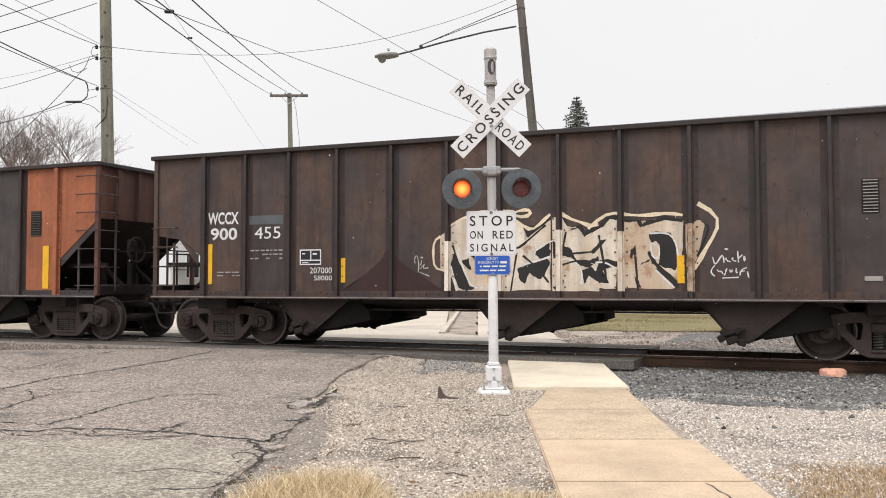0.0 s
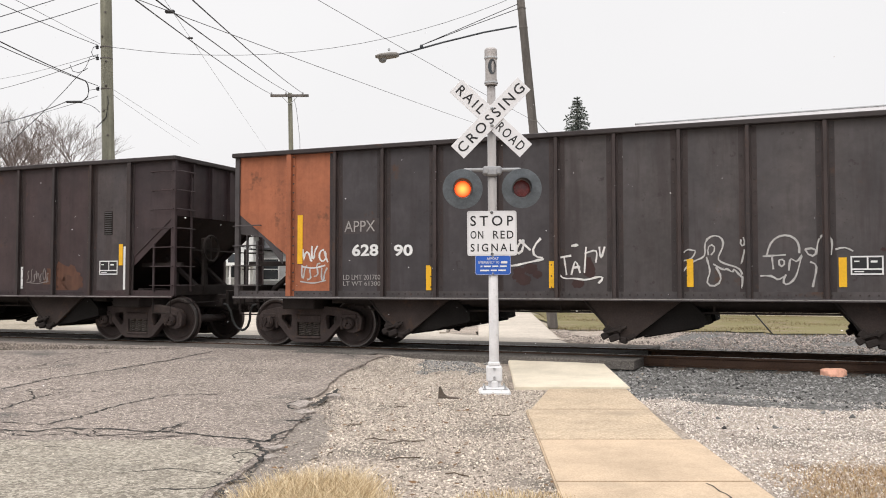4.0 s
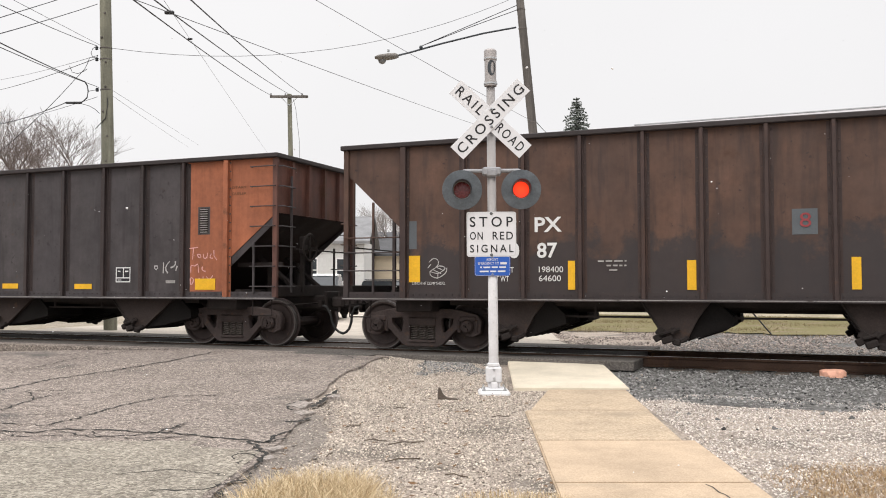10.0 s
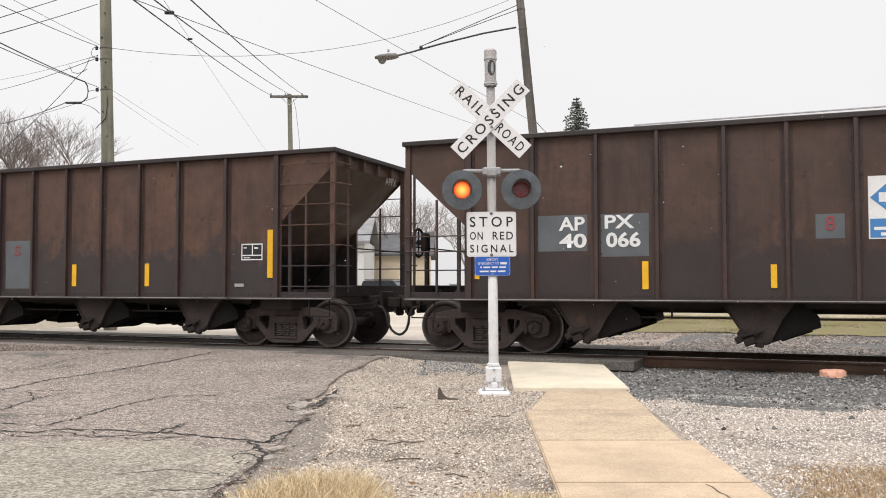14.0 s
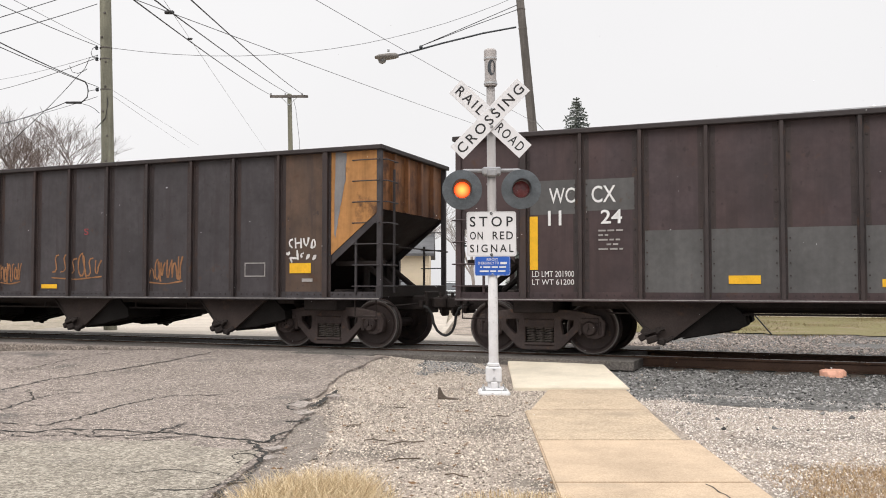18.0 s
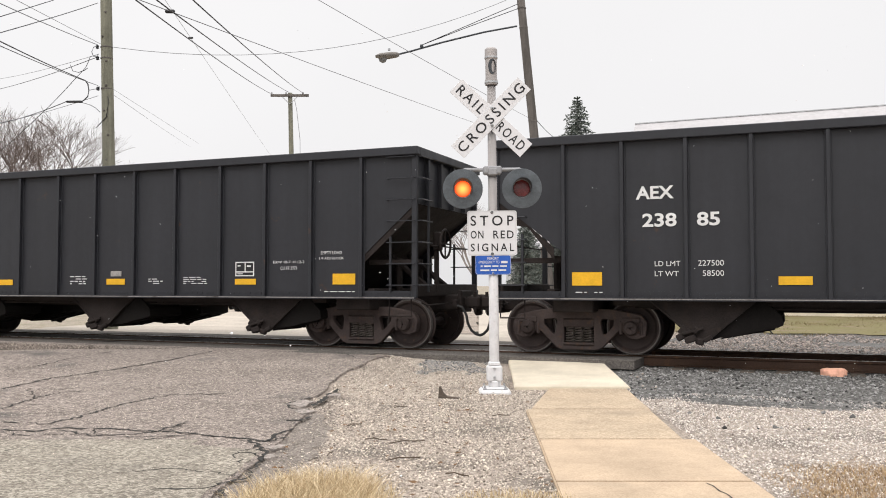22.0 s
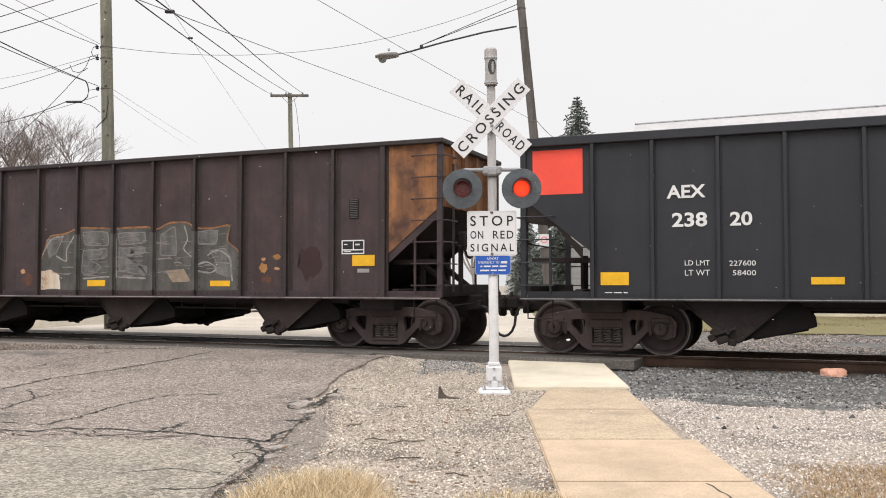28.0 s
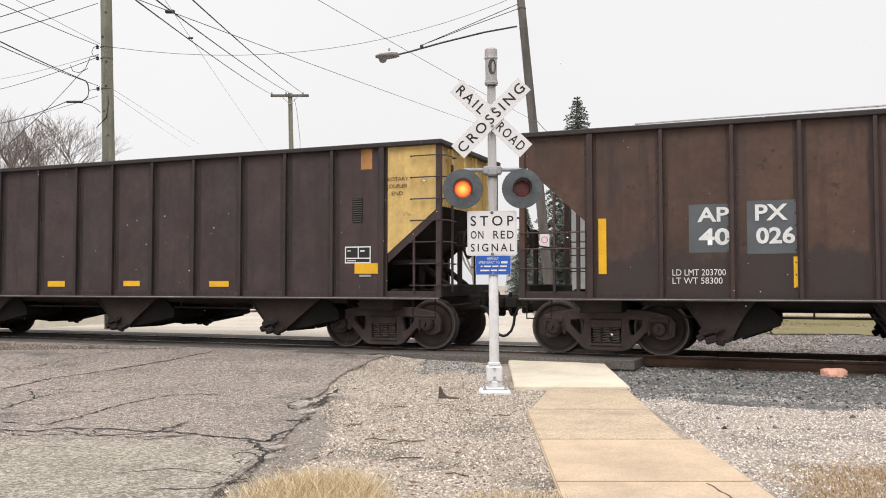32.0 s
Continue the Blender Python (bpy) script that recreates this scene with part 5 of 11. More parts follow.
for k in range(7):
    part("knot", lathe(bmesh.new(), [(0.005, -0.02), (0.03, -0.01), (0.035, 0.01)], 8, "Y"), POLE_GREY, pole_a, pos=(-0.032 * (5 + k * 0.7) + 0.06 * math.sin(k * 2.2), -0.165, 5.0 + k * 0.7))
part("drop_cable", pipe(bmesh.new(), [(-0.79, -0.15, 7.24), (-0.72, -0.15, 7.13), (-0.69, -0.15, 6.97), (-0.72, -0.15, 6.79), (-0.81, -0.15, 6.70), (-0.91, -0.15, 6.63)], 0.018, 5), WIRE, pole_a)
part("drop_cable", pipe(bmesh.new(), [(-0.46, -0.15, 8.24), (-0.58, -0.15, 8.19), (-0.63, -0.15, 8.06), (-0.58, -0.15, 7.93), (-0.47, -0.15, 7.92), (-0.44, -0.15, 8.00)], 0.01, 5), WIRE, pole_a)
part("drop_cable", pipe(bmesh.new(), [(-3.45, -0.15, 4.99), (-2.82, -0.15, 5.53), (-2.20, -0.15, 6.12), (-1.76, -0.15, 6.55), (-1.42, -0.15, 6.91), (-1.11, -0.15, 7.26), (-0.80, -0.15, 7.60), (-0.72, -0.15, 7.77), (-0.67, -0.15, 7.92), (-0.45, -0.15, 7.98)], 0.009, 5), WIRE, pole_a)
part("drop_cable", pipe(bmesh.new(), [(-1.23, -0.15, 7.69), (-1.15, -0.15, 7.51), (-0.99, -0.15, 7.47), (-0.83, -0.15, 7.53), (-0.73, -0.15, 7.60)], 0.009, 5), WIRE, pole_a)
part("drop_cable", pipe(bmesh.new(), [(-0.89, -0.15, 6.62), (-0.65, -0.15, 6.55), (-0.49, -0.15, 6.46), (-0.36, -0.15, 6.34)], 0.008, 5), WIRE, pole_a)
part("drop_cable", pipe(bmesh.new(), [(-0.67, -0.15, 6.97), (-0.50, -0.15, 7.00), (-0.39, -0.15, 7.08)], 0.008, 5), WIRE, pole_a)
part("splice_box", lathe(bmesh.new(), [(0.012, -0.24), (0.032, -0.20), (0.036, 0.20), (0.012, 0.24)], 10, "X"), WIRE, pole_a, pos=(-1.10, -0.15, 6.64))
part("guy_strap", pipe(bmesh.new(), [(-0.2, -0.1, 7.0), (-0.12, -0.18, 6.6), (-0.18, -0.18, 6.2), (-0.5, -0.1, 5.9)], 0.012, 5), WIRE, pole_a)

pole_b = utility_pole("utility_pole", (-8.15, 48.0, -0.05), (-8.49, 48.0, 12.05), 0.16, 0.12, POLE_WOOD, "slim distant timber pole with a single crossarm")
part("crossarm", boxes((-1.05, 1.05, -0.16, -0.06, -0.06, 0.08), bevel=0.01), POLE_GREY, pole_b, "timber crossarm", pos=(-0.34, 0, 11.93))
for x in (-1.0, -0.2, 0.72):
    part("insulator", lathe(bmesh.new(), [(0.02, 0.0), (0.05, 0.02), (0.05, 0.1), (0.03, 0.14)], 8), LAMP_GREY, pole_b, pos=(-0.34 + x, -0.11, 12.0))
for sx in (-1, 1):
    part("brace", pipe(bmesh.new(), [(-0.33 + sx * 0.45, -0.13, 11.9), (-0.33, -0.14, 11.45)], 0.02, 5), GALV, pole_b)
part("ground_wire", pipe(bmesh.new(), [(-0.1, -0.1, 11.8), (0.05, -0.14, 11.2), (0.25, -0.14, 9.5), (0.3, -0.14, 6)], 0.012, 4), WIRE_PALE, pole_b)

pole_c = utility_pole("utility_pole", (3.62, 29.0, -0.05), (2.50, 29.0, 11.9), 0.175, 0.13, POLE_GREY, "leaning grey timber pole carrying a street lamp")
part("no_parking_sign", cast("np", [[(-0.16, -0.22), (0.16, -0.22), (0.16, 0.22), (-0.16, 0.22)]], 0.006, SIGN_WHITE), SIGN_WHITE, pole_c, "small white parking sign", pos=(-0.30, -0.19, 2.95))
part("sign_ring", lathe(bmesh.new(), [(0.085, -0.006), (0.11, -0.007), (0.11, -0.003), (0.085, -0.003)], 20, "Y", True), RED_SQUARE, pole_c, "red ring", pos=(-0.30, -0.192, 2.98))
for z in (10.1, 10.75, 6.95, 6.4):
    part("clamp", lathe(bmesh.new(), [(0.142, z - 0.03), (0.15, z), (0.142, z + 0.03)], 14), POLE_GREY, pole_c, pos=(-0.0937 * z, 0, 0))
LAMP_HEAD = material("weathered brown grey lamp casting", (0.20, 0.185, 0.17), 0.6, 0.2, vary=0.15, scale=10)
LIGHT = empty("street_lamp", Matrix.Translation((2.54, 29.0, 10.05)), "grey cobra-head street lamp on a long stayed arm", "street lamp")
part("arm", pipe(bmesh.new(), [(-0.1, -0.1, 0.02), (-1.2, -0.3, -0.24), (-2.6, -0.56, -0.66), (-3.6, -0.76, -1.0), (-4.08, -0.86, -1.15)], 0.030, 8), LAMP_BLACK, LIGHT, "dark steel arm")
head = bmesh.new()
rows = []
for i, (x, w, h, d) in enumerate(((-3.98, 0.06, 0.05, -0.05), (-4.08, 0.13, 0.11, -0.08), (-4.32, 0.18, 0.11, -0.11), (-4.58, 0.17, 0.08, -0.09), (-4.72, 0.10, 0.03, -0.04))):
    rows.append([head.verts.new((x, -0.86 - 0.1 * i + w * math.cos(a), -1.15 - 0.038 * i + (h if math.sin(a) > 0 else -d) * math.sin(a))) for a in [2 * math.pi * k / 14 for k in range(14)]])
for a, b in zip(rows, rows[1:]):
    for k in range(14):
        head.faces.new((a[k], a[(k + 1) % 14], b[(k + 1) % 14], b[k]))
head.faces.new(rows[0]), head.faces.new(rows[-1][::-1])
bmesh.ops.recalc_face_normals(head, faces=head.faces[:])
part("lamp_head", head, LAMP_HEAD, LIGHT, "grey cobra head", smooth_it=True)
part("lamp_bowl", lathe(bmesh.new(), [(0.02, -0.17), (0.10, -0.13), (0.14, -0.04), (0.14, 0.02)], 14), material("smoky lamp bowl", (0.20, 0.20, 0.20), 0.3, vary=0.1, bump=0), LIGHT, "smoky glass bowl", pos=(-4.50, -1.08, -1.30), smooth_it=True)
part("photo_cell", lathe(bmesh.new(), [(0.04, 0), (0.04, 0.07), (0.02, 0.09)], 8), GALV, LIGHT, pos=(-4.3, -1.05, -1.06))
part("stay_clamp", lathe(bmesh.new(), [(0.05, -0.05), (0.06, 0), (0.05, 0.05)], 10), LAMP_BLACK, LIGHT, pos=(-3.26, -0.69, -0.82))
for z in (0.80, 0.64):
    part("stay_wire", pipe(bmesh.new(), [(-3.26, -0.69, -0.78), (-1.6, -0.35, -0.03 + (z - 0.64) * 0.4), (-0.05, -0.02, z)], 0.012, 4), WIRE, LIGHT)


def wire(a, b, sag, r, mat=WIRE, knots=()):
    a, b = Vector(a), Vector(b)
    pts = [a.lerp(b, k / 14) - Vector((0, 0, sag * 4 * (k / 14) * (1 - k / 14))) for k in range(15)]
    w = tagged(new("overhead_wire", mesh_of(pipe(bmesh.new(), pts, r, 5), "overhead_wire", mat)), "thin black overhead wire slung between poles" if mat is WIRE else "thin grey overhead wire fading into the distance", "wire", "overhead wires")
    for f in knots:
        p = a.lerp(b, f) - Vector((0, 0, sag * 4 * f * (1 - f)))
        part("splice", lathe(bmesh.new(), [(0.02, -0.08), (0.035, -0.06), (0.035, 0.06), (0.02, 0.08)], 8, "X"), WIRE, w, pos=tuple(p))


wire((-7.97, 15.00, 5.99), (-8.68, 20.00, 8.13), 0, 0.009)
wire((-7.96, 15.00, 5.72), (-9.80, 24.50, 9.42), 0.02, 0.01)
wire((-8.41, 16.00, 6.73), (-9.78, 24.50, 8.22), 0.03, 0.009)
wire((-8.10, 16.00, 6.80), (-9.71, 24.50, 8.25), 0, 0.006, WIRE_PALE)
wire((-7.97, 15.00, 5.79), (-10.07, 24.40, 7.18), 0.03, 0.013)
wire((-7.96, 15.00, 5.69), (-9.76, 24.50, 7.06), 0.03, 0.009)
wire((-21.20, 40.00, 10.84), (-9.77, 24.50, 7.95), 0.1, 0.007, WIRE_PALE)
wire((-21.18, 40.00, 10.31), (-9.77, 24.50, 7.88), 0.1, 0.01)
wire((-20.09, 38.00, 8.40), (-10.58, 24.40, 6.59), 0.12, 0.013)
wire((-21.15, 40.00, 8.79), (-9.75, 24.50, 6.77), 0.1, 0.008, WIRE_PALE)
wire((-9.53, 24.60, 8.20), (2.67, 29.00, 11.23), 0.95, 0.008, WIRE_PALE)
wire((-4.54, 12.00, 5.58), (-9.57, 47.90, 12.01), 0.1, 0.012)
wire((-4.25, 12.00, 5.58), (-8.54, 47.90, 12.07), 0.1, 0.012)
wire((-3.70, 12.00, 5.58), (-7.73, 47.90, 12.01), 0.1, 0.012)
wire((-5.05, 13.00, 5.89), (6.85, 60.00, 11.07), 0.1, 0.0075, WIRE_PALE, (0.035,))
wire((-7.32, 22.00, 9.02), (-15.77, 80.00, 13.19), 0.03, 0.006, WIRE_PALE, (0.105,))
# haze on these two far wires is put into thin, pale strands
wire((-9.40, 24.60, 7.00), (-19.62, 70.00, 12.77), 0, 0.0055, WIRE_PALE)
wire((-9.39, 24.60, 6.84), (-20.39, 70.00, 12.58), 0.03, 0.0055, WIRE_PALE)
wire((-2.66, 16.00, 6.90), (2.95, 28.90, 6.92), 0.03, 0.006, WIRE_PALE)
wire((3.09, 29.00, 6.94), (6.02, 45.00, 8.89), 0.1, 0.012)


# ---- trees ----
BARK = material("grey brown bare twigs", (0.17, 0.137, 0.125), 0.95, vary=0.25, scale=2, bump=0.2)
# far twigs: distance haze is mixed into their paler colour
BARK_HAZED = material("bare twigs with haze as pale colour", (0.30, 0.27, 0.255), 0.95, vary=0.2, scale=2, bump=0)
NEEDLES = stone_material("grey green spruce needles", (0.055, 0.068, 0.060), (0.25, 0.27, 0.245))


def bare_tree(base, height, seed, spread=0.50, depth=7, mat=BARK, r=0.24, label="leafless winter tree with a fine twiggy crown"):
    rnd = random.Random(seed)
    t = empty("bare_tree", Matrix.Translation(base), label, "tree")
    trunk, crown = bmesh.new(), bmesh.new()

    def limb(p, d, length, rad, level):
        q = p + d * length
        mid = (p + q) / 2 + Vector((rnd.uniform(-1, 1), rnd.uniform(-1, 1), 0)) * length * 0.07
        pipe(trunk if level < 2 else crown, [p, mid, q], max(rad * 0.85, 0.0055), 6 if level < 2 else 3)
        if level >= depth:
            return
        # the trunk forks low into a fan of limbs, which divide ever finer and turn upwards
        for k in range(3 if level else 5):
            a = rnd.uniform(0, 2 * math.pi) if level else k * 1.26 + rnd.uniform(-0.3, 0.3)
            open_up = spread * rnd.uniform(0.55, 1.25) * (1.35 if level == 0 else 1.0)
            nd = (d + Vector((math.cos(a), math.sin(a), rnd.uniform(-0.05, 0.30))) * open_up).normalized()
            limb(p + d * length * (rnd.uniform(0.5, 1.0) if level else rnd.uniform(0.72, 1.0)), nd, length * rnd.uniform(0.66, 0.84), rad * 0.54, level + 1)

    limb(Vector((0, 0, -0.1)), Vector((0, 0, 1)), height * 0.22, r, 0)
    part("trunk", trunk, mat, t)
    part("crown", crown, mat, t, "fine bare twigs")
    return t


bare_tree((-23.9, 52.0, 0), 19.0, 5, 0.58, r=0.30)
bare_tree((-21.4, 57.0, 0), 13.5, 8, 0.54)
bare_tree((-31.0, 56.0, 0), 18.5, 11, 0.58, r=0.30)
bare_tree((-3.0, 75.0, 0), 15.0, 21, mat=BARK_HAZED, depth=6, label="leafless tree in the distance, haze painted into its colour")
bare_tree((-6.5, 92.0, 0), 17.0, 22, mat=BARK_HAZED, depth=6, label="leafless tree in the distance, haze painted into its colour")
bare_tree((3.2, 98.0, 0), 17.0, 23, mat=BARK_HAZED, depth=6, label="leafless tree in the distance, haze painted into its colour")
bare_tree((-15.0, 84.0, 0), 16.0, 24, mat=BARK_HAZED, depth=6, label="leafless tree in the distance, haze painted into its colour")


def spruce(base, height, radius, seed):
    rng, rnd = np.random.default_rng(seed), random.Random(seed)
    t = empty("spruce_tree", Matrix.Translation(base), "dark blue-green spruce with drooping layered branches", "tree")
    part("trunk", tube(bmesh.new(), (0, 0, -0.1), (0, 0, height * 0.98), 0.2, 0.02, 8), BARK, t)
    V, F = [], []
    z = 0.6
    while z < height - 0.1:
        f = 1 - z / height
        n = int(5 + 8 * f)
        for k in range(n):
            a = 2 * math.pi * (k + rnd.random()) / n
            ln = radius * f ** 0.66 * rnd.uniform(0.68, 1.12) + 0.02
            m = max(4, int(ln / 0.14))
            for j in range(m):
                q = (j + 0.5) / m
                c = Vector((math.cos(a) * ln * q, math.sin(a) * ln * q, z + 0.18 * q - 0.42 * ln * q * q))
                for _ in range(9):
                    u = Vector((rnd.uniform(-1, 1), rnd.uniform(-1, 1), rnd.uniform(-0.8, 0.5))).normalized() * rnd.uniform(0.14, 0.30) * (0.25 + 0.75 * min(1.0, f * 5))
                    w = Vector((rnd.uniform(-1, 1), rnd.uniform(-1, 1), rnd.uniform(-1, 1))).normalized() * 0.045
                    b = len(V)
                    V += [tuple(c - w), tuple(c + w), tuple(c + u)]
                    F.append((b, b + 1, b + 2))
        z += rnd.uniform(0.10, 0.17)
    me = bpy.data.meshes.new("crown")
    me.from_pydata(V, [], F)
    me.materials.append(NEEDLES)
    part("crown", me, NEEDLES, t, "dense needle crown")
    return t


spruce((7.62, 49.5, 0), 12.2, 3.35, 4)
spruce((6.25, 66.0, 0), 7.2, 1.7, 6)


# ---- buildings beyond the track ----
SIDING = material("grey painted lap siding", (0.29, 0.285, 0.285), 0.75, vary=0.07, scale=0.6, grain=14, streak=0.08)
SIDING_PLAIN = material("plain grey infill sheet", (0.31, 0.305, 0.30), 0.75, vary=0.05, scale=0.5, grain=14)
RED_TRIM = material("dull red metal fascia", (0.33, 0.03, 0.045), 0.5, vary=0.15, scale=1.5)
ROOF_WHITE = material("pale metal roofing", (0.43, 0.415, 0.42), 0.55, vary=0.08, scale=0.7, stain=(0.45, 0.42, 0.41), stain_amount=0.03, streak=0.1)
FLASHING = material("dark roof flashing", (0.06, 0.06, 0.065), 0.7, vary=0.2)
PARAPET = material("weathered grey green boards", (0.27, 0.275, 0.25), 0.9, vary=0.2, scale=2, streak=0.3)
BM = Matrix.Translation((6.57, 45.0, 0)) @ Matrix.Rotation(radians(-24), 4, "Z")
SHOP = empty("storage_building", BM, "grey sided storage building with red fascia and pale metal roof", "building")
LEN, EAVE = 26.0, 6.30
part("wall", boxes((0, LEN, 0.06, 0.26, -0.1, EAVE)), SIDING_PLAIN, SHOP, "grey front wall")
part("wall", boxes((0.0, 0.2, 0.26, 14.0, -0.1, EAVE)), SIDING_PLAIN, SHOP, "grey side wall")
part("wall", boxes((LEN - 0.2, LEN, 0.26, 14.0, -0.1, EAVE)), SIDING_PLAIN, SHOP, "grey side wall")
part("wall", boxes((0.2, LEN - 0.2, 13.8, 14.0, -0.1, EAVE)), SIDING_PLAIN, SHOP, "grey rear wall")
for k in range(22):
    z = 0.15 + k * 0.275
    for a, b in ((0.0, 5.90), (8.90, 12.5), (12.52, LEN)):
        part("siding_board", (lambda: prism(bmesh.new(), [(0, 0), (b - a, 0), (b - a, 0.258), (0, 0.258)], 0.0, 0.03)), SIDING, SHOP, key=("board", round(b - a, 2)), pos=Matrix.Translation((a, 0.02, z)) @ Matrix.Rotation(radians(5.0), 4, "X"))
part("fascia", boxes((0.0, LEN + 0.3, -0.30, 0.1, EAVE + 0.0, EAVE + 0.27), bevel=0.02), RED_TRIM, SHOP, "dull red fascia")
part("gutter", boxes((0.0, LEN + 0.3, -0.40, 0.25, EAVE + 0.275, EAVE + 0.52), bevel=0.02), ROOF_WHITE, SHOP, "pale metal gutter strip")
part("soffit", boxes((-0.3, LEN, -0.28, 0.02, EAVE - 0.12, EAVE - 0.06)), FLASHING, SHOP)
roof = bmesh.new()
prism(roof, [(0, 0), (0, 0.12), (0.01, 0.12), (0.01, 0)], 0, 0.01)
bmesh.ops.delete(roof, geom=roof.verts[:], context="VERTS")
rp = [(2.75, 0.1, EAVE + 0.62), (LEN + 0.3, 0.1, EAVE + 0.62), (LEN + 0.3, 6.0, 10.52), (2.1, 6.0, 10.52)]
v = [roof.verts.new(p) for p in rp] + [roof.verts.new((p[0], p[1], p[2] + 0.1)) for p in rp]
for q in ((0, 1, 2, 3), (7, 6, 5, 4), (0, 4, 5, 1), (1, 5, 6, 2), (2, 6, 7, 3), (3, 7, 4, 0)):
    roof.faces.new([v[i] for i in q])
bmesh.ops.recalc_face_normals(roof, faces=roof.faces[:])
part("roof", roof, ROOF_WHITE, SHOP, "pale sloping metal roof")
roof = bmesh.new()
rp = [(2.1, 6.0, 10.52), (LEN + 0.3, 6.0, 10.52), (LEN + 0.3, 14.2, EAVE), (0.4, 14.2, EAVE), (2.75, 0.1, EAVE + 0.62)]
v = [roof.verts.new(p) for p in rp]
roof.faces.new((v[0], v[1], v[2], v[3])), roof.faces.new((v[0], v[3], v[4]))
part("roof", roof, ROOF_WHITE, SHOP, "rear roof slope")
part("ridge_cap", boxes((2.1, LEN + 0.3, 5.92, 6.06, 10.60, 10.66)), GALV, SHOP, "thin ridge cap")
part("roof_flashing", boxes((2.6, LEN + 0.2, -0.22, 0.12, EAVE + 0.58, EAVE + 0.70), (2.6, LEN + 0.2, -0.12, 0.16, EAVE + 0.74, EAVE + 0.86), bevel=0.02), FLASHING, SHOP, "dark flashing strip")
for x in (7.85, 15.4, 19.5):
    fl = part("flue", lathe(bmesh.new(), [(0.10, 6.9), (0.10, 8.35), (0.16, 8.36), (0.16, 8.5), (0.05, 8.55)], 12), GALV, SHOP, "grey metal flue", pos=(x, 0.6, 0))
    part("flue_base", boxes((-0.3, 0.3, -0.25, 0.25, 6.7, 6.98), bevel=0.04), FLASHING, fl)
part("infill_panel", boxes((6.1, 7.75, -0.025, 0.07, 1.9, 4.35), bevel=0.02), SIDING_PLAIN, SHOP, "blocked-up doorway panel")
for a, b, c, d in ((6.02, 7.83, 4.35, 4.42), (6.02, 6.09, 1.85, 4.35), (7.76, 7.83, 1.85, 4.35)):
    part("panel_trim", boxes((a, b, -0.035, 0.05, c, d)), SIDING, SHOP)
part("base_trim", boxes((-0.02, LEN, -0.05, 0.06, 0.0, 0.16)), CONCRETE_NEW, SHOP, "pale foundation strip")
par = bmesh.new()
prism(par, [(0.05, EAVE + 0.3), (0.08, 8.60), (0.75, 8.62), (0.77, 9.28), (1.25, 9.12), (1.42, 8.85), (2.75, 7.45), (2.75, EAVE + 0.3)], 0.6, 0.72)
part("parapet", par, PARAPET, SHOP, "weathered false-front parapet")
for x0, z0, x1, z1 in ((1.2, 9.15, 2.9, 7.45), (1.1, 8.2, 2.7, 7.1)):
    part("parapet_rail", pipe(bmesh.new(), [(x0, 0.55, z0), (x1, 0.55, z1)], 0.05, 5), PARAPET, SHOP)
for k in range(4):
    part("parapet_post", boxes((0.85 + k * 0.5, 0.91 + k * 0.5, 0.5, 0.58, EAVE + 0.4, 9.25 - k * 0.52)), PARAPET, SHOP)
SB = part("sign_board", boxes((1.25, 5.1, -0.09, -0.02, 4.05, 5.75), bevel=0.01), SIGN_WHITE, SHOP, "white storage sign board")
part("sign_frame", boxes((1.17, 1.25, -0.10, -0.02, 4.0, 5.8), (5.1, 5.18, -0.10, -0.02, 4.0, 5.8), (1.25, 5.1, -0.10, -0.02, 5.75, 5.82), (1.25, 5.1, -0.10, -0.02, 3.98, 4.05)), FLASHING, SB)


def board_word(text, x0, x1, z0, z1, mat):
    me = lettering(text, 1.0, mat, 0.03).copy()
    xs, zs = [q.co.x for q in me.vertices], [q.co.z for q in me.vertices]
    me.transform(Matrix.Diagonal(((x1 - x0) / (max(xs) - min(xs)), 1, (z1 - z0) / (max(zs) - min(zs)), 1)) @ Matrix.Translation((-min(xs), 0, -min(zs))))
    part("lettering", me, mat, SB, "letters " + text, pos=(x0, -0.096, z0))


RED_LETTER = material("faded red sign letters", (0.55, 0.10, 0.13), 0.6, vary=0.1, bump=0)
board_word("A & B", 2.65, 3.75, 5.15, 5.58, RED_LETTER)
board_word("AFFORDABLE", 1.45, 3.35, 4.68, 5.02, RED_LETTER)
board_word("STORAGE", 3.55, 4.85, 4.68, 5.02, RED_LETTER)
for x0, x1 in ((1.55, 2.35), (2.5, 3.2), (3.4, 4.6)):
    part("number_bar", boxes((x0, x1, -0.098, -0.09, 4.18, 4.5)), SIGN_BLACK, SB, "plain black bar")
part("arrow", boxes((4.62, 4.68, -0.098, -0.09, 5.25, 5.65), (4.55, 4.75, -0.098, -0.09, 5.2, 5.26)), SIGN_BLACK, SB)

PANE = material("dark window glass", (0.03, 0.035, 0.04), 0.08, vary=0.1, bump=0, spec=0.8)
TRIM_WHITE = material("white painted trim", (0.72, 0.72, 0.71), 0.6, vary=0.06, scale=3)


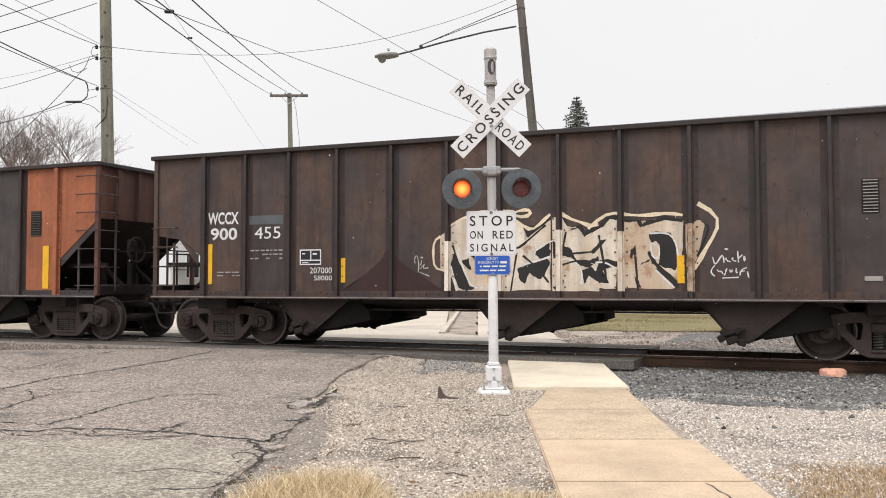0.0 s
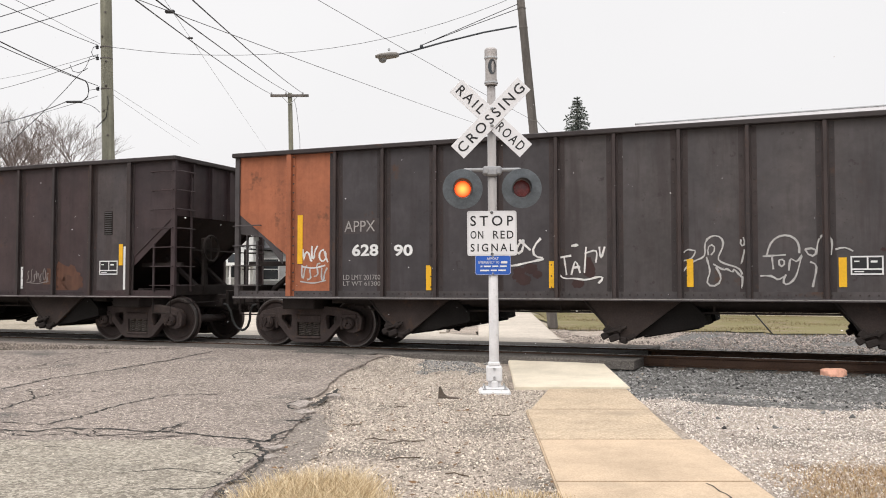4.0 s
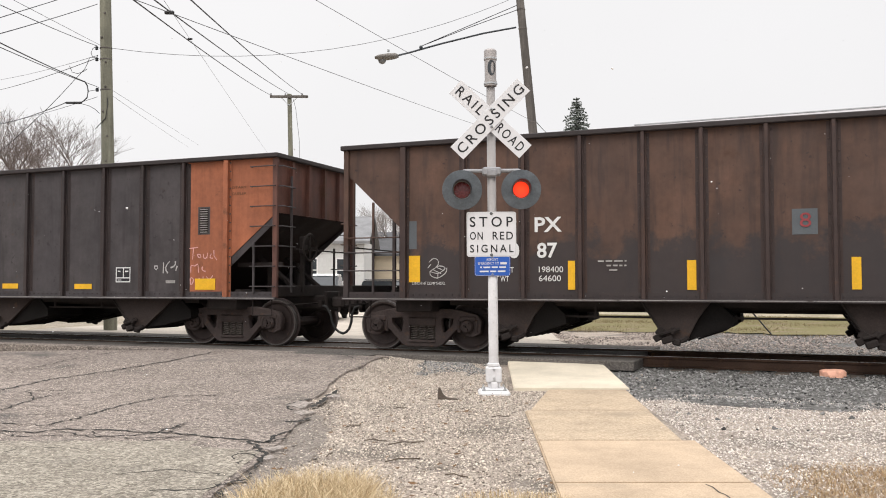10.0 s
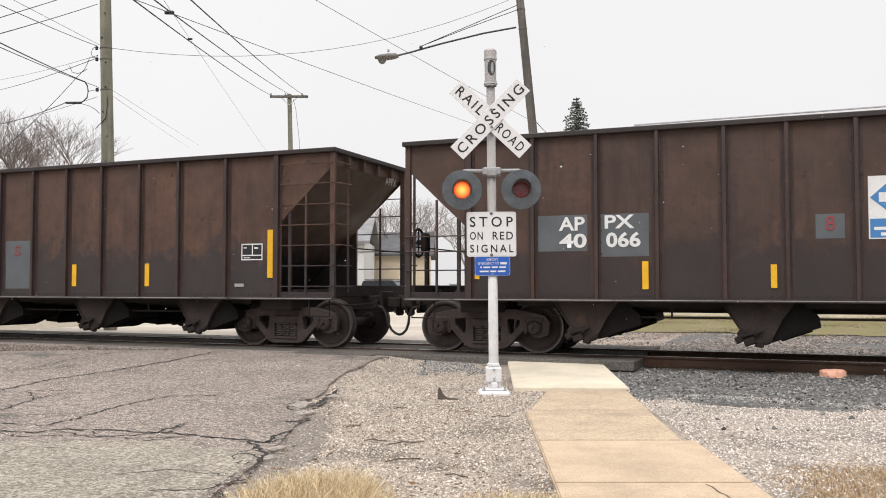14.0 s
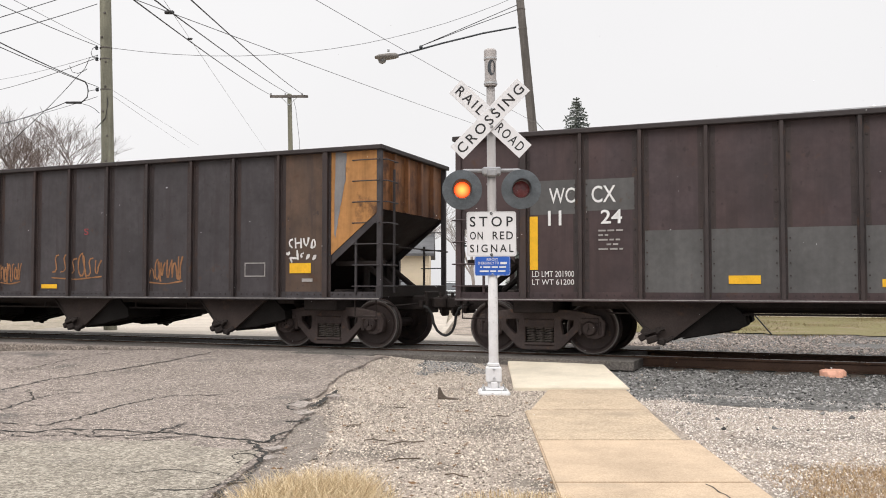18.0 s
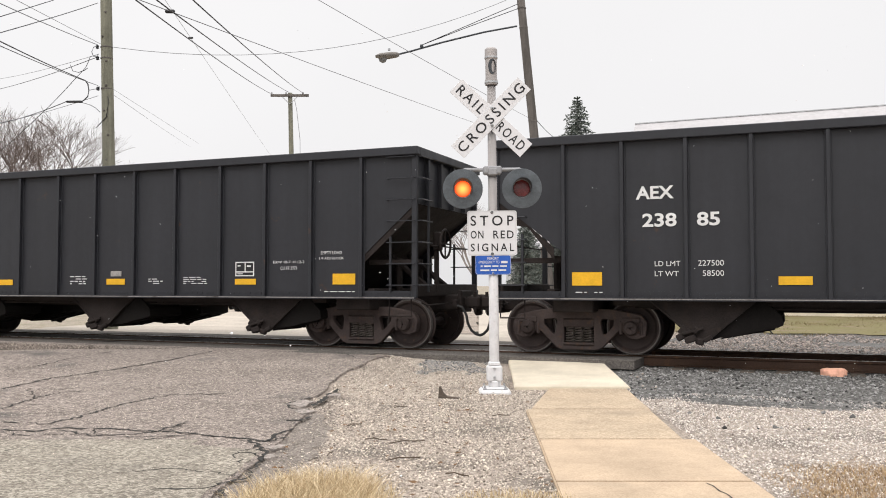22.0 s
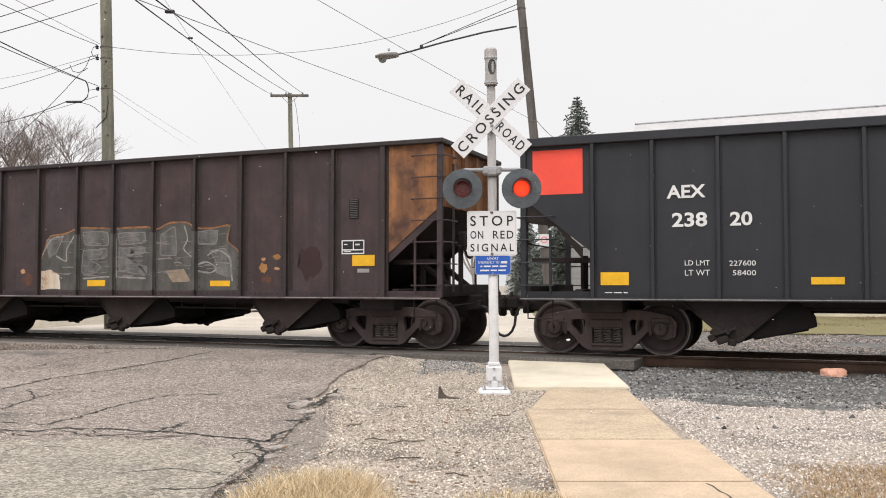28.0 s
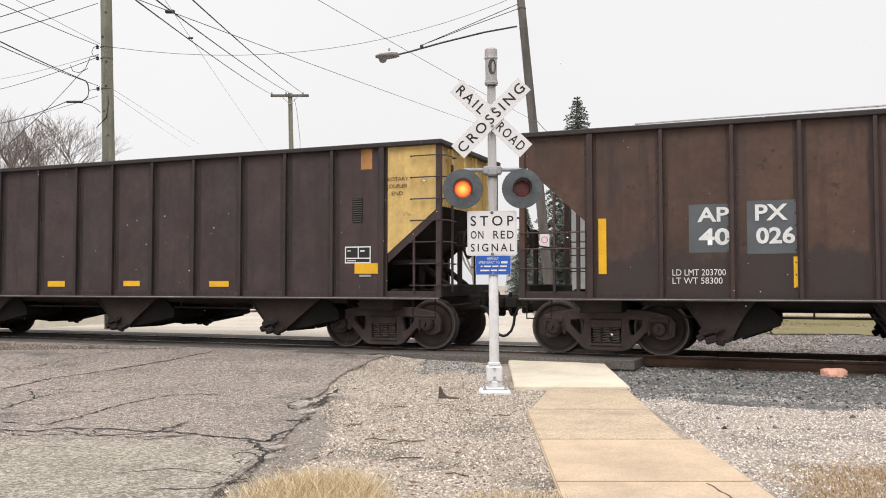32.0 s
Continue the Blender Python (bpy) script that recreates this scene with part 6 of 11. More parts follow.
def house(x, y, turn, w, d, eave, ridge, wall, roofm, label, windows, porch=False):
    """A gabled house: front towards -y, ridge along x unless the porch gable faces front."""
    h = empty("house", Matrix.Translation((x, y, 0)) @ Matrix.Rotation(radians(turn), 4, "Z"), label, "house")
    part("wall", boxes((-w / 2, w / 2, 0, d, -0.1, eave)), wall, h, "clapboard walls")
    for k in range(int(eave / 0.3)):
        part("clapboard", (lambda: prism(bmesh.new(), [(0, 0), (w, 0), (w, 0.28), (0, 0.28)], -0.03, 0.0)), wall, h, key=("clap", w), pos=Matrix.Translation((-w / 2, -0.005, 0.1 + k * 0.3)) @ Matrix.Rotation(radians(3), 4, "X"))
    r = bmesh.new()
    if porch:
        prism(r, [(-w / 2, eave), (0, ridge), (w / 2, eave)], 0.0, d)
        part("gable", r, wall, h)
        r = bmesh.new()
        for s in (-1, 1):
            a, b = Vector((s * (w / 2 + 0.4), 0, eave - 0.3)), Vector((0, 0, ridge + 0.05))
            o = [(a.x, a.z), (b.x, b.z), (b.x, b.z + 0.2), (a.x, a.z + 0.2)]
            prism(r, o, -0.4, d + 0.4)
    else:
        for s in (0, 1):
            y0, y1 = (-0.5, d / 2) if s == 0 else (d + 0.5, d / 2)
            q = [r.verts.new(p) for p in ((-w / 2 - 0.4, y0, eave - 0.25), (w / 2 + 0.4, y0, eave - 0.25), (w / 2 + 0.4, y1, ridge), (-w / 2 - 0.4, y1, ridge),
                                          (-w / 2 - 0.4, y0, eave - 0.05), (w / 2 + 0.4, y0, eave - 0.05), (w / 2 + 0.4, y1, ridge + 0.2), (-w / 2 - 0.4, y1, ridge + 0.2))]
            for f in ((0, 1, 2, 3), (7, 6, 5, 4), (0, 4, 5, 1), (1, 5, 6, 2), (2, 6, 7, 3), (3, 7, 4, 0)):
                r.faces.new([q[i] for i in f])
    bmesh.ops.recalc_face_normals(r, faces=r.faces[:])
    part("roof", r, roofm, h, "shingled roof")
    for wx, wz, ww, wh in windows:
        win = part("window", boxes((wx - ww / 2 - 0.09, wx + ww / 2 + 0.09, -0.09, 0.02, wz - 0.12, wz), (wx - ww / 2 - 0.09, wx - ww / 2, -0.08, 0.02, wz, wz + wh), (wx + ww / 2, wx + ww / 2 + 0.09, -0.08, 0.02, wz, wz + wh),
                                   (wx - ww / 2 - 0.09, wx + ww / 2 + 0.09, -0.08, 0.02, wz + wh, wz + wh + 0.1), (wx - ww / 2, wx + ww / 2, -0.065, 0.02, wz + wh * 0.48, wz + wh * 0.53)), TRIM_WHITE, h, "white framed sash window")
        part("pane", boxes((wx - ww / 2, wx + ww / 2, -0.05, 0.0, wz, wz + wh)), PANE, win, "dark glass")
    if porch:
        po = part("porch", boxes((-w / 2, w / 2, -2.2, 0, 0.25, 0.5), (-w / 2 - 0.1, w / 2 + 0.1, -2.4, 0.0, 2.75, 2.95)), TRIM_WHITE, h, "white front porch")
        for k in range(5):
            part("post", boxes((-0.07, 0.07, -2.2, -2.06, 0.5, 2.75)), TRIM_WHITE, po, pos=(-w / 2 + 0.1 + (w - 0.2) * k / 4, 0, 0))
        for k in range(26):
            part("baluster", (lambda: boxes((-0.02, 0.02, -2.15, -2.11, 0.5, 1.3))), TRIM_WHITE, po, key="baluster", pos=(-w / 2 + 0.3 + (w - 0.6) * k / 25, 0, 0))
    return h


WALL_WHITE = material("white clapboard paint", (0.62, 0.62, 0.61), 0.7, vary=0.06, scale=0.7, streak=0.06)
WALL_GREY = material("pale grey clapboard paint", (0.45, 0.455, 0.46), 0.7, vary=0.08, scale=0.7, streak=0.06)
WALL_TAN = material("tan stucco wall", (0.64, 0.55, 0.42), 0.8, vary=0.08, scale=0.5)
SHINGLE = material("dark grey shingles", (0.10, 0.10, 0.105), 0.9, vary=0.25, scale=1.5, grain=9)
SHINGLE_PALE = material("mid grey shingles", (0.22, 0.22, 0.225), 0.9, vary=0.2, scale=1.5, grain=9)
house(-15.7, 60, 8, 5.2, 9, 5.2, 8.2, WALL_WHITE, SHINGLE_PALE, "white gabled house with a front porch", [(-1.4, 2.0, 0.8, 1.6), (1.3, 2.0, 0.8, 1.6), (0, 5.0, 0.8, 1.3)], porch=True)
house(-11.6, 66, 0, 5.8, 9, 4.3, 6.0, WALL_GREY, SHINGLE, "low grey house with a dark roof", [(-1.6, 1.9, 1.5, 1.5), (1.4, 1.9, 1.2, 1.5)])
house(-7.9, 60, 0, 5.0, 9, 4.6, 6.4, WALL_WHITE, SHINGLE_PALE, "white house with a grey roof", [(-1.3, 1.8, 1.1, 1.5), (1.2, 1.8, 1.1, 1.5)])
house(-4.9, 70, 0, 7.6, 10, 4.1, 5.9, WALL_TAN, SHINGLE, "long tan building with a dark grey roof", [])
house(-24.0, 58, 12, 7.5, 9, 4.6, 6.6, WALL_WHITE, SHINGLE_PALE, "white house behind a bare tree", [(-2.2, 1.8, 1.1, 1.5), (0.2, 1.8, 1.1, 1.5), (2.4, 1.8, 1.1, 1.5)], porch=True)
house(-34.0, 56, 15, 8.0, 9, 4.4, 6.4, WALL_GREY, SHINGLE, "low grey house with a dark roof", [(-2.2, 1.8, 1.1, 1.5), (1.6, 1.8, 1.6, 1.5)])
house(14.5, 110, 0, 12, 9, 4.4, 6.8, WALL_GREY, SHINGLE_PALE, "distant pale house beyond the road", [(-3, 1.8, 1.1, 1.5), (2, 1.8, 1.1, 1.5)])


# ---- vehicles beyond the track ----
def car_paint(name, c):
    return material(name, c, 0.25, 0.0, vary=0.04, bump=0, spec=0.6)


RUBBER = material("tyre rubber", (0.02, 0.02, 0.02), 0.85, vary=0.2)
TAIL = material("red tail lamp plastic", (0.35, 0.01, 0.01), 0.25, vary=0.1, bump=0)
CLEAR = material("clear headlamp plastic", (0.6, 0.6, 0.58), 0.15, vary=0.1, bump=0)
CHROME = material("chrome trim", (0.6, 0.6, 0.6), 0.15, 0.9, vary=0.05, bump=0)


def vehicle(name, m, paint_m, label, kind, rear=False):
    """A road vehicle, 4.8 m long, its front towards -y."""
    v = empty(name, m, label, "car")
    tall = kind != "sedan"
    hgt, cab0, cab1, bonnet = (1.75, 1.45, 4.55, 1.02) if kind == "suv" else (1.85, 1.6, 3.5, 1.12) if kind == "pickup" else (1.45, 1.5, 3.9, 0.90)
    side = [(0.0, 0.42), (0.02, bonnet - 0.2), (0.12, bonnet - 0.05), (cab0 - 0.25, bonnet), (4.72, bonnet + 0.02 if kind != "sedan" else bonnet + 0.05), (4.8, 0.95), (4.78, 0.42)]

    def extr(outline, hw, bevel):
        bm = bmesh.new()
        a = [bm.verts.new((-hw, y, z)) for y, z in outline]
        b = [bm.verts.new((hw, y, z)) for y, z in outline]
        k = len(outline)
        bm.faces.new(a), bm.faces.new(b[::-1])
        for i in range(k):
            bm.faces.new((a[i], b[i], b[(i + 1) % k], a[(i + 1) % k]))
        bmesh.ops.recalc_face_normals(bm, faces=bm.faces[:])
        bmesh.ops.bevel(bm, geom=bm.edges[:], offset=bevel, segments=2, affect="EDGES")
        return bm

    part("body", extr(side, 0.92, 0.06), paint_m, v, smooth_it=False)
    slope = 0.55
    part("cabin", extr([(cab0 - 0.3, bonnet - 0.02), (cab0 + slope - 0.1, hgt - 0.04), (cab1 - (0.5 if kind == "sedan" else 0.15), hgt), (cab1 + 0.12, bonnet - 0.02)], 0.76, 0.07), PANE, v, "dark glazed cabin")
    part("roof", extr([(cab0 + slope - 0.12, hgt - 0.06), (cab0 + slope, hgt + 0.03), (cab1 - 0.4, hgt + 0.03), (cab1 - 0.15, hgt - 0.06)], 0.74, 0.03), paint_m, v)
    for x in (-0.80, 0.80):
        for y in (0.85, 3.85):
            wh = part("wheel", lathe(bmesh.new(), [(0.2, -0.11), (0.34, -0.10), (0.36, -0.06), (0.36, 0.06), (0.34, 0.10), (0.2, 0.11)], 20, "X"), RUBBER, v, "black tyre", pos=(x, y, 0.36))
            part("rim", lathe(bmesh.new(), [(0.05, -0.12), (0.2, -0.115), (0.2, 0.115), (0.05, 0.12)], 16, "X"), CHROME, wh)
        part("headlamp", boxes((x * 0.85 - 0.17, x * 0.85 + 0.17, -0.02, 0.12, bonnet - 0.30, bonnet - 0.12), bevel=0.02), CLEAR, v)
        part("tail_lamp", boxes((x - 0.1, x + 0.1, 4.74, 4.82, 0.85, 1.15), bevel=0.02), TAIL, v)
        part("mirror", boxes((x * 1.2 - 0.1, x * 1.2 + 0.1, cab0 + 0.05, cab0 + 0.16, bonnet + 0.02, bonnet + 0.2), bevel=0.03), paint_m, v)
    part("grille", boxes((-0.5, 0.5, -0.03, 0.05, bonnet - 0.42, bonnet - 0.14), bevel=0.02), LAMP_BLACK, v, "dark grille")
    for k in range(3):
        part("grille_bar", boxes((-0.5, 0.5, -0.045, -0.02, bonnet - 0.38 + k * 0.09, bonnet - 0.35 + k * 0.09)), CHROME, v)
    part("bumper", boxes((-0.9, 0.9, -0.08, 0.12, 0.35, 0.58), bevel=0.04), CHROME if kind == "pickup" else paint_m, v)
    part("bumper", boxes((-0.9, 0.9, 4.7, 4.88, 0.40, 0.62), bevel=0.04), paint_m, v)
    part("plate_bar", boxes((-0.26, 0.26, 4.80, 4.895, 0.66, 0.80)), SIGN_WHITE, v, "blank number plate")
    if kind == "suv":
        part("roof_rack", boxes((-0.7, -0.64, cab0 + 0.6, cab1 - 0.3, hgt + 0.06, hgt + 0.1), (0.64, 0.7, cab0 + 0.6, cab1 - 0.3, hgt + 0.06, hgt + 0.1), (-0.7, 0.7, cab0 + 0.9, cab0 + 0.96, hgt + 0.07, hgt + 0.1)), LAMP_BLACK, v)
    return v


WHITE_CAR = car_paint("white car paint", (0.70, 0.70, 0.70))
vehicle("pickup_truck", pose(-5.05, 34.0, 0.07), WHITE_CAR, "white pickup truck waiting beyond the track", "pickup")
SUV = vehicle("suv", pose(1.5, 150.0, 0.07), car_paint("silver car paint", (0.50, 0.52, 0.53)), "pale silver SUV rolling up to the crossing", "suv")
vehicle("sedan", pose(-13.2, 52.5, 0.0, 0, 0, 176), WHITE_CAR, "white parked sedan seen from behind", "sedan")
vehicle("sedan", pose(-9.4, 50.0, 0.0, 0, 0, 170), car_paint("dark red car paint", (0.22, 0.02, 0.025)), "dark red parked sedan", "sedan")
vehicle("van", pose(-19.0, 45.0, 0.0, 0, 0, 10), WHITE_CAR, "white parked van beside a house", "suv")
vehicle("suv", pose(-1.3, 58.0, 0.07, 0, 0, 60), car_paint("dark grey car paint", (0.05, 0.052, 0.056)), "dark grey parked SUV far along the road", "suv")


# ---- lettering, plates and spray paint on the near sides of the cars ----
LETTER_TAN = material("pale orange faded stencil", (0.40, 0.22, 0.12), 0.8, vary=0.25, scale=8, bump=0)
RED_FADED = material("faded red mark", (0.25, 0.05, 0.055), 0.7, vary=0.15, bump=0)
P_OXIDE = paint("oxide red brown patch", (0.036, 0.017, 0.016), streak=0.1)
P_FRESH = paint("fresh rust bloom", (0.095, 0.042, 0.026), streak=0.25)
P_SLATY = paint("plain dull grey overpaint", (0.085, 0.083, 0.083), streak=0.12)
STRIP_PINK = material("bleached pink strip", (0.62, 0.34, 0.24), 0.6, vary=0.1, bump=0)
CREAM = material("rust stained cream spray paint", (0.66, 0.60, 0.52), 0.75, vary=0.16, scale=2.2, bump=0.05, stain=(0.30, 0.165, 0.09), stain_amount=0.10, streak=0.3, mottle=(0.46, 0.32, 0.21), mottle_amount=0.75)
CREAM_EDGE = material("pale spray outline", (0.66, 0.56, 0.42), 0.75, vary=0.2, scale=6, bump=0)
TAG_BLACK = material("black spray fill", (0.022, 0.021, 0.021), 0.7, vary=0.2, bump=0)
TAG_WHITE = material("white spray line", (0.60, 0.59, 0.58), 0.8, vary=0.2, scale=9, bump=0)
TAG_CHALK = material("grey chalk line", (0.40, 0.39, 0.38), 0.9, vary=0.2, scale=9, bump=0)
TAG_DULL = material("dim grey spray line", (0.19, 0.17, 0.165), 0.9, vary=0.2, scale=9, bump=0)
TAG_SCUFF = material("scuffed grey spray line", (0.27, 0.255, 0.245), 0.9, vary=0.3, scale=9, bump=0)
TAG_TAN = material("thin tan chalk line", (0.26, 0.20, 0.15), 0.9, vary=0.2, scale=9, bump=0)
TAG_PINK = material("pale pink chalk line", (0.60, 0.34, 0.32), 0.9, vary=0.2, scale=9, bump=0)
TAG_ORANGE = material("thin rust orange spray line", (0.25, 0.125, 0.06), 0.9, vary=0.3, scale=5, bump=0)
TAG_GREY = material("faded grey spray fill", (0.094, 0.089, 0.083), 0.85, vary=0.3, scale=3, bump=0, streak=0.25)
TAG_SILVER = material("scuffed silver spray fill", (0.135, 0.13, 0.124), 0.8, vary=0.35, scale=4, bump=0, streak=0.35)
RUST_STREAK = material("rust coloured edge stain", (0.26, 0.125, 0.055), 0.9, vary=0.3, scale=5, bump=0)
LOGO_BLUE = material("bright blue logo paint", (0.06, 0.20, 0.45), 0.6, vary=0.08, bump=0)
SPRAY_WHITE = material("scuffed white letter paint", (0.60, 0.58, 0.56), 0.75, vary=0.12, scale=5, bump=0, stain=(0.10, 0.09, 0.085), stain_amount=0.09, streak=0.12)
SPRAY_GREY = material("worn patchy letter paint", (0.46, 0.44, 0.41), 0.8, vary=0.3, scale=2.6, bump=0, stain=(0.085, 0.072, 0.065), stain_amount=0.20, specks=(0.10, 0.09, 0.08))
SPRAY_RUST = material("rust speckled letter paint", (0.52, 0.42, 0.32), 0.8, vary=0.3, scale=16, bump=0, stain=(0.24, 0.12, 0.06), stain_amount=0.12)
TAG_EDGE = material("dark letter outline", (0.035, 0.032, 0.031), 0.7, vary=0.2, bump=0)
TAG_HOLE = material("bare brown paint inside a letter", (0.07, 0.048, 0.038), 0.7, vary=0.2, bump=0)
RIB_RUSTED = material("rusted cream rib paint", (0.50, 0.38, 0.27), 0.8, vary=0.3, scale=6, bump=0.1, stain=(0.17, 0.075, 0.04), stain_amount=0.22, streak=0.4)
PEELED = material("bare peeled grey primer", (0.20, 0.195, 0.20), 0.7, vary=0.15, scale=4, bump=0.05, streak=0.15)
LIFT = {"patch": 0.003, "word": 0.0125, "strip": 0.0095, "blob": 0.0045, "line": 0.0082}
LAYER = [0]


def face(lift):
    """The y of a coat of paint; later coats lie a trace higher."""
    LAYER[0] += 1
    return Y_NEAR - lift - (LAYER[0] % 40) * 0.00004


def split_at_ribs(n, s0, s1):
    """The stretches of s0 to s1 that lie on sheet metal between ribs."""
    ribs = [-0.1] + [r for r in KINDS[dict((o[0], o[1]) for o in ORDER)[n]]["ribs"]] + [BODY + 0.1]
    return [(max(s0, a + 0.062), min(s1, b - 0.062)) for a, b in zip(ribs, ribs[1:]) if min(s1, b - 0.062) - max(s0, a + 0.062) > 0.02]


def word(n, s0, s1, z0, z1, text, mat=None, bold=0.0):
    mat = mat or LETTER
    key = ("word", text, bold, mat.name, round(s1 - s0, 2), round(z1 - z0, 2))
    if key not in CACHE:
        me = lettering(text, 1.0, mat, bold).copy()
        xs, zs = [v.co.x for v in me.vertices], [v.co.z for v in me.vertices]
        k = Matrix.Diagonal(((s1 - s0) / (max(xs) - min(xs)), 1, (z1 - z0) / (max(zs) - min(zs)), 1))
        me.transform(k @ Matrix.Translation((-min(xs), 0, -min(zs))))
        CACHE[key] = me
    part("lettering", CACHE[key], mat, CARS[n], "painted lettering " + text if len(text) > 1 else "painted figure", pos=(s0, face(LIFT["word"]), z0))


def plate_bm(s0, s1, z0, z1):
    bm = bmesh.new()
    bm.faces.new([bm.verts.new(p) for p in ((s0, 0, z0), (s1, 0, z0), (s1, 0, z1), (s0, 0, z1))])
    return bm


def strip(n, s0, s1, z0, z1, mat=None):
    part("reflector_strip", boxes((s0, s1, -0.003, 0.003, z0, z1)), mat or YELLOW, CARS[n], "yellow reflective strip" if mat is None else "pale reflective strip", pos=(0, face(LIFT["strip"]), 0))


def patch(n, s0, s1, z0, z1, mat):
    for a, b in split_at_ribs(n, s0, s1):
        part("paint_patch", plate_bm(a, b, z0, z1), mat, CARS[n], "paint-out patch", pos=(0, face(LIFT["patch"]), 0))


def panel(n, s0, s1, z0, z1, mat):
    part("red_panel", plate_bm(s0, s1, z0, z1), mat, CARS[n], "coral red painted panel", pos=(0, face(LIFT["patch"]), 0))


def plate(n, s0, s1, z0, z1):
    part("small_plate", boxes((s0, s1, -0.004, 0.004, z0, z1)), LETTER_DULL, CARS[n], "small pale plate", pos=(0, face(LIFT["strip"]), 0))


def lines(n, s0, s1, z0, z1, k):
    """Small stencilled data, too small to read."""
    rnd, bm = random.Random(n * 13 + k), bmesh.new()
    for i in range(k):
        z = z1 - (z1 - z0) * (i + 0.25) / k
        x = s0
        while x < s1 - 0.02:
            w = min(rnd.uniform(0.04, 0.16), s1 - x)
            h = (z1 - z0) / k * 0.36
            if rnd.random() < 0.8:
                vs = [bm.verts.new(p) for p in ((x, 0, z - h), (x + w, 0, z - h), (x + w, 0, z), (x, 0, z))]
                bm.faces.new(vs)
            x += w + 0.03
    tagged(part("data_stencil", bm, LETTER_DULL if n not in (11, 12, 15) else LETTER, CARS[n], "small stencilled data", pos=(0, face(LIFT["word"]), 0)), kind="stuff")


def frame_bars(s0, s1, z0, z1, w):
    return [(s0, s1, z0, z0 + w), (s0, s1, z1 - w, z1), (s0, s0 + w, z0 + w, z1 - w), (s1 - w, s1, z0 + w, z1 - w)]


def bars_bm(bars):
    bm = bmesh.new()
    for a, b, c, d in bars:
        bm.faces.new([bm.verts.new(p) for p in ((a, 0, c), (b, 0, c), (b, 0, d), (a, 0, d))])
    return bm


def stencil(n, s0, s1, z0, z1, mat=None):
    part("stencil_board", plate_bm(s0, s1, z0, z1), SIGN_BLACK, CARS[n], "black service stencil board", pos=(0, face(LIFT["strip"] - 0.001), 0))
    w, m = 0.022, s0 + (s1 - s0) * 0.52
    zl = z0 + (z1 - z0) * 0.26
    bars = frame_bars(s0, s1, z0, z1, w) + [(m - w / 2, m + w / 2, zl + w, z1 - w), (s0 + w, s1 - w, zl, zl + w)]
    bars += [(s0 + 0.05, s0 + 0.12, z1 - 0.09, z1 - 0.07), (m + 0.04, m + 0.13, z1 - 0.10, z1 - 0.07), (s0 + 0.05, m - 0.05, z0 + 0.04, z0 + 0.055)]
    part("stencil_frame", bars_bm(bars), mat or LETTER, CARS[n], "white stencil frame", pos=(0, face(LIFT["word"]), 0))


def frame_mark(n, s0, s1, z0, z1):
    part("stencil_frame", bars_bm(frame_bars(s0, s1, z0, z1, 0.02)), LETTER_DULL, CARS[n], "dull stencil frame", pos=(0, face(LIFT["word"]), 0))


def louvre(n, s0, s1, z0, z1):
    k = 11
    lv = part("louvre", bars_bm([(s0 - 0.02, s1 + 0.02, z0 - 0.02, z1 + 0.02)]), UNDER, CARS[n], "slatted test panel", pos=(0, face(LIFT["strip"] - 0.002), 0))
    for i in range(k):
        z = z0 + (z1 - z0) * i / (k - 1)
        part("slat", (lambda: boxes((0, s1 - s0, -0.012, 0.0, -0.007, 0.007))), LETTER_DULL if n in (5, 1) else P_SLATY, lv, pos=(s0, 0, z), key=("slat", round(s1 - s0, 2)))


def wobbly(pts, amount, seed, k=5):
    """An outline with uneven edges."""
    rnd, out = random.Random(seed), []
    for i, (x, z) in enumerate(pts):
        x2, z2 = pts[(i + 1) % len(pts)]
        for j in range(k):
            f = j / k
            out.append((x + (x2 - x) * f + rnd.uniform(-amount, amount), z + (z2 - z) * f + rnd.uniform(-amount, amount)))
    return out


def flat_bm(pts):
    bm = bmesh.new()
    f = bm.faces.new([bm.verts.new((x, 0, z)) for x, z in pts])
    bmesh.ops.triangulate(bm, faces=[f])
    f = [q for q in bm.faces if q.normal.y > 0]
    bmesh.ops.reverse_faces(bm, faces=f)
    return bm


def blot(n, s0, s1, z0, z1, mat, seed):
    rnd = random.Random(seed)
    a, b = (s0 + s1) / 2, (z0 + z1) / 2
    pts = [(a + (s1 - s0) / 2 * math.cos(q) * rnd.uniform(0.6, 1.0), max(z0, b + (z1 - z0) / 2 * math.sin(q) * rnd.uniform(0.6, 1.05))) for q in [k * math.pi / 12 for k in range(24)]]
    part("stain", flat_bm(pts), mat, CARS[n], "dark rust stain", pos=(0, face(LIFT["patch"] + 0.0002), 0))


def tone(n, s0, s1, z0, z1):
    for a, b in split_at_ribs(n, s0, s1):
        part("lower_paint", plate_bm(a, b, 1.075, z1), P_SLATY, CARS[n], "grey lower half", pos=(0, face(LIFT["patch"] - 0.001), 0))


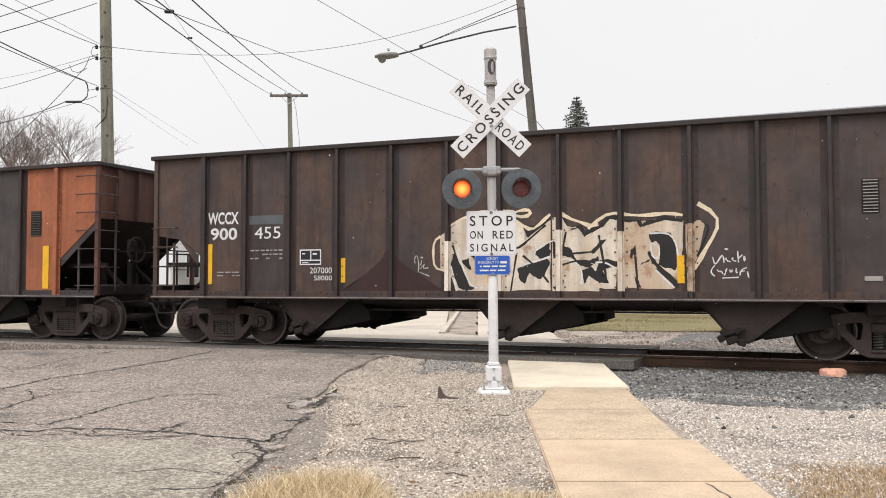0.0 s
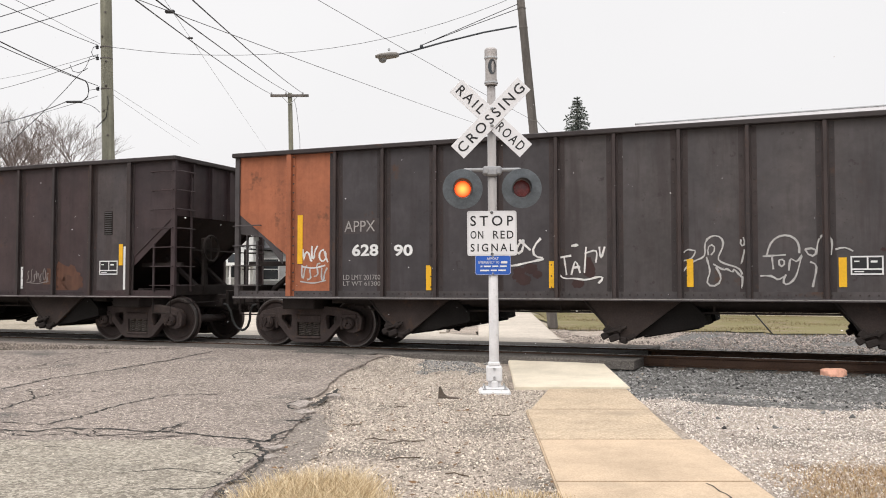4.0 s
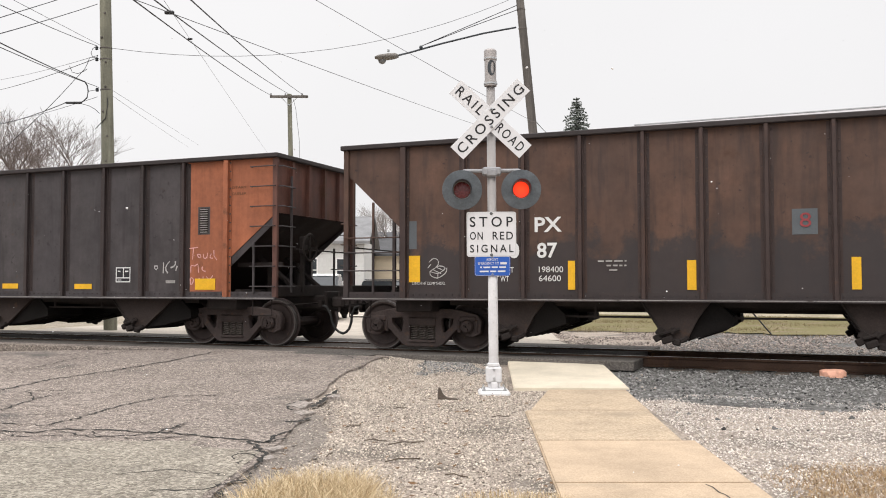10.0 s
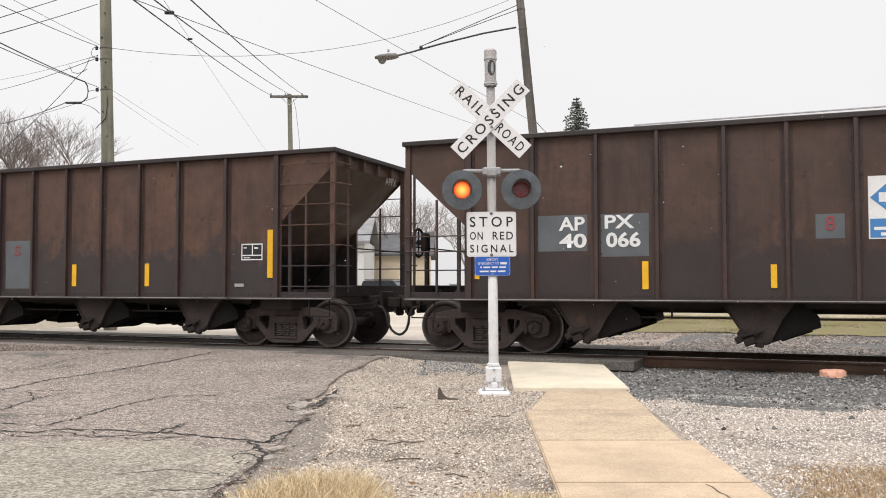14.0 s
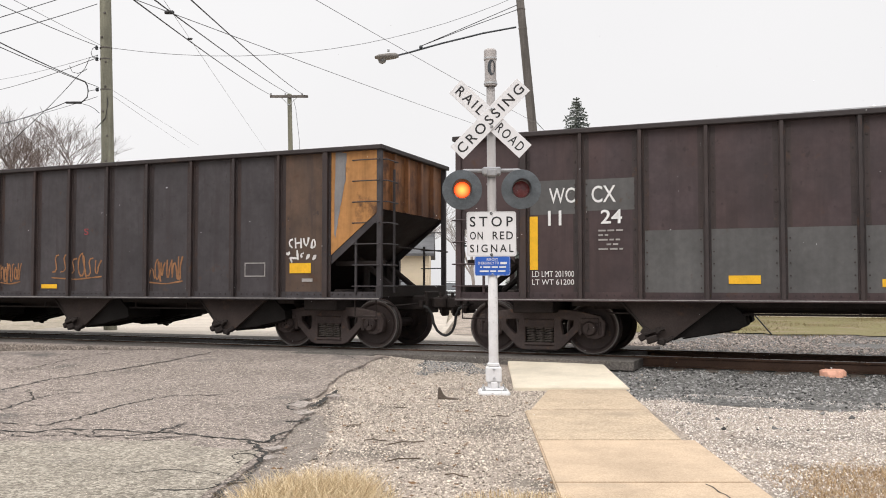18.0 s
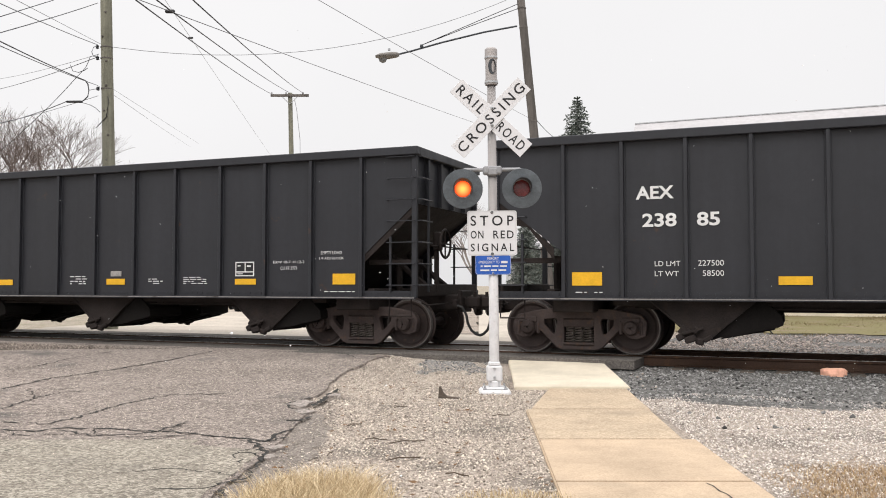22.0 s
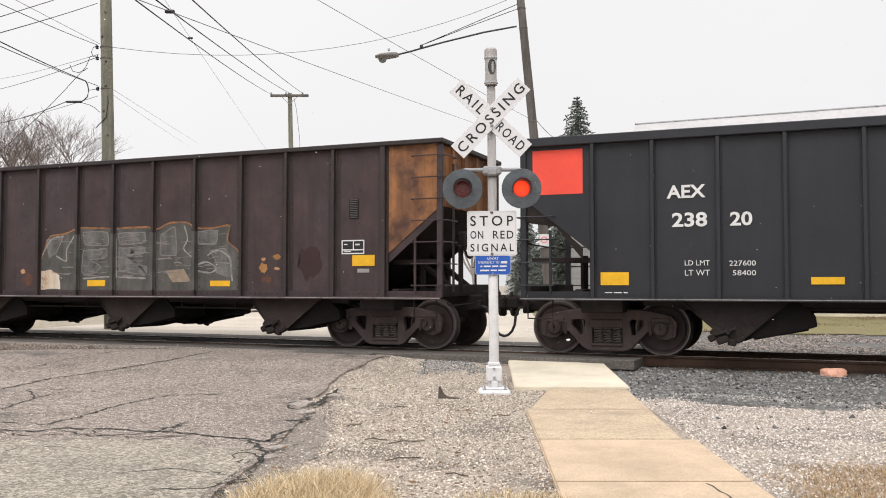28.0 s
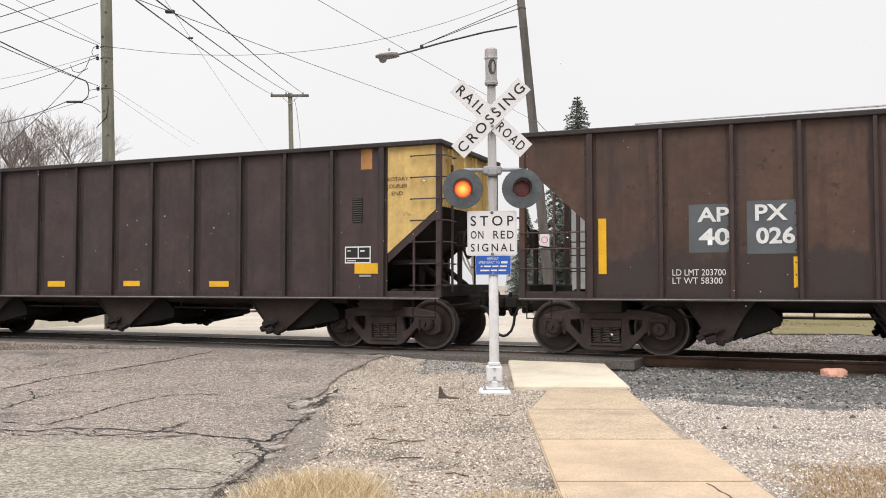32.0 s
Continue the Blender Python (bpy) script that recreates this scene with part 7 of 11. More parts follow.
def logo(n, s0, s1, z0, z1):
    """A blue and white emblem panel, drawn as plain shapes."""
    part("emblem_panel", plate_bm(s0, s1, z0, z1), LETTER, CARS[n], "white emblem panel", pos=(0, face(LIFT["strip"]), 0))
    w, h = s1 - s0, z1 - z0
    c = ((s0 + s1) / 2, z0 + h * 0.66)
    part("emblem_diamond", flat_bm([(c[0] - w * 0.46, c[1]), (c[0], c[1] - h * 0.29), (c[0] + w * 0.46, c[1]), (c[0], c[1] + h * 0.29)]), LOGO_BLUE, CARS[n], "blue diamond", pos=(0, face(0.0125), 0))
    part("emblem_band", plate_bm(s0 + 0.02, s1 - 0.02, z0 + 0.02, z0 + h * 0.32), LOGO_BLUE, CARS[n], "blue band", pos=(0, face(0.0125), 0))
    part("emblem_bars", bars_bm([(c[0] - w * 0.28, c[0] - w * 0.1, c[1] - 0.07, c[1] + 0.07), (c[0] - w * 0.05, c[0] + w * 0.1, c[1] - 0.07, c[1] + 0.07), (c[0] + w * 0.14, c[0] + w * 0.28, c[1] - 0.07, c[1] + 0.07),
                                 (c[0] - 0.06, c[0] + 0.06, z0 + h * 0.25, z0 + h * 0.28), (s0 + 0.07, s1 - 0.07, z0 + h * 0.14, z0 + h * 0.19), (s0 + 0.16, s1 - 0.16, z0 + h * 0.05, z0 + h * 0.1)]), LETTER, CARS[n], "white bars", pos=(0, face(0.0145), 0))


def blob(n, pts, mat):
    z_low = 1.08
    pts = wobbly([(x, max(z, z_low)) for x, z in pts], 0.012, len(pts) + int(pts[0][0] * 100), 4)
    part("spray_fill", flat_bm(pts), mat, CARS[n], "spray painted letter fill", pos=(0, face(LIFT["blob"] + (0.0019 if mat in (TAG_BLACK, TAG_SILVER, TAG_HOLE, SPRAY_RUST) else -0.001 if mat is P_OXIDE else 0)), 0))
    if mat is TAG_SILVER:
        stroke(n, pts + pts[:1], 0.02, TAG_DULL)


def stroke(n, pts, width, mat):
    part("spray_line", ribbon(bmesh.new(), pts, width, 0.0, 0.35, int(pts[0][0] * 97)), mat, CARS[n], "spray painted line", pos=(0, face(LIFT["line"]), 0))


def scribble(n, s0, s1, z0, z1, mat, width, seed, k):
    """A tag that cannot be read: a row of quick hooked strokes."""
    rnd, bm = random.Random(seed), bmesh.new()
    h = z1 - z0
    for i in range(k):
        a = s0 + (s1 - s0) * (i + 0.1) / k
        w = (s1 - s0) / k * rnd.uniform(0.85, 1.25)
        lo, hi = z0 + h * rnd.uniform(0.0, 0.25), z1 - h * rnd.uniform(0.0, 0.35)
        kind, q = rnd.randrange(4), hi - lo
        lean = 0.15 * w
        if kind == 0:
            pts = [(a + w * (0.5 + 0.45 * math.cos(u)), lo + q * (0.5 + 0.48 * math.sin(u))) for u in [1.2 + 0.55 * j for j in range(13)]] + [(a + w * 1.1, lo)]
        elif kind == 1:
            pts = [(a, hi - q * 0.1), (a + lean, lo), (a + w * 0.15, lo + q * 0.6), (a + w * 0.5, hi), (a + w * 0.85, lo + q * 0.65), (a + w * 0.9, lo), (a + w * 1.15, lo + q * 0.1)]
        elif kind == 2:
            pts = [(a + w * 0.2, hi), (a + w * 0.1, lo + q * 0.1), (a + w * 0.45, lo), (a + w * 0.7, lo + q * 0.35), (a + w * 0.3, lo + q * 0.5), (a + w * 0.95, hi)]
        else:
            pts = [(a + w * 0.9, hi - q * 0.1), (a + w * 0.4, hi), (a + w * 0.1, lo + q * 0.7), (a + w * 0.6, lo + q * 0.5), (a + w * 0.85, lo + q * 0.2), (a + w * 0.4, lo), (a, lo + q * 0.1)]
        ribbon(bm, pts, width, -0.00005 * i, 0.3, seed + i)
    ribbon(bm, [(s0, z0 + 0.03), ((s0 + s1) / 2, z0 - 0.01), (s1, z0 + 0.05)], width * 0.8, -0.0006, 0.3, seed)
    part("spray_tag", bm, mat, CARS[n], "quick spray painted tag", pos=(0, face(LIFT["line"]), 0))


def rib_paint(n, i, z0, z1, mat):
    r = KINDS["three_bay"]["ribs"][i]
    part("rib_paint", boxes((r - 0.0345, r + 0.0345, -0.092, -0.0165, z0, z1), (r - 0.058, r + 0.058, -0.0215, -0.017, z0, z1)), mat, CARS[n], "spray paint over a rib", pos=(0, Y_NEAR, 0))


word(1, 1.32, 2.04, 2.37, 2.61, 'WCCX', LETTER, 0.035)
word(1, 1.39, 2.01, 2.06, 2.3, '900', LETTER, 0.03)
word(1, 2.41, 2.99, 2.07, 2.3, '455')
patch(1, 2.27, 3.04, 2.35, 2.52, PATCH_SLATE)
stencil(1, 3.42, 3.88, 1.56, 1.85)
word(1, 3.64, 4.11, 1.4, 1.51, '207000')
word(1, 3.73, 4.11, 1.27, 1.36, '58000')
strip(1, 1.31, 1.43, 1.2, 1.99)
strip(1, 4.3, 4.39, 1.23, 1.68)
strip(1, 10.34, 10.45, 1.21, 1.65)
louvre(1, 13.02, 13.22, 2.26, 2.73)
plate(1, 13.02, 13.26, 1.24, 1.31)
blob(1, [(4.32, 1.08), (4.62, 1.24), (4.90, 1.46), (5.10, 1.62), (5.22, 1.81), (5.33, 1.80), (5.46, 1.62), (5.72, 1.46), (6.02, 1.28), (6.34, 1.08)], P_OXIDE)
blot(1, 8.52, 9.09, 1.09, 1.58, P_OXIDE, 6)
lines(1, 1.55, 2.08, 1.33, 1.46, 2)
lines(1, 2.32, 3.04, 1.65, 1.88, 3)
strip(1, 7.15, 7.25, 1.22, 1.64)
strip(1, 13.34, 13.41, 1.23, 2.13)
word(2, 1.45, 1.9, 2.37, 2.59, 'CO')
word(2, 1.41, 1.95, 2.08, 2.3, '980', LETTER, 0.02)
word(2, 2.48, 2.92, 2.4, 2.62, 'GX')
word(2, 2.57, 2.88, 2.12, 2.34, '21', LETTER, 0.02)
strip(2, 1.34, 1.45, 1.12, 2.0)
strip(2, 1.12, 1.19, 1.03, 1.92, LETTER)
strip(2, 4.12, 4.19, 1.08, 1.54, LETTER)
strip(2, 7.33, 7.39, 1.1, 1.57, LETTER)
strip(2, 10.59, 10.66, 1.11, 1.58, LETTER)
lines(2, 2.37, 3.06, 1.66, 2.12, 5)
frame_mark(2, 2.52, 2.88, 1.25, 1.44)
frame_mark(2, 8.51, 8.65, 1.94, 2.67)
frame_mark(2, 8.83, 9.13, 1.57, 1.96)
patch(2, 3.38, 3.85, 1.73, 2.06, P_GREYB)
patch(2, 7.53, 7.84, 1.27, 1.65, P_GREYB)
word(2, 1.49, 2.12, 1.28, 1.39, 'LD LMT 201400', LETTER_DULL)
word(2, 1.49, 2.12, 1.13, 1.23, 'LT WT 61600', LETTER_DULL)
word(2, 0.54, 0.87, 3.23, 3.31, 'ROTARY', LETTER_RUST)
word(2, 0.47, 0.89, 3.1, 3.17, 'COUPLER', LETTER_RUST)
word(2, 0.6, 0.79, 2.96, 3.05, 'END', LETTER_RUST)
blot(2, 11.13, 12.46, 1.03, 1.69, P_FRESH, 31)
blot(2, 11.72, 12.46, 1.03, 1.45, P_FRESH, 32)
stencil(2, 12.8, 13.28, 1.4, 1.69)
strip(2, 13.31, 13.41, 1.59, 2.03)
strip(2, 13.43, 13.53, 1.09, 1.98, LETTER)
louvre(2, 12.93, 13.11, 2.25, 2.7)
patch(3, 2.38, 3.11, 2.12, 2.4, P_GREYB)
word(3, 2.4, 3.03, 2.16, 2.36, 'APPX', LETTER_DULL)
word(3, 2.56, 3.1, 1.71, 1.93, '628', LETTER, 0.04)
word(3, 3.41, 3.78, 1.7, 1.91, '90', LETTER, 0.04)
word(3, 2.38, 3.14, 1.28, 1.37, 'LD LMT 201700', LETTER_DULL)
word(3, 2.38, 3.14, 1.17, 1.25, 'LT WT 61300', LETTER_DULL)
strip(3, 4.04, 4.14, 1.09, 1.53)
strip(3, 6.28, 6.37, 1.13, 1.58)
strip(3, 1.4, 1.51, 1.58, 2.5)
strip(3, 8.52, 8.62, 1.15, 1.59)
strip(3, 10.71, 10.82, 1.15, 1.59)
stencil(3, 10.87, 11.31, 1.33, 1.61)
strip(3, 13.37, 13.46, 1.13, 2.01)
louvre(3, 12.95, 13.16, 2.26, 2.71)
plate(3, 12.15, 12.38, 1.25, 1.31)
word(4, 1.36, 2.02, 2.44, 2.65, 'WCCX', LETTER, 0.035)
word(4, 1.45, 2.01, 2.11, 2.31, '900', LETTER_DULL, 0.03)
word(4, 2.47, 2.93, 2.12, 2.34, '477', LETTER_TAN)
strip(4, 1.36, 1.49, 1.15, 2.05)
lines(4, 2.42, 3.11, 1.66, 1.95, 4)
word(4, 3.37, 4.07, 1.41, 1.5, 'LD LMT 226600', LETTER_DULL)
word(4, 3.4, 4.07, 1.28, 1.37, 'LT WT 60800', LETTER_DULL)
strip(4, 4.34, 4.45, 1.18, 1.68)
strip(4, 7.17, 7.28, 1.18, 1.65)
strip(4, 10.36, 10.46, 1.18, 1.64)
strip(4, 13.32, 13.44, 1.2, 2.11)
stencil(4, 10.83, 11.31, 1.27, 1.68, LETTER_DULL)
louvre(4, 12.96, 13.11, 2.24, 2.7)
plate(4, 12.94, 13.16, 1.16, 1.25)
patch(5, 2.39, 3.07, 1.88, 2.2, PATCH_SLATE)
word(5, 2.42, 3.0, 2.07, 2.28, 'APPX', LETTER_DULL, 0.01)
word(5, 2.57, 3.04, 1.5, 1.74, '628', LETTER, 0.01)
word(5, 3.35, 3.67, 1.5, 1.73, '18', LETTER, 0.01)
word(5, 2.34, 3.12, 1.29, 1.39, 'LD LMT 205500', LETTER)
word(5, 2.34, 3.12, 1.15, 1.24, 'LT WT 57500', LETTER)
strip(5, 1.61, 2.08, 1.28, 1.49)
strip(5, 4.53, 5.02, 1.11, 1.24)
strip(5, 7.68, 8.14, 1.13, 1.24)
strip(5, 9.74, 10.21, 1.12, 1.23)
strip(5, 12.85, 13.33, 1.11, 1.33)
stencil(5, 10.85, 11.23, 1.26, 1.57)
patch(5, 12.9, 13.19, 2.2, 2.75, P_GREY)
louvre(5, 12.96, 13.13, 2.25, 2.7)
plate(5, 12.13, 12.36, 1.24, 1.3)
word(5, 13.64, 14.04, 3.08, 3.13, 'ROTARY', LETTER_RUST)
word(5, 13.64, 14.04, 2.96, 3.01, 'COUPLER', LETTER_RUST)
word(6, 2.83, 3.32, 2.1, 2.35, 'AP', LETTER, 0.03)
word(6, 3.64, 4.11, 2.09, 2.34, 'PX', LETTER, 0.03)
word(6, 2.79, 3.37, 1.65, 1.92, '400', LETTER, 0.03)
word(6, 3.68, 4.03, 1.65, 1.91, '87', LETTER, 0.03)
word(6, 2.91, 3.27, 1.41, 1.5, 'LD LMT')
word(6, 2.91, 3.18, 1.26, 1.35, 'LT WT')
word(6, 3.71, 4.13, 1.41, 1.51, '198400')
word(6, 3.71, 4.09, 1.26, 1.36, '64600')
strip(6, 1.31, 1.53, 1.25, 1.72)
strip(6, 4.21, 4.33, 1.12, 1.6)
strip(6, 6.13, 6.27, 1.12, 1.59)
strip(6, 8.49, 8.62, 1.13, 1.61)
strip(6, 13.22, 13.43, 1.33, 1.78)
patch(6, 7.68, 8.04, 1.96, 2.35, PATCH_SLATE)
word(6, 7.79, 7.95, 2.07, 2.29, '8', RED_FADED)
stencil(6, 12.72, 13.2, 1.69, 1.96)
patch(6, 13.27, 13.41, 1.88, 2.36, PATCH_SLATE)
patch(6, 1.29, 1.46, 1.84, 2.34, PATCH_SLATE)
lines(6, 11.64, 11.94, 1.35, 1.56, 3)
lines(6, 4.71, 5.18, 1.4, 1.62, 3)
lines(6, 12.8, 13.39, 1.15, 1.31, 2)
patch(7, 2.8, 3.35, 1.63, 2.4, PATCH_SLATE)
patch(7, 3.57, 4.31, 1.44, 2.42, PATCH_SLATE)
word(7, 2.83, 3.32, 2.11, 2.35, 'AP', LETTER, 0.03)
word(7, 3.61, 4.12, 2.11, 2.35, 'PX', LETTER, 0.03)
word(7, 2.84, 3.34, 1.79, 2.03, '40', LETTER, 0.04)
word(7, 3.67, 4.25, 1.79, 2.03, '034', LETTER, 0.04)
word(7, 3.68, 4.1, 1.29, 1.4, '201100')
word(7, 3.71, 4.1, 1.18, 1.27, '61900')
strip(7, 1.3, 1.44, 1.32, 2.21)
strip(7, 4.2, 4.32, 1.15, 1.61)
strip(7, 6.14, 6.28, 1.15, 1.63)
strip(7, 8.42, 8.54, 1.18, 1.64)
strip(7, 10.35, 10.46, 1.18, 1.64)
strip(7, 13.28, 13.4, 1.34, 2.26)
patch(7, 6.51, 7.23, 1.13, 2.17, PATCH_SLATE)
word(7, 6.76, 6.95, 1.85, 2.06, 'S', RED_FADED)
stencil(7, 12.69, 13.17, 1.68, 2.0)
plate(7, 12.54, 12.75, 1.17, 1.23)
patch(8, 2.45, 3.29, 1.76, 2.36, PATCH_SLATE)
patch(8, 3.51, 4.29, 1.66, 2.36, PATCH_SLATE)
word(8, 2.81, 3.25, 2.1, 2.33, 'AP', LETTER, 0.03)
word(8, 3.58, 4.06, 2.12, 2.34, 'PX', LETTER, 0.03)
word(8, 2.82, 3.28, 1.81, 2.05, '40', LETTER, 0.04)
word(8, 3.6, 4.16, 1.81, 2.06, '066', LETTER, 0.04)
strip(8, 1.26, 1.4, 1.3, 2.2)
strip(8, 4.18, 4.28, 1.13, 1.58)
strip(8, 6.12, 6.21, 1.15, 1.51)
strip(8, 8.45, 8.55, 1.12, 1.58)
strip(8, 10.44, 10.54, 1.15, 1.59)
patch(8, 6.76, 7.16, 1.89, 2.26, PATCH_SLATE)
word(8, 6.9, 7.03, 2.01, 2.23, '8', RED_FADED)
logo(8, 7.48, 8.12, 1.87, 2.8)
stencil(8, 12.65, 13.12, 1.64, 1.98)
strip(8, 13.23, 13.35, 1.32, 2.22)
word(9, 1.3, 2.03, 2.03, 2.24, 'GOGX', LETTER, 0.01)
word(9, 1.33, 1.72, 1.7, 1.9, '65', LETTER, 0.03)
strip(9, 1.46, 1.94, 1.4, 1.58)
word(9, 1.3, 2.05, 1.27, 1.36, 'LD LMT 202500', LETTER_DULL)
word(9, 1.3, 2.05, 1.16, 1.24, 'LT WT 68500', LETTER_DULL)
lines(9, 2.34, 3.01, 1.49, 2.07, 5)
strip(9, 4.31, 4.77, 1.12, 1.2)
strip(9, 6.6, 7.04, 1.13, 1.22)
word(9, 7.77, 7.89, 2.26, 2.39, 'S', RED_FADED)
strip(9, 12.81, 13.27, 1.42, 1.61)
frame_mark(9, 11.8, 12.27, 1.36, 1.63)
plate(9, 13.08, 13.31, 1.26, 1.32)
patch(10, 1.35, 2.12, 2.38, 2.95, P_SLATY)
patch(10, 2.3, 3.1, 2.42, 2.94, P_SLATY)
word(10, 1.68, 2.12, 2.56, 2.82, 'WC', LETTER, 0.01)
word(10, 2.4, 2.8, 2.55, 2.83, 'CX', LETTER, 0.01)
word(10, 1.66, 1.89, 2.19, 2.44, '11', LETTER, 0.02)
word(10, 2.55, 2.9, 2.2, 2.43, '24', LETTER, 0.02)
strip(10, 1.34, 1.48, 1.45, 2.35)
word(10, 1.38, 2.1, 1.33, 1.43, 'LD LMT 201900')
word(10, 1.38, 2.1, 1.2, 1.29, 'LT WT 61200')
lines(10, 2.51, 2.91, 1.74, 2.12, 5)
strip(10, 4.54, 5.01, 1.21, 1.34)
strip(10, 6.68, 7.14, 1.16, 1.28)
strip(10, 8.65, 9.14, 1.23, 1.34)
strip(10, 10.84, 11.32, 1.16, 1.28)
strip(10, 13.38, 13.5, 1.44, 2.35)
stencil(10, 12.84, 13.31, 1.35, 1.65, LETTER_TAN)
louvre(10, 12.96, 13.16, 2.42, 2.79)
plate(10, 12.85, 13.11, 1.14, 1.2)
tone(10, 3.14, 13.61, 1.02, 2.07)
panel(11, 0.23, 1.1, 2.71, 3.44, RED_SQUARE)
word(11, 2.45, 3.06, 2.6, 2.8, 'AEX', LETTER, 0.035)
word(11, 2.53, 3.08, 2.08, 2.31, '238', LETTER, 0.035)
word(11, 3.4, 3.75, 2.07, 2.3, '65', LETTER, 0.035)
patch(11, 3.34, 3.94, 2.5, 2.78, P_COAL)
word(11, 2.73, 3.05, 1.48, 1.56, 'LD LMT')
word(11, 3.41, 3.79, 1.49, 1.57, '227400')
word(11, 2.73, 3.05, 1.34, 1.41, 'LT WT')
word(11, 3.46, 3.79, 1.33, 1.41, '58600')
strip(11, 1.39, 1.87, 1.18, 1.38)
strip(11, 4.6, 5.06, 1.18, 1.3)
strip(11, 7.69, 8.17, 1.19, 1.31)
strip(11, 10.88, 11.36, 1.19, 1.3)
strip(11, 13.04, 13.51, 1.19, 1.39)
stencil(11, 10.89, 11.32, 1.35, 1.63)
lines(11, 6.7, 7.16, 1.18, 1.38, 4)
lines(11, 8.78, 9.14, 1.19, 1.32, 3)
lines(11, 9.65, 10.23, 1.19, 1.35, 4)
word(11, 11.75, 12.43, 1.59, 1.64, 'EXW 10-7  H 12-3')
word(11, 11.91, 12.27, 1.47, 1.53, 'CU FT 3771')
word(11, 12.79, 13.23, 1.75, 1.81, 'EMPTY LOAD')
word(11, 12.76, 13.27, 1.64, 1.7, '1/4 ADJ BLOCK')
plate(11, 7.8, 8.08, 1.36, 1.47)
word(12, 2.43, 3.03, 2.56, 2.77, 'AEX', LETTER, 0.035)
word(12, 2.53, 3.07, 2.11, 2.33, '238', LETTER, 0.035)
word(12, 3.38, 3.73, 2.11, 2.33, '85', LETTER, 0.035)
word(12, 2.72, 3.12, 1.48, 1.56, 'LD LMT')
word(12, 3.39, 3.78, 1.48, 1.57, '227500')
word(12, 2.72, 3.09, 1.32, 1.4, 'LT WT')
word(12, 3.46, 3.78, 1.32, 1.41, '58500')
strip(12, 1.37, 1.87, 1.17, 1.39)
strip(12, 4.57, 5.05, 1.18, 1.31)
strip(12, 7.63, 7.96, 1.19, 1.3)
strip(12, 10.88, 11.36, 1.18, 1.3)
strip(12, 13.04, 13.54, 1.18, 1.39)
stencil(12, 10.89, 11.32, 1.34, 1.62)
lines(12, 6.68, 7.12, 1.18, 1.38, 4)
lines(12, 8.81, 9.16, 1.19, 1.32, 3)
lines(12, 9.67, 10.26, 1.18, 1.33, 4)
word(12, 11.75, 12.45, 1.57, 1.63, 'EXW 10-7  H 12-3')
word(12, 11.9, 12.28, 1.46, 1.53, 'CU FT 3771')
panel(12, 13.67, 14.05, 2.6, 3.43, RED_SQUARE)
panel(12, 14.17, 14.49, 2.59, 3.46, RED_SQUARE)
patch(13, 2.82, 3.35, 1.82, 2.42, PATCH_SLATE)
patch(13, 3.61, 4.36, 1.68, 2.42, PATCH_SLATE)
word(13, 2.86, 3.35, 2.17, 2.39, 'AP', LETTER, 0.03)
word(13, 3.67, 4.14, 2.17, 2.39, 'PX', LETTER, 0.03)
word(13, 2.9, 3.37, 1.83, 2.08, '40', LETTER, 0.04)
word(13, 3.73, 4.3, 1.83, 2.07, '001', LETTER, 0.04)
strip(13, 1.34, 1.47, 1.35, 2.25)
strip(13, 4.25, 4.37, 1.19, 1.62)
strip(13, 6.16, 6.28, 1.21, 1.64)
strip(13, 8.45, 8.57, 1.16, 1.63, STRIP_PINK)
strip(13, 10.43, 10.53, 1.2, 1.5)
strip(13, 13.4, 13.52, 1.34, 2.25)
patch(13, 6.5, 7.24, 1.68, 2.59, PATCH_SLATE)
word(13, 6.83, 6.95, 2.42, 2.6, 'S', RED_FADED)
stencil(13, 12.79, 13.27, 1.71, 2.01)
plate(13, 12.62, 12.89, 1.17, 1.25)
word(13, 2.52, 3.35, 1.41, 1.49, 'LD LMT 203500', LETTER_DULL)
word(13, 2.52, 3.35, 1.26, 1.34, 'LT WT 64560', LETTER_DULL)
patch(14, 1.29, 3.09, 2.1, 2.64, P_SLATY)
word(14, 1.66, 2.14, 2.43, 2.66, 'AP', LETTER, 0.03)
word(14, 2.39, 2.82, 2.43, 2.68, 'PX', LETTER, 0.03)
word(14, 1.66, 2.11, 2.13, 2.36, '60', LETTER, 0.03)
word(14, 2.42, 2.76, 2.13, 2.36, '21', LETTER, 0.03)
strip(14, 1.32, 1.79, 1.55, 1.75)
strip(14, 3.46, 3.95, 1.15, 1.26)
strip(14, 6.69, 7.17, 1.16, 1.29)
strip(14, 9.81, 10.28, 1.16, 1.27)
strip(14, 12.96, 13.42, 1.53, 1.73)
stencil(14, 12.74, 13.21, 1.75, 2.01)
louvre(14, 12.91, 13.07, 2.42, 2.75)
plate(14, 13.07, 13.31, 1.41, 1.48)
blot(14, 11.74, 12.39, 1.23, 1.99, P_OXIDE, 9)
blot(14, 10.93, 11.15, 1.40, 1.62, P_OCHRE, 4)
blot(14, 10.98, 11.10, 1.64, 1.72, LETTER_TAN, 5)
blot(14, 11.24, 11.44, 1.66, 1.78, P_OCHRE, 6)
blot(14, 11.26, 11.42, 1.46, 1.53, LETTER_TAN, 7)
blot(14, 10.93, 11.30, 1.22, 1.36, P_FRESH, 8)
lines(14, 1.32, 2.15, 1.15, 1.43, 2)
panel(15, 0.21, 1.07, 2.7, 3.45, RED_SQUARE)
word(15, 2.43, 3.03, 2.56, 2.77, 'AEX', LETTER, 0.035)
word(15, 2.51, 3.05, 2.1, 2.33, '238', LETTER, 0.035)
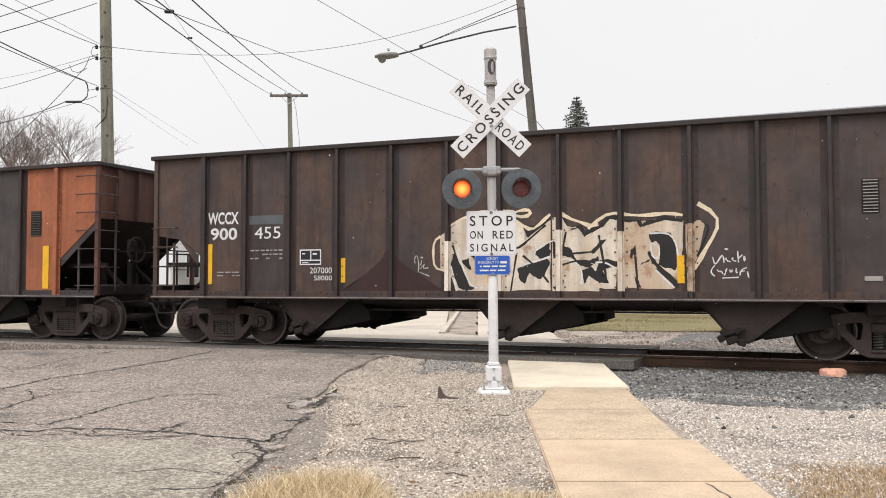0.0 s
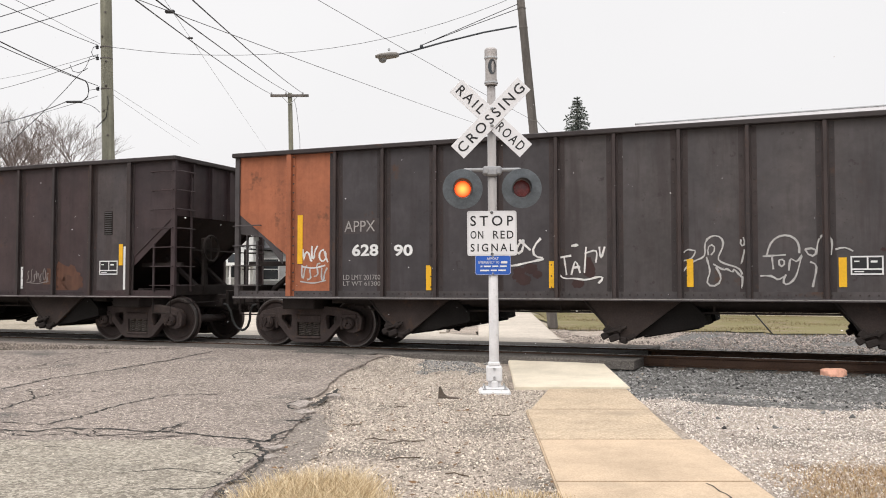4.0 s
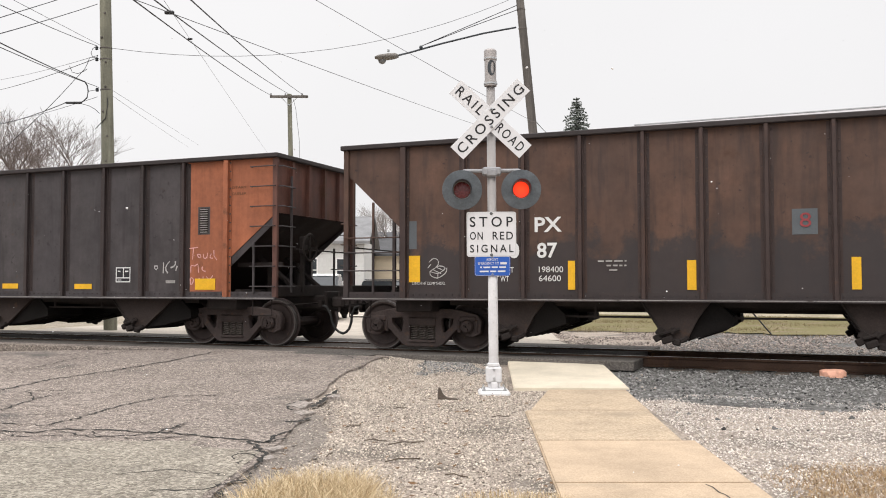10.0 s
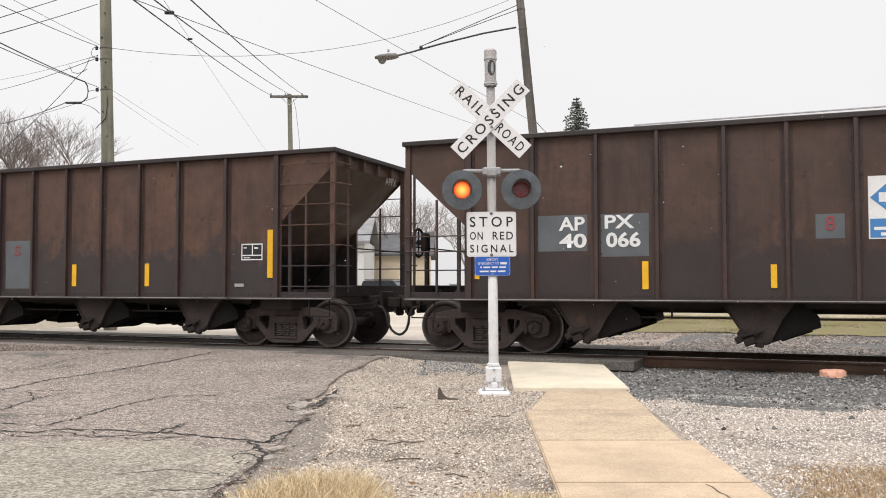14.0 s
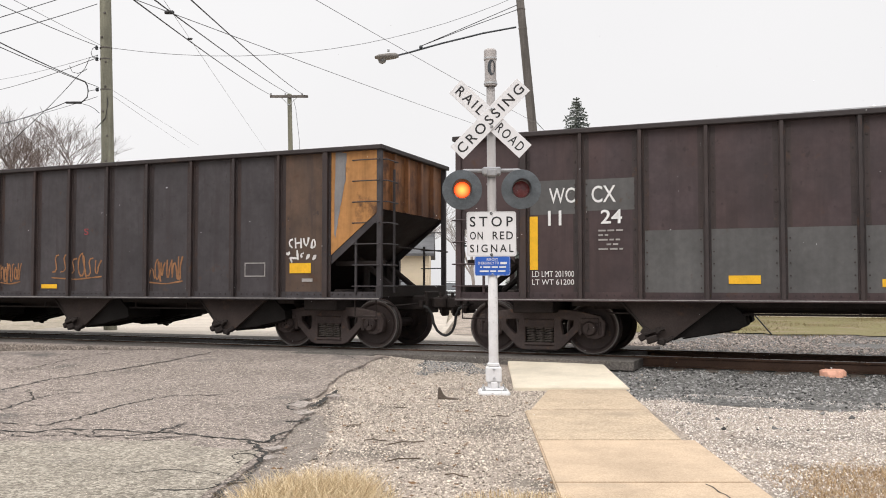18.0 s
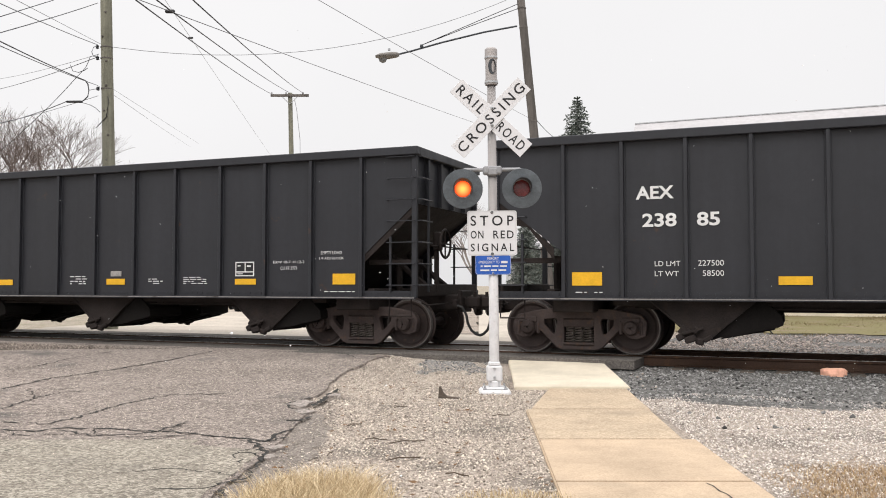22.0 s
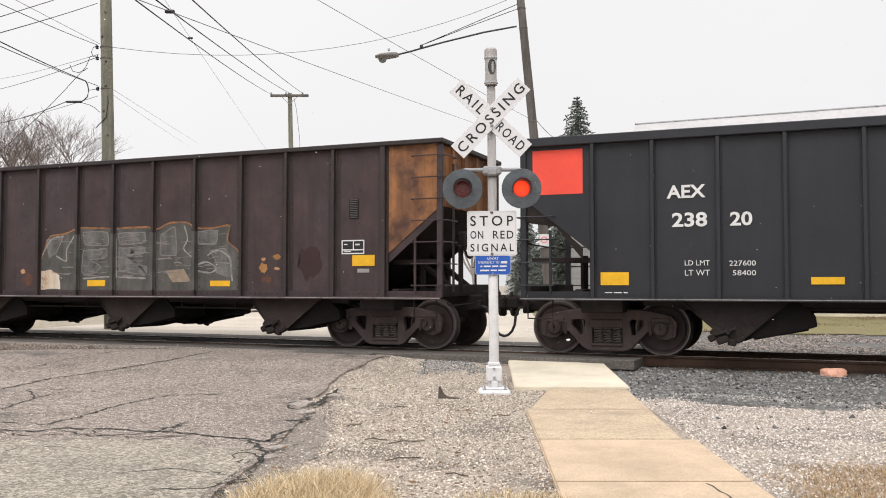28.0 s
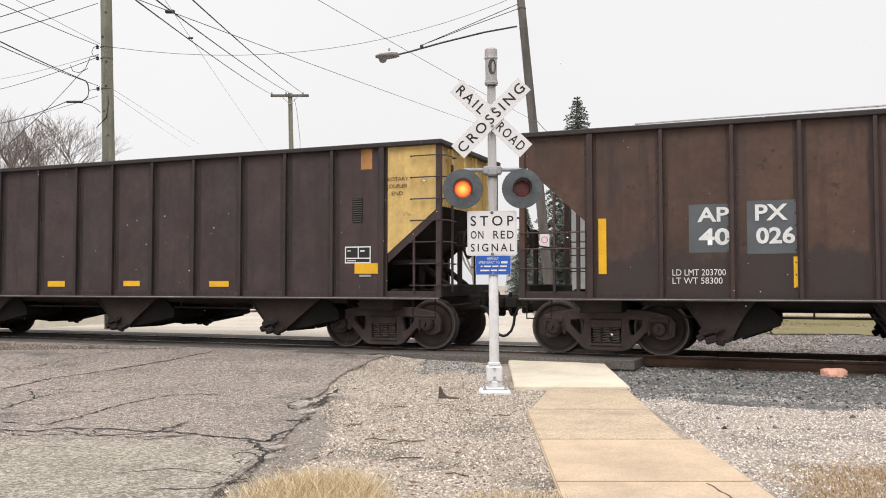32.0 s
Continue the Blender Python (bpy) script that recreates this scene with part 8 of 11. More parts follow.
word(15, 3.39, 3.72, 2.1, 2.32, '20', LETTER, 0.035)
word(15, 2.7, 3.08, 1.49, 1.57, 'LD LMT')
word(15, 3.37, 3.76, 1.48, 1.56, '227600')
word(15, 2.7, 3.08, 1.33, 1.42, 'LT WT')
word(15, 3.42, 3.76, 1.33, 1.41, '58400')
strip(15, 1.36, 1.82, 1.18, 1.39)
strip(15, 4.54, 5.0, 1.19, 1.3)
strip(15, 7.65, 8.09, 1.2, 1.31)
strip(15, 10.85, 11.33, 1.19, 1.3)
strip(15, 13.04, 13.53, 1.19, 1.4)
stencil(15, 10.87, 11.28, 1.35, 1.64)
lines(15, 6.66, 7.11, 1.18, 1.38, 4)
lines(15, 8.77, 9.11, 1.19, 1.32, 3)
lines(15, 9.63, 10.21, 1.18, 1.33, 4)
word(15, 11.75, 12.44, 1.58, 1.63, 'EXW 10-7  H 12-3')
word(15, 11.9, 12.29, 1.46, 1.53, 'CU FT 3771')
word(15, 12.79, 13.22, 1.75, 1.8, 'EMPTY LOAD')
word(15, 12.76, 13.27, 1.64, 1.7, '1/4 ADJ BLOCK')
for n in (11, 12, 15):
    lines(n, 1.43, 1.98, 1.035, 1.075, 1)
    lines(n, 12.86, 13.50, 1.035, 1.075, 1)
word(16, 1.52, 1.97, 2.51, 2.72, 'CO', LETTER, 0.02)
word(16, 2.34, 2.74, 2.51, 2.74, 'GX', LETTER, 0.02)
word(16, 1.52, 2.06, 2.15, 2.39, '980', LETTER, 0.02)
word(16, 2.31, 2.65, 2.16, 2.38, '31', LETTER, 0.02)
patch(16, 2.35, 3.08, 1.68, 2.12, P_OXIDE)
lines(16, 2.38, 3.07, 1.65, 2.06, 4)
strip(16, 1.36, 1.83, 1.41, 1.61)
word(16, 1.36, 2.13, 1.29, 1.38, 'LD LMT 208900')
word(16, 1.36, 2.13, 1.16, 1.25, 'LT WT 56200')
strip(16, 3.47, 3.95, 1.15, 1.25)
strip(16, 5.61, 6.09, 1.15, 1.27)
strip(16, 7.67, 8.09, 1.16, 1.27)
strip(16, 9.81, 10.27, 1.15, 1.26)
strip(16, 13.03, 13.51, 1.39, 1.58)
stencil(16, 12.83, 13.36, 1.58, 1.89)
louvre(16, 13.0, 13.17, 2.35, 2.76)
plate(16, 13.13, 13.37, 1.33, 1.37)
frame_mark(16, 2.57, 2.8, 1.33, 1.45)
patch(16, 13.15, 13.38, 3.3, 3.68, P_OCHRE)
word(16, 13.69, 14.11, 3.06, 3.13, 'ROTARY', LETTER_RUST)
word(16, 13.66, 14.09, 2.93, 3.0, 'COUPLER', LETTER_RUST)
word(16, 13.78, 14.0, 2.8, 2.87, 'END', LETTER_RUST)
patch(17, 2.79, 3.42, 1.69, 2.45, PATCH_SLATE)
patch(17, 3.66, 4.45, 1.66, 2.48, PATCH_SLATE)
word(17, 2.92, 3.4, 2.17, 2.4, 'AP', LETTER, 0.03)
word(17, 3.78, 4.25, 2.17, 2.42, 'PX', LETTER, 0.03)
word(17, 2.94, 3.41, 1.8, 2.07, '40', LETTER, 0.04)
word(17, 3.79, 4.35, 1.81, 2.07, '026', LETTER, 0.04)
strip(17, 1.35, 1.48, 1.36, 2.27)
strip(17, 4.32, 4.45, 1.14, 1.61)
word(17, 2.53, 3.34, 1.33, 1.43, 'LD LMT 203700')
word(17, 2.53, 3.29, 1.2, 1.3, 'LT WT 58300')
strip(0, 13.2, 13.37, 1.11, 2.03)
louvre(0, 12.86, 13.12, 2.26, 2.77)
blob(1, [(6.28, 2.05), (6.45, 2.16), (6.63, 2.29), (6.85, 2.38), (7.21, 2.43), (7.63, 2.37), (7.69, 2.23), (7.81, 2.18), (7.82, 1.95), (8.08, 2.12), (8.27, 2.27), (8.27, 1.10), (7.56, 1.06), (6.59, 1.07), (6.47, 1.44), (6.28, 1.47)], CREAM)
blob(1, [(8.30, 2.30), (8.45, 2.34), (8.59, 2.11), (8.74, 2.16), (8.84, 1.99), (9.10, 2.11), (9.10, 1.08), (8.30, 1.08)], CREAM)
blob(1, [(8.96, 2.10), (9.13, 2.19), (9.24, 2.32), (9.38, 2.30), (9.40, 1.13), (8.96, 1.13)], CREAM)
blob(1, [(9.43, 2.23), (9.76, 2.21), (9.86, 2.21), (10.16, 2.27), (10.44, 2.19), (10.41, 1.63), (10.38, 1.20), (10.26, 1.12), (9.43, 1.13)], CREAM)
blob(1, [(10.48, 2.13), (10.68, 2.21), (10.77, 2.13), (10.65, 1.63), (10.56, 1.44), (10.48, 1.47)], CREAM)
blob(1, [(6.54, 1.76), (6.61, 1.63), (6.74, 1.37), (6.83, 1.17), (6.92, 1.13), (6.78, 1.08), (6.63, 1.13), (6.52, 1.37), (6.45, 1.49)], TAG_BLACK)
blob(1, [(6.67, 1.61), (6.80, 1.64), (6.85, 1.44), (6.74, 1.51)], TAG_BLACK)
blob(1, [(7.69, 1.45), (7.91, 1.55), (8.20, 1.62), (8.27, 1.57), (8.18, 1.36), (8.10, 1.27), (7.98, 1.33), (7.88, 1.41), (7.82, 1.20), (7.72, 1.28)], TAG_BLACK)
blob(1, [(8.03, 1.76), (8.25, 1.90), (8.27, 1.76), (8.25, 1.66), (8.12, 1.59), (8.01, 1.68)], TAG_BLACK)
blob(1, [(8.32, 1.94), (8.40, 1.96), (8.34, 1.84), (8.59, 1.81), (8.74, 1.57), (8.92, 1.58), (9.08, 1.65), (9.08, 1.58), (8.92, 1.47), (8.79, 1.49), (8.62, 1.64), (8.45, 1.67), (8.32, 1.62)], TAG_BLACK)
blob(1, [(8.32, 1.13), (8.39, 1.27), (8.50, 1.26), (8.46, 1.13), (8.37, 1.07)], TAG_BLACK)
blob(1, [(7.86, 1.99), (7.85, 2.16), (8.05, 2.21), (8.25, 2.33), (8.27, 2.28)], TAG_BLACK)
blob(1, [(8.59, 2.09), (8.79, 2.19), (8.87, 2.07), (9.08, 2.23), (9.08, 2.13), (8.85, 1.98), (8.74, 2.13)], TAG_BLACK)
blob(1, [(8.80, 1.42), (8.95, 1.49), (9.08, 1.36), (9.08, 1.23), (8.92, 1.33), (8.85, 1.20)], TAG_BLACK)
blob(1, [(9.89, 2.01), (10.01, 2.04), (10.23, 2.01), (10.31, 1.87), (10.34, 1.66), (10.32, 1.41), (10.16, 1.46), (10.04, 1.50), (10.10, 1.67), (10.10, 1.79), (10.01, 1.88), (9.93, 1.85)], TAG_BLACK)
blob(1, [(9.09, 1.58), (9.22, 1.61), (9.40, 1.57), (9.39, 1.47), (9.17, 1.48), (9.13, 1.34), (9.26, 1.20), (9.10, 1.22), (9.02, 1.36), (9.05, 1.44)], TAG_BLACK)
blob(1, [(8.96, 1.75), (9.13, 1.92), (9.23, 1.93), (9.09, 1.79), (8.98, 1.69)], TAG_BLACK)
blob(1, [(10.00, 1.43), (10.08, 1.47), (10.38, 1.22), (10.35, 1.13), (10.26, 1.16)], TAG_BLACK)
blob(1, [(9.75, 1.51), (9.91, 1.60), (9.89, 1.55)], TAG_BLACK)
blob(1, [(9.59, 1.74), (9.69, 1.84), (9.64, 1.64), (9.61, 1.59)], TAG_BLACK)
blob(1, [(9.44, 2.25), (9.76, 2.23), (9.78, 2.16), (9.86, 2.21), (10.16, 2.28), (10.43, 2.23), (10.43, 2.18), (10.16, 2.22), (9.86, 2.14), (9.76, 2.11), (9.72, 2.20), (9.44, 2.20)], TAG_BLACK)
blob(1, [(8.96, 2.08), (9.12, 2.19), (9.25, 2.33), (9.39, 2.31), (9.39, 2.25), (9.27, 2.26), (9.16, 2.13), (8.98, 2.04)], TAG_BLACK)
blob(1, [(9.86, 1.70), (9.93, 1.73), (10.01, 1.54), (10.12, 1.44), (10.07, 1.40), (9.95, 1.53)], TAG_BLACK)
blob(1, [(9.67, 1.32), (9.74, 1.24), (9.77, 1.13), (9.69, 1.14)], TAG_BLACK)
stroke(1, [(6.28, 2.04), (6.14, 2.02), (6.15, 1.42), (6.32, 1.44), (6.47, 1.47), (6.59, 1.08)], 0.045, CREAM_EDGE)
stroke(1, [(6.43, 2.20), (6.63, 2.33), (6.85, 2.43), (7.21, 2.48), (7.63, 2.42)], 0.06, CREAM_EDGE)
stroke(1, [(7.64, 2.37), (7.77, 2.30), (7.91, 2.33), (7.98, 2.41), (7.93, 2.48), (7.81, 2.48), (7.70, 2.43), (7.65, 2.42)], 0.05, CREAM_EDGE)
stroke(1, [(7.67, 2.27), (7.84, 2.23), (7.88, 2.04), (8.08, 2.20), (8.27, 2.37)], 0.05, CREAM_EDGE)
stroke(1, [(8.40, 2.43), (8.49, 2.37), (8.60, 2.19), (8.83, 2.30), (8.88, 2.15), (8.95, 2.11), (9.08, 2.18)], 0.055, CREAM_EDGE)
stroke(1, [(8.91, 2.11), (9.06, 2.23), (9.21, 2.40), (9.37, 2.38), (9.45, 2.31), (9.78, 2.32), (9.82, 2.28), (10.16, 2.35), (10.43, 2.29)], 0.055, CREAM_EDGE)
stroke(1, [(10.66, 2.47), (10.87, 2.36), (11.06, 2.23), (10.88, 1.92), (10.71, 1.63), (10.60, 1.43)], 0.06, CREAM_EDGE)
stroke(1, [(10.77, 2.13), (10.85, 2.18), (10.83, 2.06), (10.65, 1.63)], 0.03, TAG_BLACK)
stroke(1, [(9.91, 2.01), (10.23, 2.02), (10.33, 1.85), (10.35, 1.63), (10.38, 1.41)], 0.028, TAG_WHITE)
stroke(1, [(9.93, 1.85), (10.02, 1.89), (10.10, 1.78), (10.09, 1.65), (10.01, 1.54), (9.91, 1.73), (9.93, 1.85)], 0.028, TAG_WHITE)
stroke(1, [(8.96, 1.54), (9.16, 1.58), (9.38, 1.44)], 0.028, TAG_WHITE)
stroke(1, [(10.00, 1.42), (10.29, 1.14)], 0.028, TAG_WHITE)
stroke(1, [(6.48, 1.51), (6.59, 1.09)], 0.028, TAG_WHITE)
stroke(1, [(7.70, 1.50), (8.12, 1.61), (8.27, 1.66)], 0.028, TAG_WHITE)
stroke(1, [(8.01, 1.76), (8.32, 1.95), (8.55, 1.83)], 0.028, TAG_WHITE)
stroke(1, [(8.39, 1.61), (8.65, 1.62), (8.82, 1.42), (8.79, 1.20)], 0.028, TAG_WHITE)
stroke(1, [(6.58, 1.78), (6.85, 1.15), (7.07, 1.13)], 0.028, TAG_WHITE)
stroke(1, [(10.88, 1.62), (10.91, 1.47), (11.03, 1.68), (11.05, 1.53)], 0.02, TAG_WHITE)
stroke(1, [(11.06, 1.58), (11.13, 1.61), (11.07, 1.64), (11.07, 1.53), (11.15, 1.54)], 0.02, TAG_WHITE)
stroke(1, [(11.16, 1.58), (11.22, 1.61), (11.17, 1.64), (11.16, 1.53), (11.23, 1.55)], 0.02, TAG_WHITE)
stroke(1, [(11.25, 1.71), (11.26, 1.53)], 0.02, TAG_WHITE)
stroke(1, [(11.26, 1.59), (11.32, 1.65)], 0.02, TAG_WHITE)
stroke(1, [(11.35, 1.63), (11.31, 1.57), (11.35, 1.50), (11.39, 1.56), (11.35, 1.63)], 0.02, TAG_WHITE)
stroke(1, [(10.91, 1.49), (10.83, 1.43), (10.86, 1.33), (10.91, 1.32)], 0.02, TAG_WHITE)
stroke(1, [(10.94, 1.42), (10.96, 1.35), (11.02, 1.44), (11.03, 1.35)], 0.02, TAG_WHITE)
stroke(1, [(11.09, 1.44), (11.05, 1.41), (11.09, 1.36), (11.05, 1.33)], 0.02, TAG_WHITE)
stroke(1, [(11.13, 1.42), (11.12, 1.35), (11.18, 1.36), (11.17, 1.42)], 0.02, TAG_WHITE)
stroke(1, [(11.23, 1.44), (11.21, 1.33), (11.25, 1.38)], 0.02, TAG_WHITE)
stroke(1, [(11.28, 1.33), (11.29, 1.45), (11.38, 1.45)], 0.02, TAG_WHITE)
stroke(1, [(11.29, 1.39), (11.35, 1.40)], 0.02, TAG_WHITE)
stroke(1, [(11.02, 1.29), (11.26, 1.30)], 0.02, TAG_WHITE)
stroke(1, [(11.06, 1.74), (11.10, 1.77), (11.13, 1.74), (11.10, 1.71), (11.06, 1.74)], 0.02, TAG_WHITE)
stroke(1, [(11.39, 1.39), (11.41, 1.29)], 0.02, TAG_WHITE)
stroke(1, [(5.79, 1.57), (5.77, 1.69), (5.83, 1.74), (5.87, 1.55), (5.85, 1.41)], 0.018, TAG_CHALK)
stroke(1, [(5.90, 1.53), (5.92, 1.62)], 0.018, TAG_CHALK)
stroke(1, [(5.90, 1.67), (5.94, 1.70), (5.97, 1.67), (5.93, 1.63), (5.90, 1.67)], 0.018, TAG_CHALK)
stroke(1, [(5.88, 1.46), (6.00, 1.58), (5.92, 1.46), (6.05, 1.49)], 0.018, TAG_CHALK)
stroke(1, [(5.88, 1.41), (6.07, 1.34)], 0.018, TAG_CHALK)
blob(4, [(4.47, 1.66), (4.55, 1.78), (4.71, 1.86), (4.89, 1.87), (5.04, 1.79), (5.12, 1.65), (5.13, 1.43), (5.09, 1.28), (5.01, 1.16), (4.86, 1.09), (4.71, 1.09), (4.55, 1.20), (4.47, 1.39)], SPRAY_GREY)
stroke(4, [(4.47, 1.66), (4.55, 1.78), (4.71, 1.86), (4.89, 1.87), (5.04, 1.79), (5.12, 1.65), (5.13, 1.43), (5.09, 1.28), (5.01, 1.16), (4.86, 1.09), (4.71, 1.09), (4.55, 1.20), (4.47, 1.39), (4.47, 1.66)], 0.022, TAG_EDGE)
blob(4, [(4.66, 1.63), (4.77, 1.66), (4.84, 1.57), (5.12, 1.56), (5.12, 1.52), (4.86, 1.50), (4.83, 1.39), (4.75, 1.31), (4.66, 1.39)], TAG_HOLE)
blob(4, [(5.42, 1.81), (5.56, 1.85), (5.83, 1.86), (6.03, 1.80), (6.15, 1.70), (6.15, 1.56), (6.03, 1.45), (6.12, 1.15), (5.89, 1.15), (5.81, 1.33), (5.73, 1.15), (5.50, 1.14), (5.56, 1.67), (5.44, 1.69)], SPRAY_GREY)
stroke(4, [(5.42, 1.81), (5.56, 1.85), (5.83, 1.86), (6.03, 1.80), (6.15, 1.70), (6.15, 1.56), (6.03, 1.45), (6.12, 1.15), (5.89, 1.15), (5.81, 1.33), (5.73, 1.15), (5.50, 1.14), (5.56, 1.67), (5.44, 1.69), (5.42, 1.81)], 0.022, TAG_EDGE)
blob(4, [(5.74, 1.68), (5.86, 1.69), (5.89, 1.58), (5.81, 1.51), (5.74, 1.52)], TAG_HOLE)
blob(4, [(6.74, 1.97), (6.82, 2.08), (6.96, 2.11), (7.08, 2.06), (7.13, 1.94), (7.09, 1.81), (6.98, 1.74), (6.85, 1.75), (6.74, 1.85)], SPRAY_WHITE)
stroke(4, [(6.74, 1.97), (6.82, 2.08), (6.96, 2.11), (7.08, 2.06), (7.13, 1.94), (7.09, 1.81), (6.98, 1.74), (6.85, 1.75), (6.74, 1.85), (6.74, 1.97)], 0.022, TAG_EDGE)
blob(4, [(6.79, 1.61), (7.05, 1.63), (7.02, 1.15), (6.71, 1.15), (6.74, 1.38)], SPRAY_WHITE)
stroke(4, [(6.79, 1.61), (7.05, 1.63), (7.02, 1.15), (6.71, 1.15), (6.74, 1.38), (6.79, 1.61)], 0.022, TAG_EDGE)
blob(4, [(7.64, 2.00), (7.94, 2.02), (7.91, 1.83), (7.82, 1.52), (7.94, 1.49), (7.96, 1.54), (8.15, 1.54), (8.18, 1.24), (7.55, 1.24), (7.54, 1.37), (7.58, 1.57)], SPRAY_WHITE)
stroke(4, [(7.64, 2.00), (7.94, 2.02), (7.91, 1.83), (7.82, 1.52), (7.94, 1.49), (7.96, 1.54), (8.15, 1.54), (8.18, 1.24), (7.55, 1.24), (7.54, 1.37), (7.58, 1.57), (7.64, 2.00)], 0.022, TAG_EDGE)
blob(4, [(8.60, 1.88), (8.82, 1.90), (8.86, 1.74), (8.99, 1.74), (9.03, 1.93), (9.32, 1.92), (9.21, 1.63), (9.16, 1.39), (9.22, 1.38), (9.19, 1.20), (8.82, 1.20), (8.72, 1.48)], SPRAY_WHITE)
stroke(4, [(8.60, 1.88), (8.82, 1.90), (8.86, 1.74), (8.99, 1.74), (9.03, 1.93), (9.32, 1.92), (9.21, 1.63), (9.16, 1.39), (9.22, 1.38), (9.19, 1.20), (8.82, 1.20), (8.72, 1.48), (8.60, 1.88)], 0.022, TAG_EDGE)
blob(4, [(8.89, 1.61), (8.98, 1.62), (8.96, 1.50), (8.93, 1.50)], TAG_HOLE)
blob(4, [(9.81, 1.94), (10.02, 1.95), (9.93, 1.67), (9.85, 1.38), (9.72, 1.39), (9.75, 1.66)], SPRAY_WHITE)
stroke(4, [(9.81, 1.94), (10.02, 1.95), (9.93, 1.67), (9.85, 1.38), (9.72, 1.39), (9.75, 1.66), (9.81, 1.94)], 0.022, TAG_EDGE)
blob(4, [(10.11, 1.92), (10.30, 1.91), (10.15, 1.67), (10.07, 1.37), (9.96, 1.38), (10.02, 1.65)], SPRAY_WHITE)
stroke(4, [(10.11, 1.92), (10.30, 1.91), (10.15, 1.67), (10.07, 1.37), (9.96, 1.38), (10.02, 1.65), (10.11, 1.92)], 0.022, TAG_EDGE)
blob(4, [(10.37, 1.88), (10.50, 1.80), (10.36, 1.60), (10.27, 1.36), (10.16, 1.37), (10.23, 1.63)], SPRAY_WHITE)
stroke(4, [(10.37, 1.88), (10.50, 1.80), (10.36, 1.60), (10.27, 1.36), (10.16, 1.37), (10.23, 1.63), (10.37, 1.88)], 0.022, TAG_EDGE)
blob(4, [(9.69, 1.26), (9.79, 1.30), (9.80, 1.16), (9.69, 1.17)], SPRAY_WHITE)
stroke(4, [(9.69, 1.26), (9.79, 1.30), (9.80, 1.16), (9.69, 1.17), (9.69, 1.26)], 0.022, TAG_EDGE)
blob(4, [(9.94, 1.26), (10.03, 1.30), (10.04, 1.16), (9.94, 1.17)], SPRAY_WHITE)
stroke(4, [(9.94, 1.26), (10.03, 1.30), (10.04, 1.16), (9.94, 1.17), (9.94, 1.26)], 0.022, TAG_EDGE)
blob(4, [(10.15, 1.26), (10.24, 1.30), (10.25, 1.16), (10.15, 1.17)], SPRAY_WHITE)
stroke(4, [(10.15, 1.26), (10.24, 1.30), (10.25, 1.16), (10.15, 1.17), (10.15, 1.26)], 0.022, TAG_EDGE)
blob(4, [(7.55, 1.39), (8.16, 1.41), (8.17, 1.25), (7.57, 1.25)], SPRAY_RUST)
blob(4, [(8.77, 1.38), (9.19, 1.37), (9.18, 1.21), (8.83, 1.21)], SPRAY_RUST)
stroke(3, [(5.44, 1.80), (5.50, 1.65), (5.64, 1.89), (5.72, 1.62), (5.68, 1.86)], 0.035, TAG_WHITE)
stroke(3, [(5.84, 1.95), (5.68, 1.83), (5.72, 1.65), (5.85, 1.74), (5.84, 1.95)], 0.035, TAG_WHITE)
stroke(3, [(5.66, 2.20), (5.70, 1.95)], 0.035, TAG_WHITE)
stroke(3, [(5.76, 1.95), (5.96, 1.77)], 0.035, TAG_WHITE)
stroke(3, [(6.14, 1.97), (5.96, 1.80), (5.98, 1.65), (6.17, 1.64)], 0.035, TAG_WHITE)
stroke(3, [(5.46, 1.52), (5.60, 1.62), (5.52, 1.48), (6.19, 1.62)], 0.035, TAG_WHITE)
stroke(3, [(6.40, 1.63), (6.66, 1.67)], 0.03, TAG_WHITE)
stroke(3, [(6.54, 1.64), (6.58, 1.35)], 0.03, TAG_WHITE)
stroke(3, [(6.66, 1.35), (6.73, 1.64), (6.81, 1.38)], 0.03, TAG_WHITE)
stroke(3, [(6.68, 1.47), (6.81, 1.48)], 0.03, TAG_WHITE)
stroke(3, [(6.88, 1.38), (6.91, 1.81)], 0.03, TAG_WHITE)
stroke(3, [(6.88, 1.70), (7.11, 1.78), (7.07, 1.55)], 0.03, TAG_WHITE)
stroke(3, [(7.13, 1.81), (7.15, 1.57), (7.22, 1.81)], 0.03, TAG_WHITE)
stroke(3, [(6.46, 1.35), (6.50, 1.25), (6.69, 1.32), (6.88, 1.24), (7.15, 1.34), (7.24, 1.32), (7.11, 1.21)], 0.03, TAG_WHITE)
stroke(3, [(6.66, 1.83), (6.77, 1.89), (6.86, 1.86), (6.73, 1.79), (6.66, 1.83)], 0.03, TAG_WHITE)
stroke(3, [(8.43, 1.57), (8.39, 1.71), (8.48, 1.65), (8.54, 1.79), (8.61, 1.68), (8.68, 1.78), (8.61, 1.58), (8.41, 1.56)], 0.026, TAG_CHALK)
stroke(3, [(8.41, 1.12), (8.45, 1.40), (8.61, 1.56), (8.82, 1.62), (8.78, 1.85), (8.88, 1.96), (9.03, 1.96), (9.10, 1.84), (9.03, 1.68), (8.96, 1.57), (9.17, 1.48), (9.34, 1.45), (9.36, 1.29), (9.34, 1.13)], 0.026, TAG_CHALK)
stroke(3, [(8.85, 1.65), (8.82, 1.79), (8.90, 1.87), (8.99, 1.80), (8.96, 1.68), (8.89, 1.65)], 0.026, TAG_CHALK)
stroke(3, [(8.82, 1.62), (8.89, 1.35), (8.78, 1.23), (8.85, 1.13), (9.03, 1.18), (9.06, 1.29), (8.96, 1.46)], 0.026, TAG_CHALK)
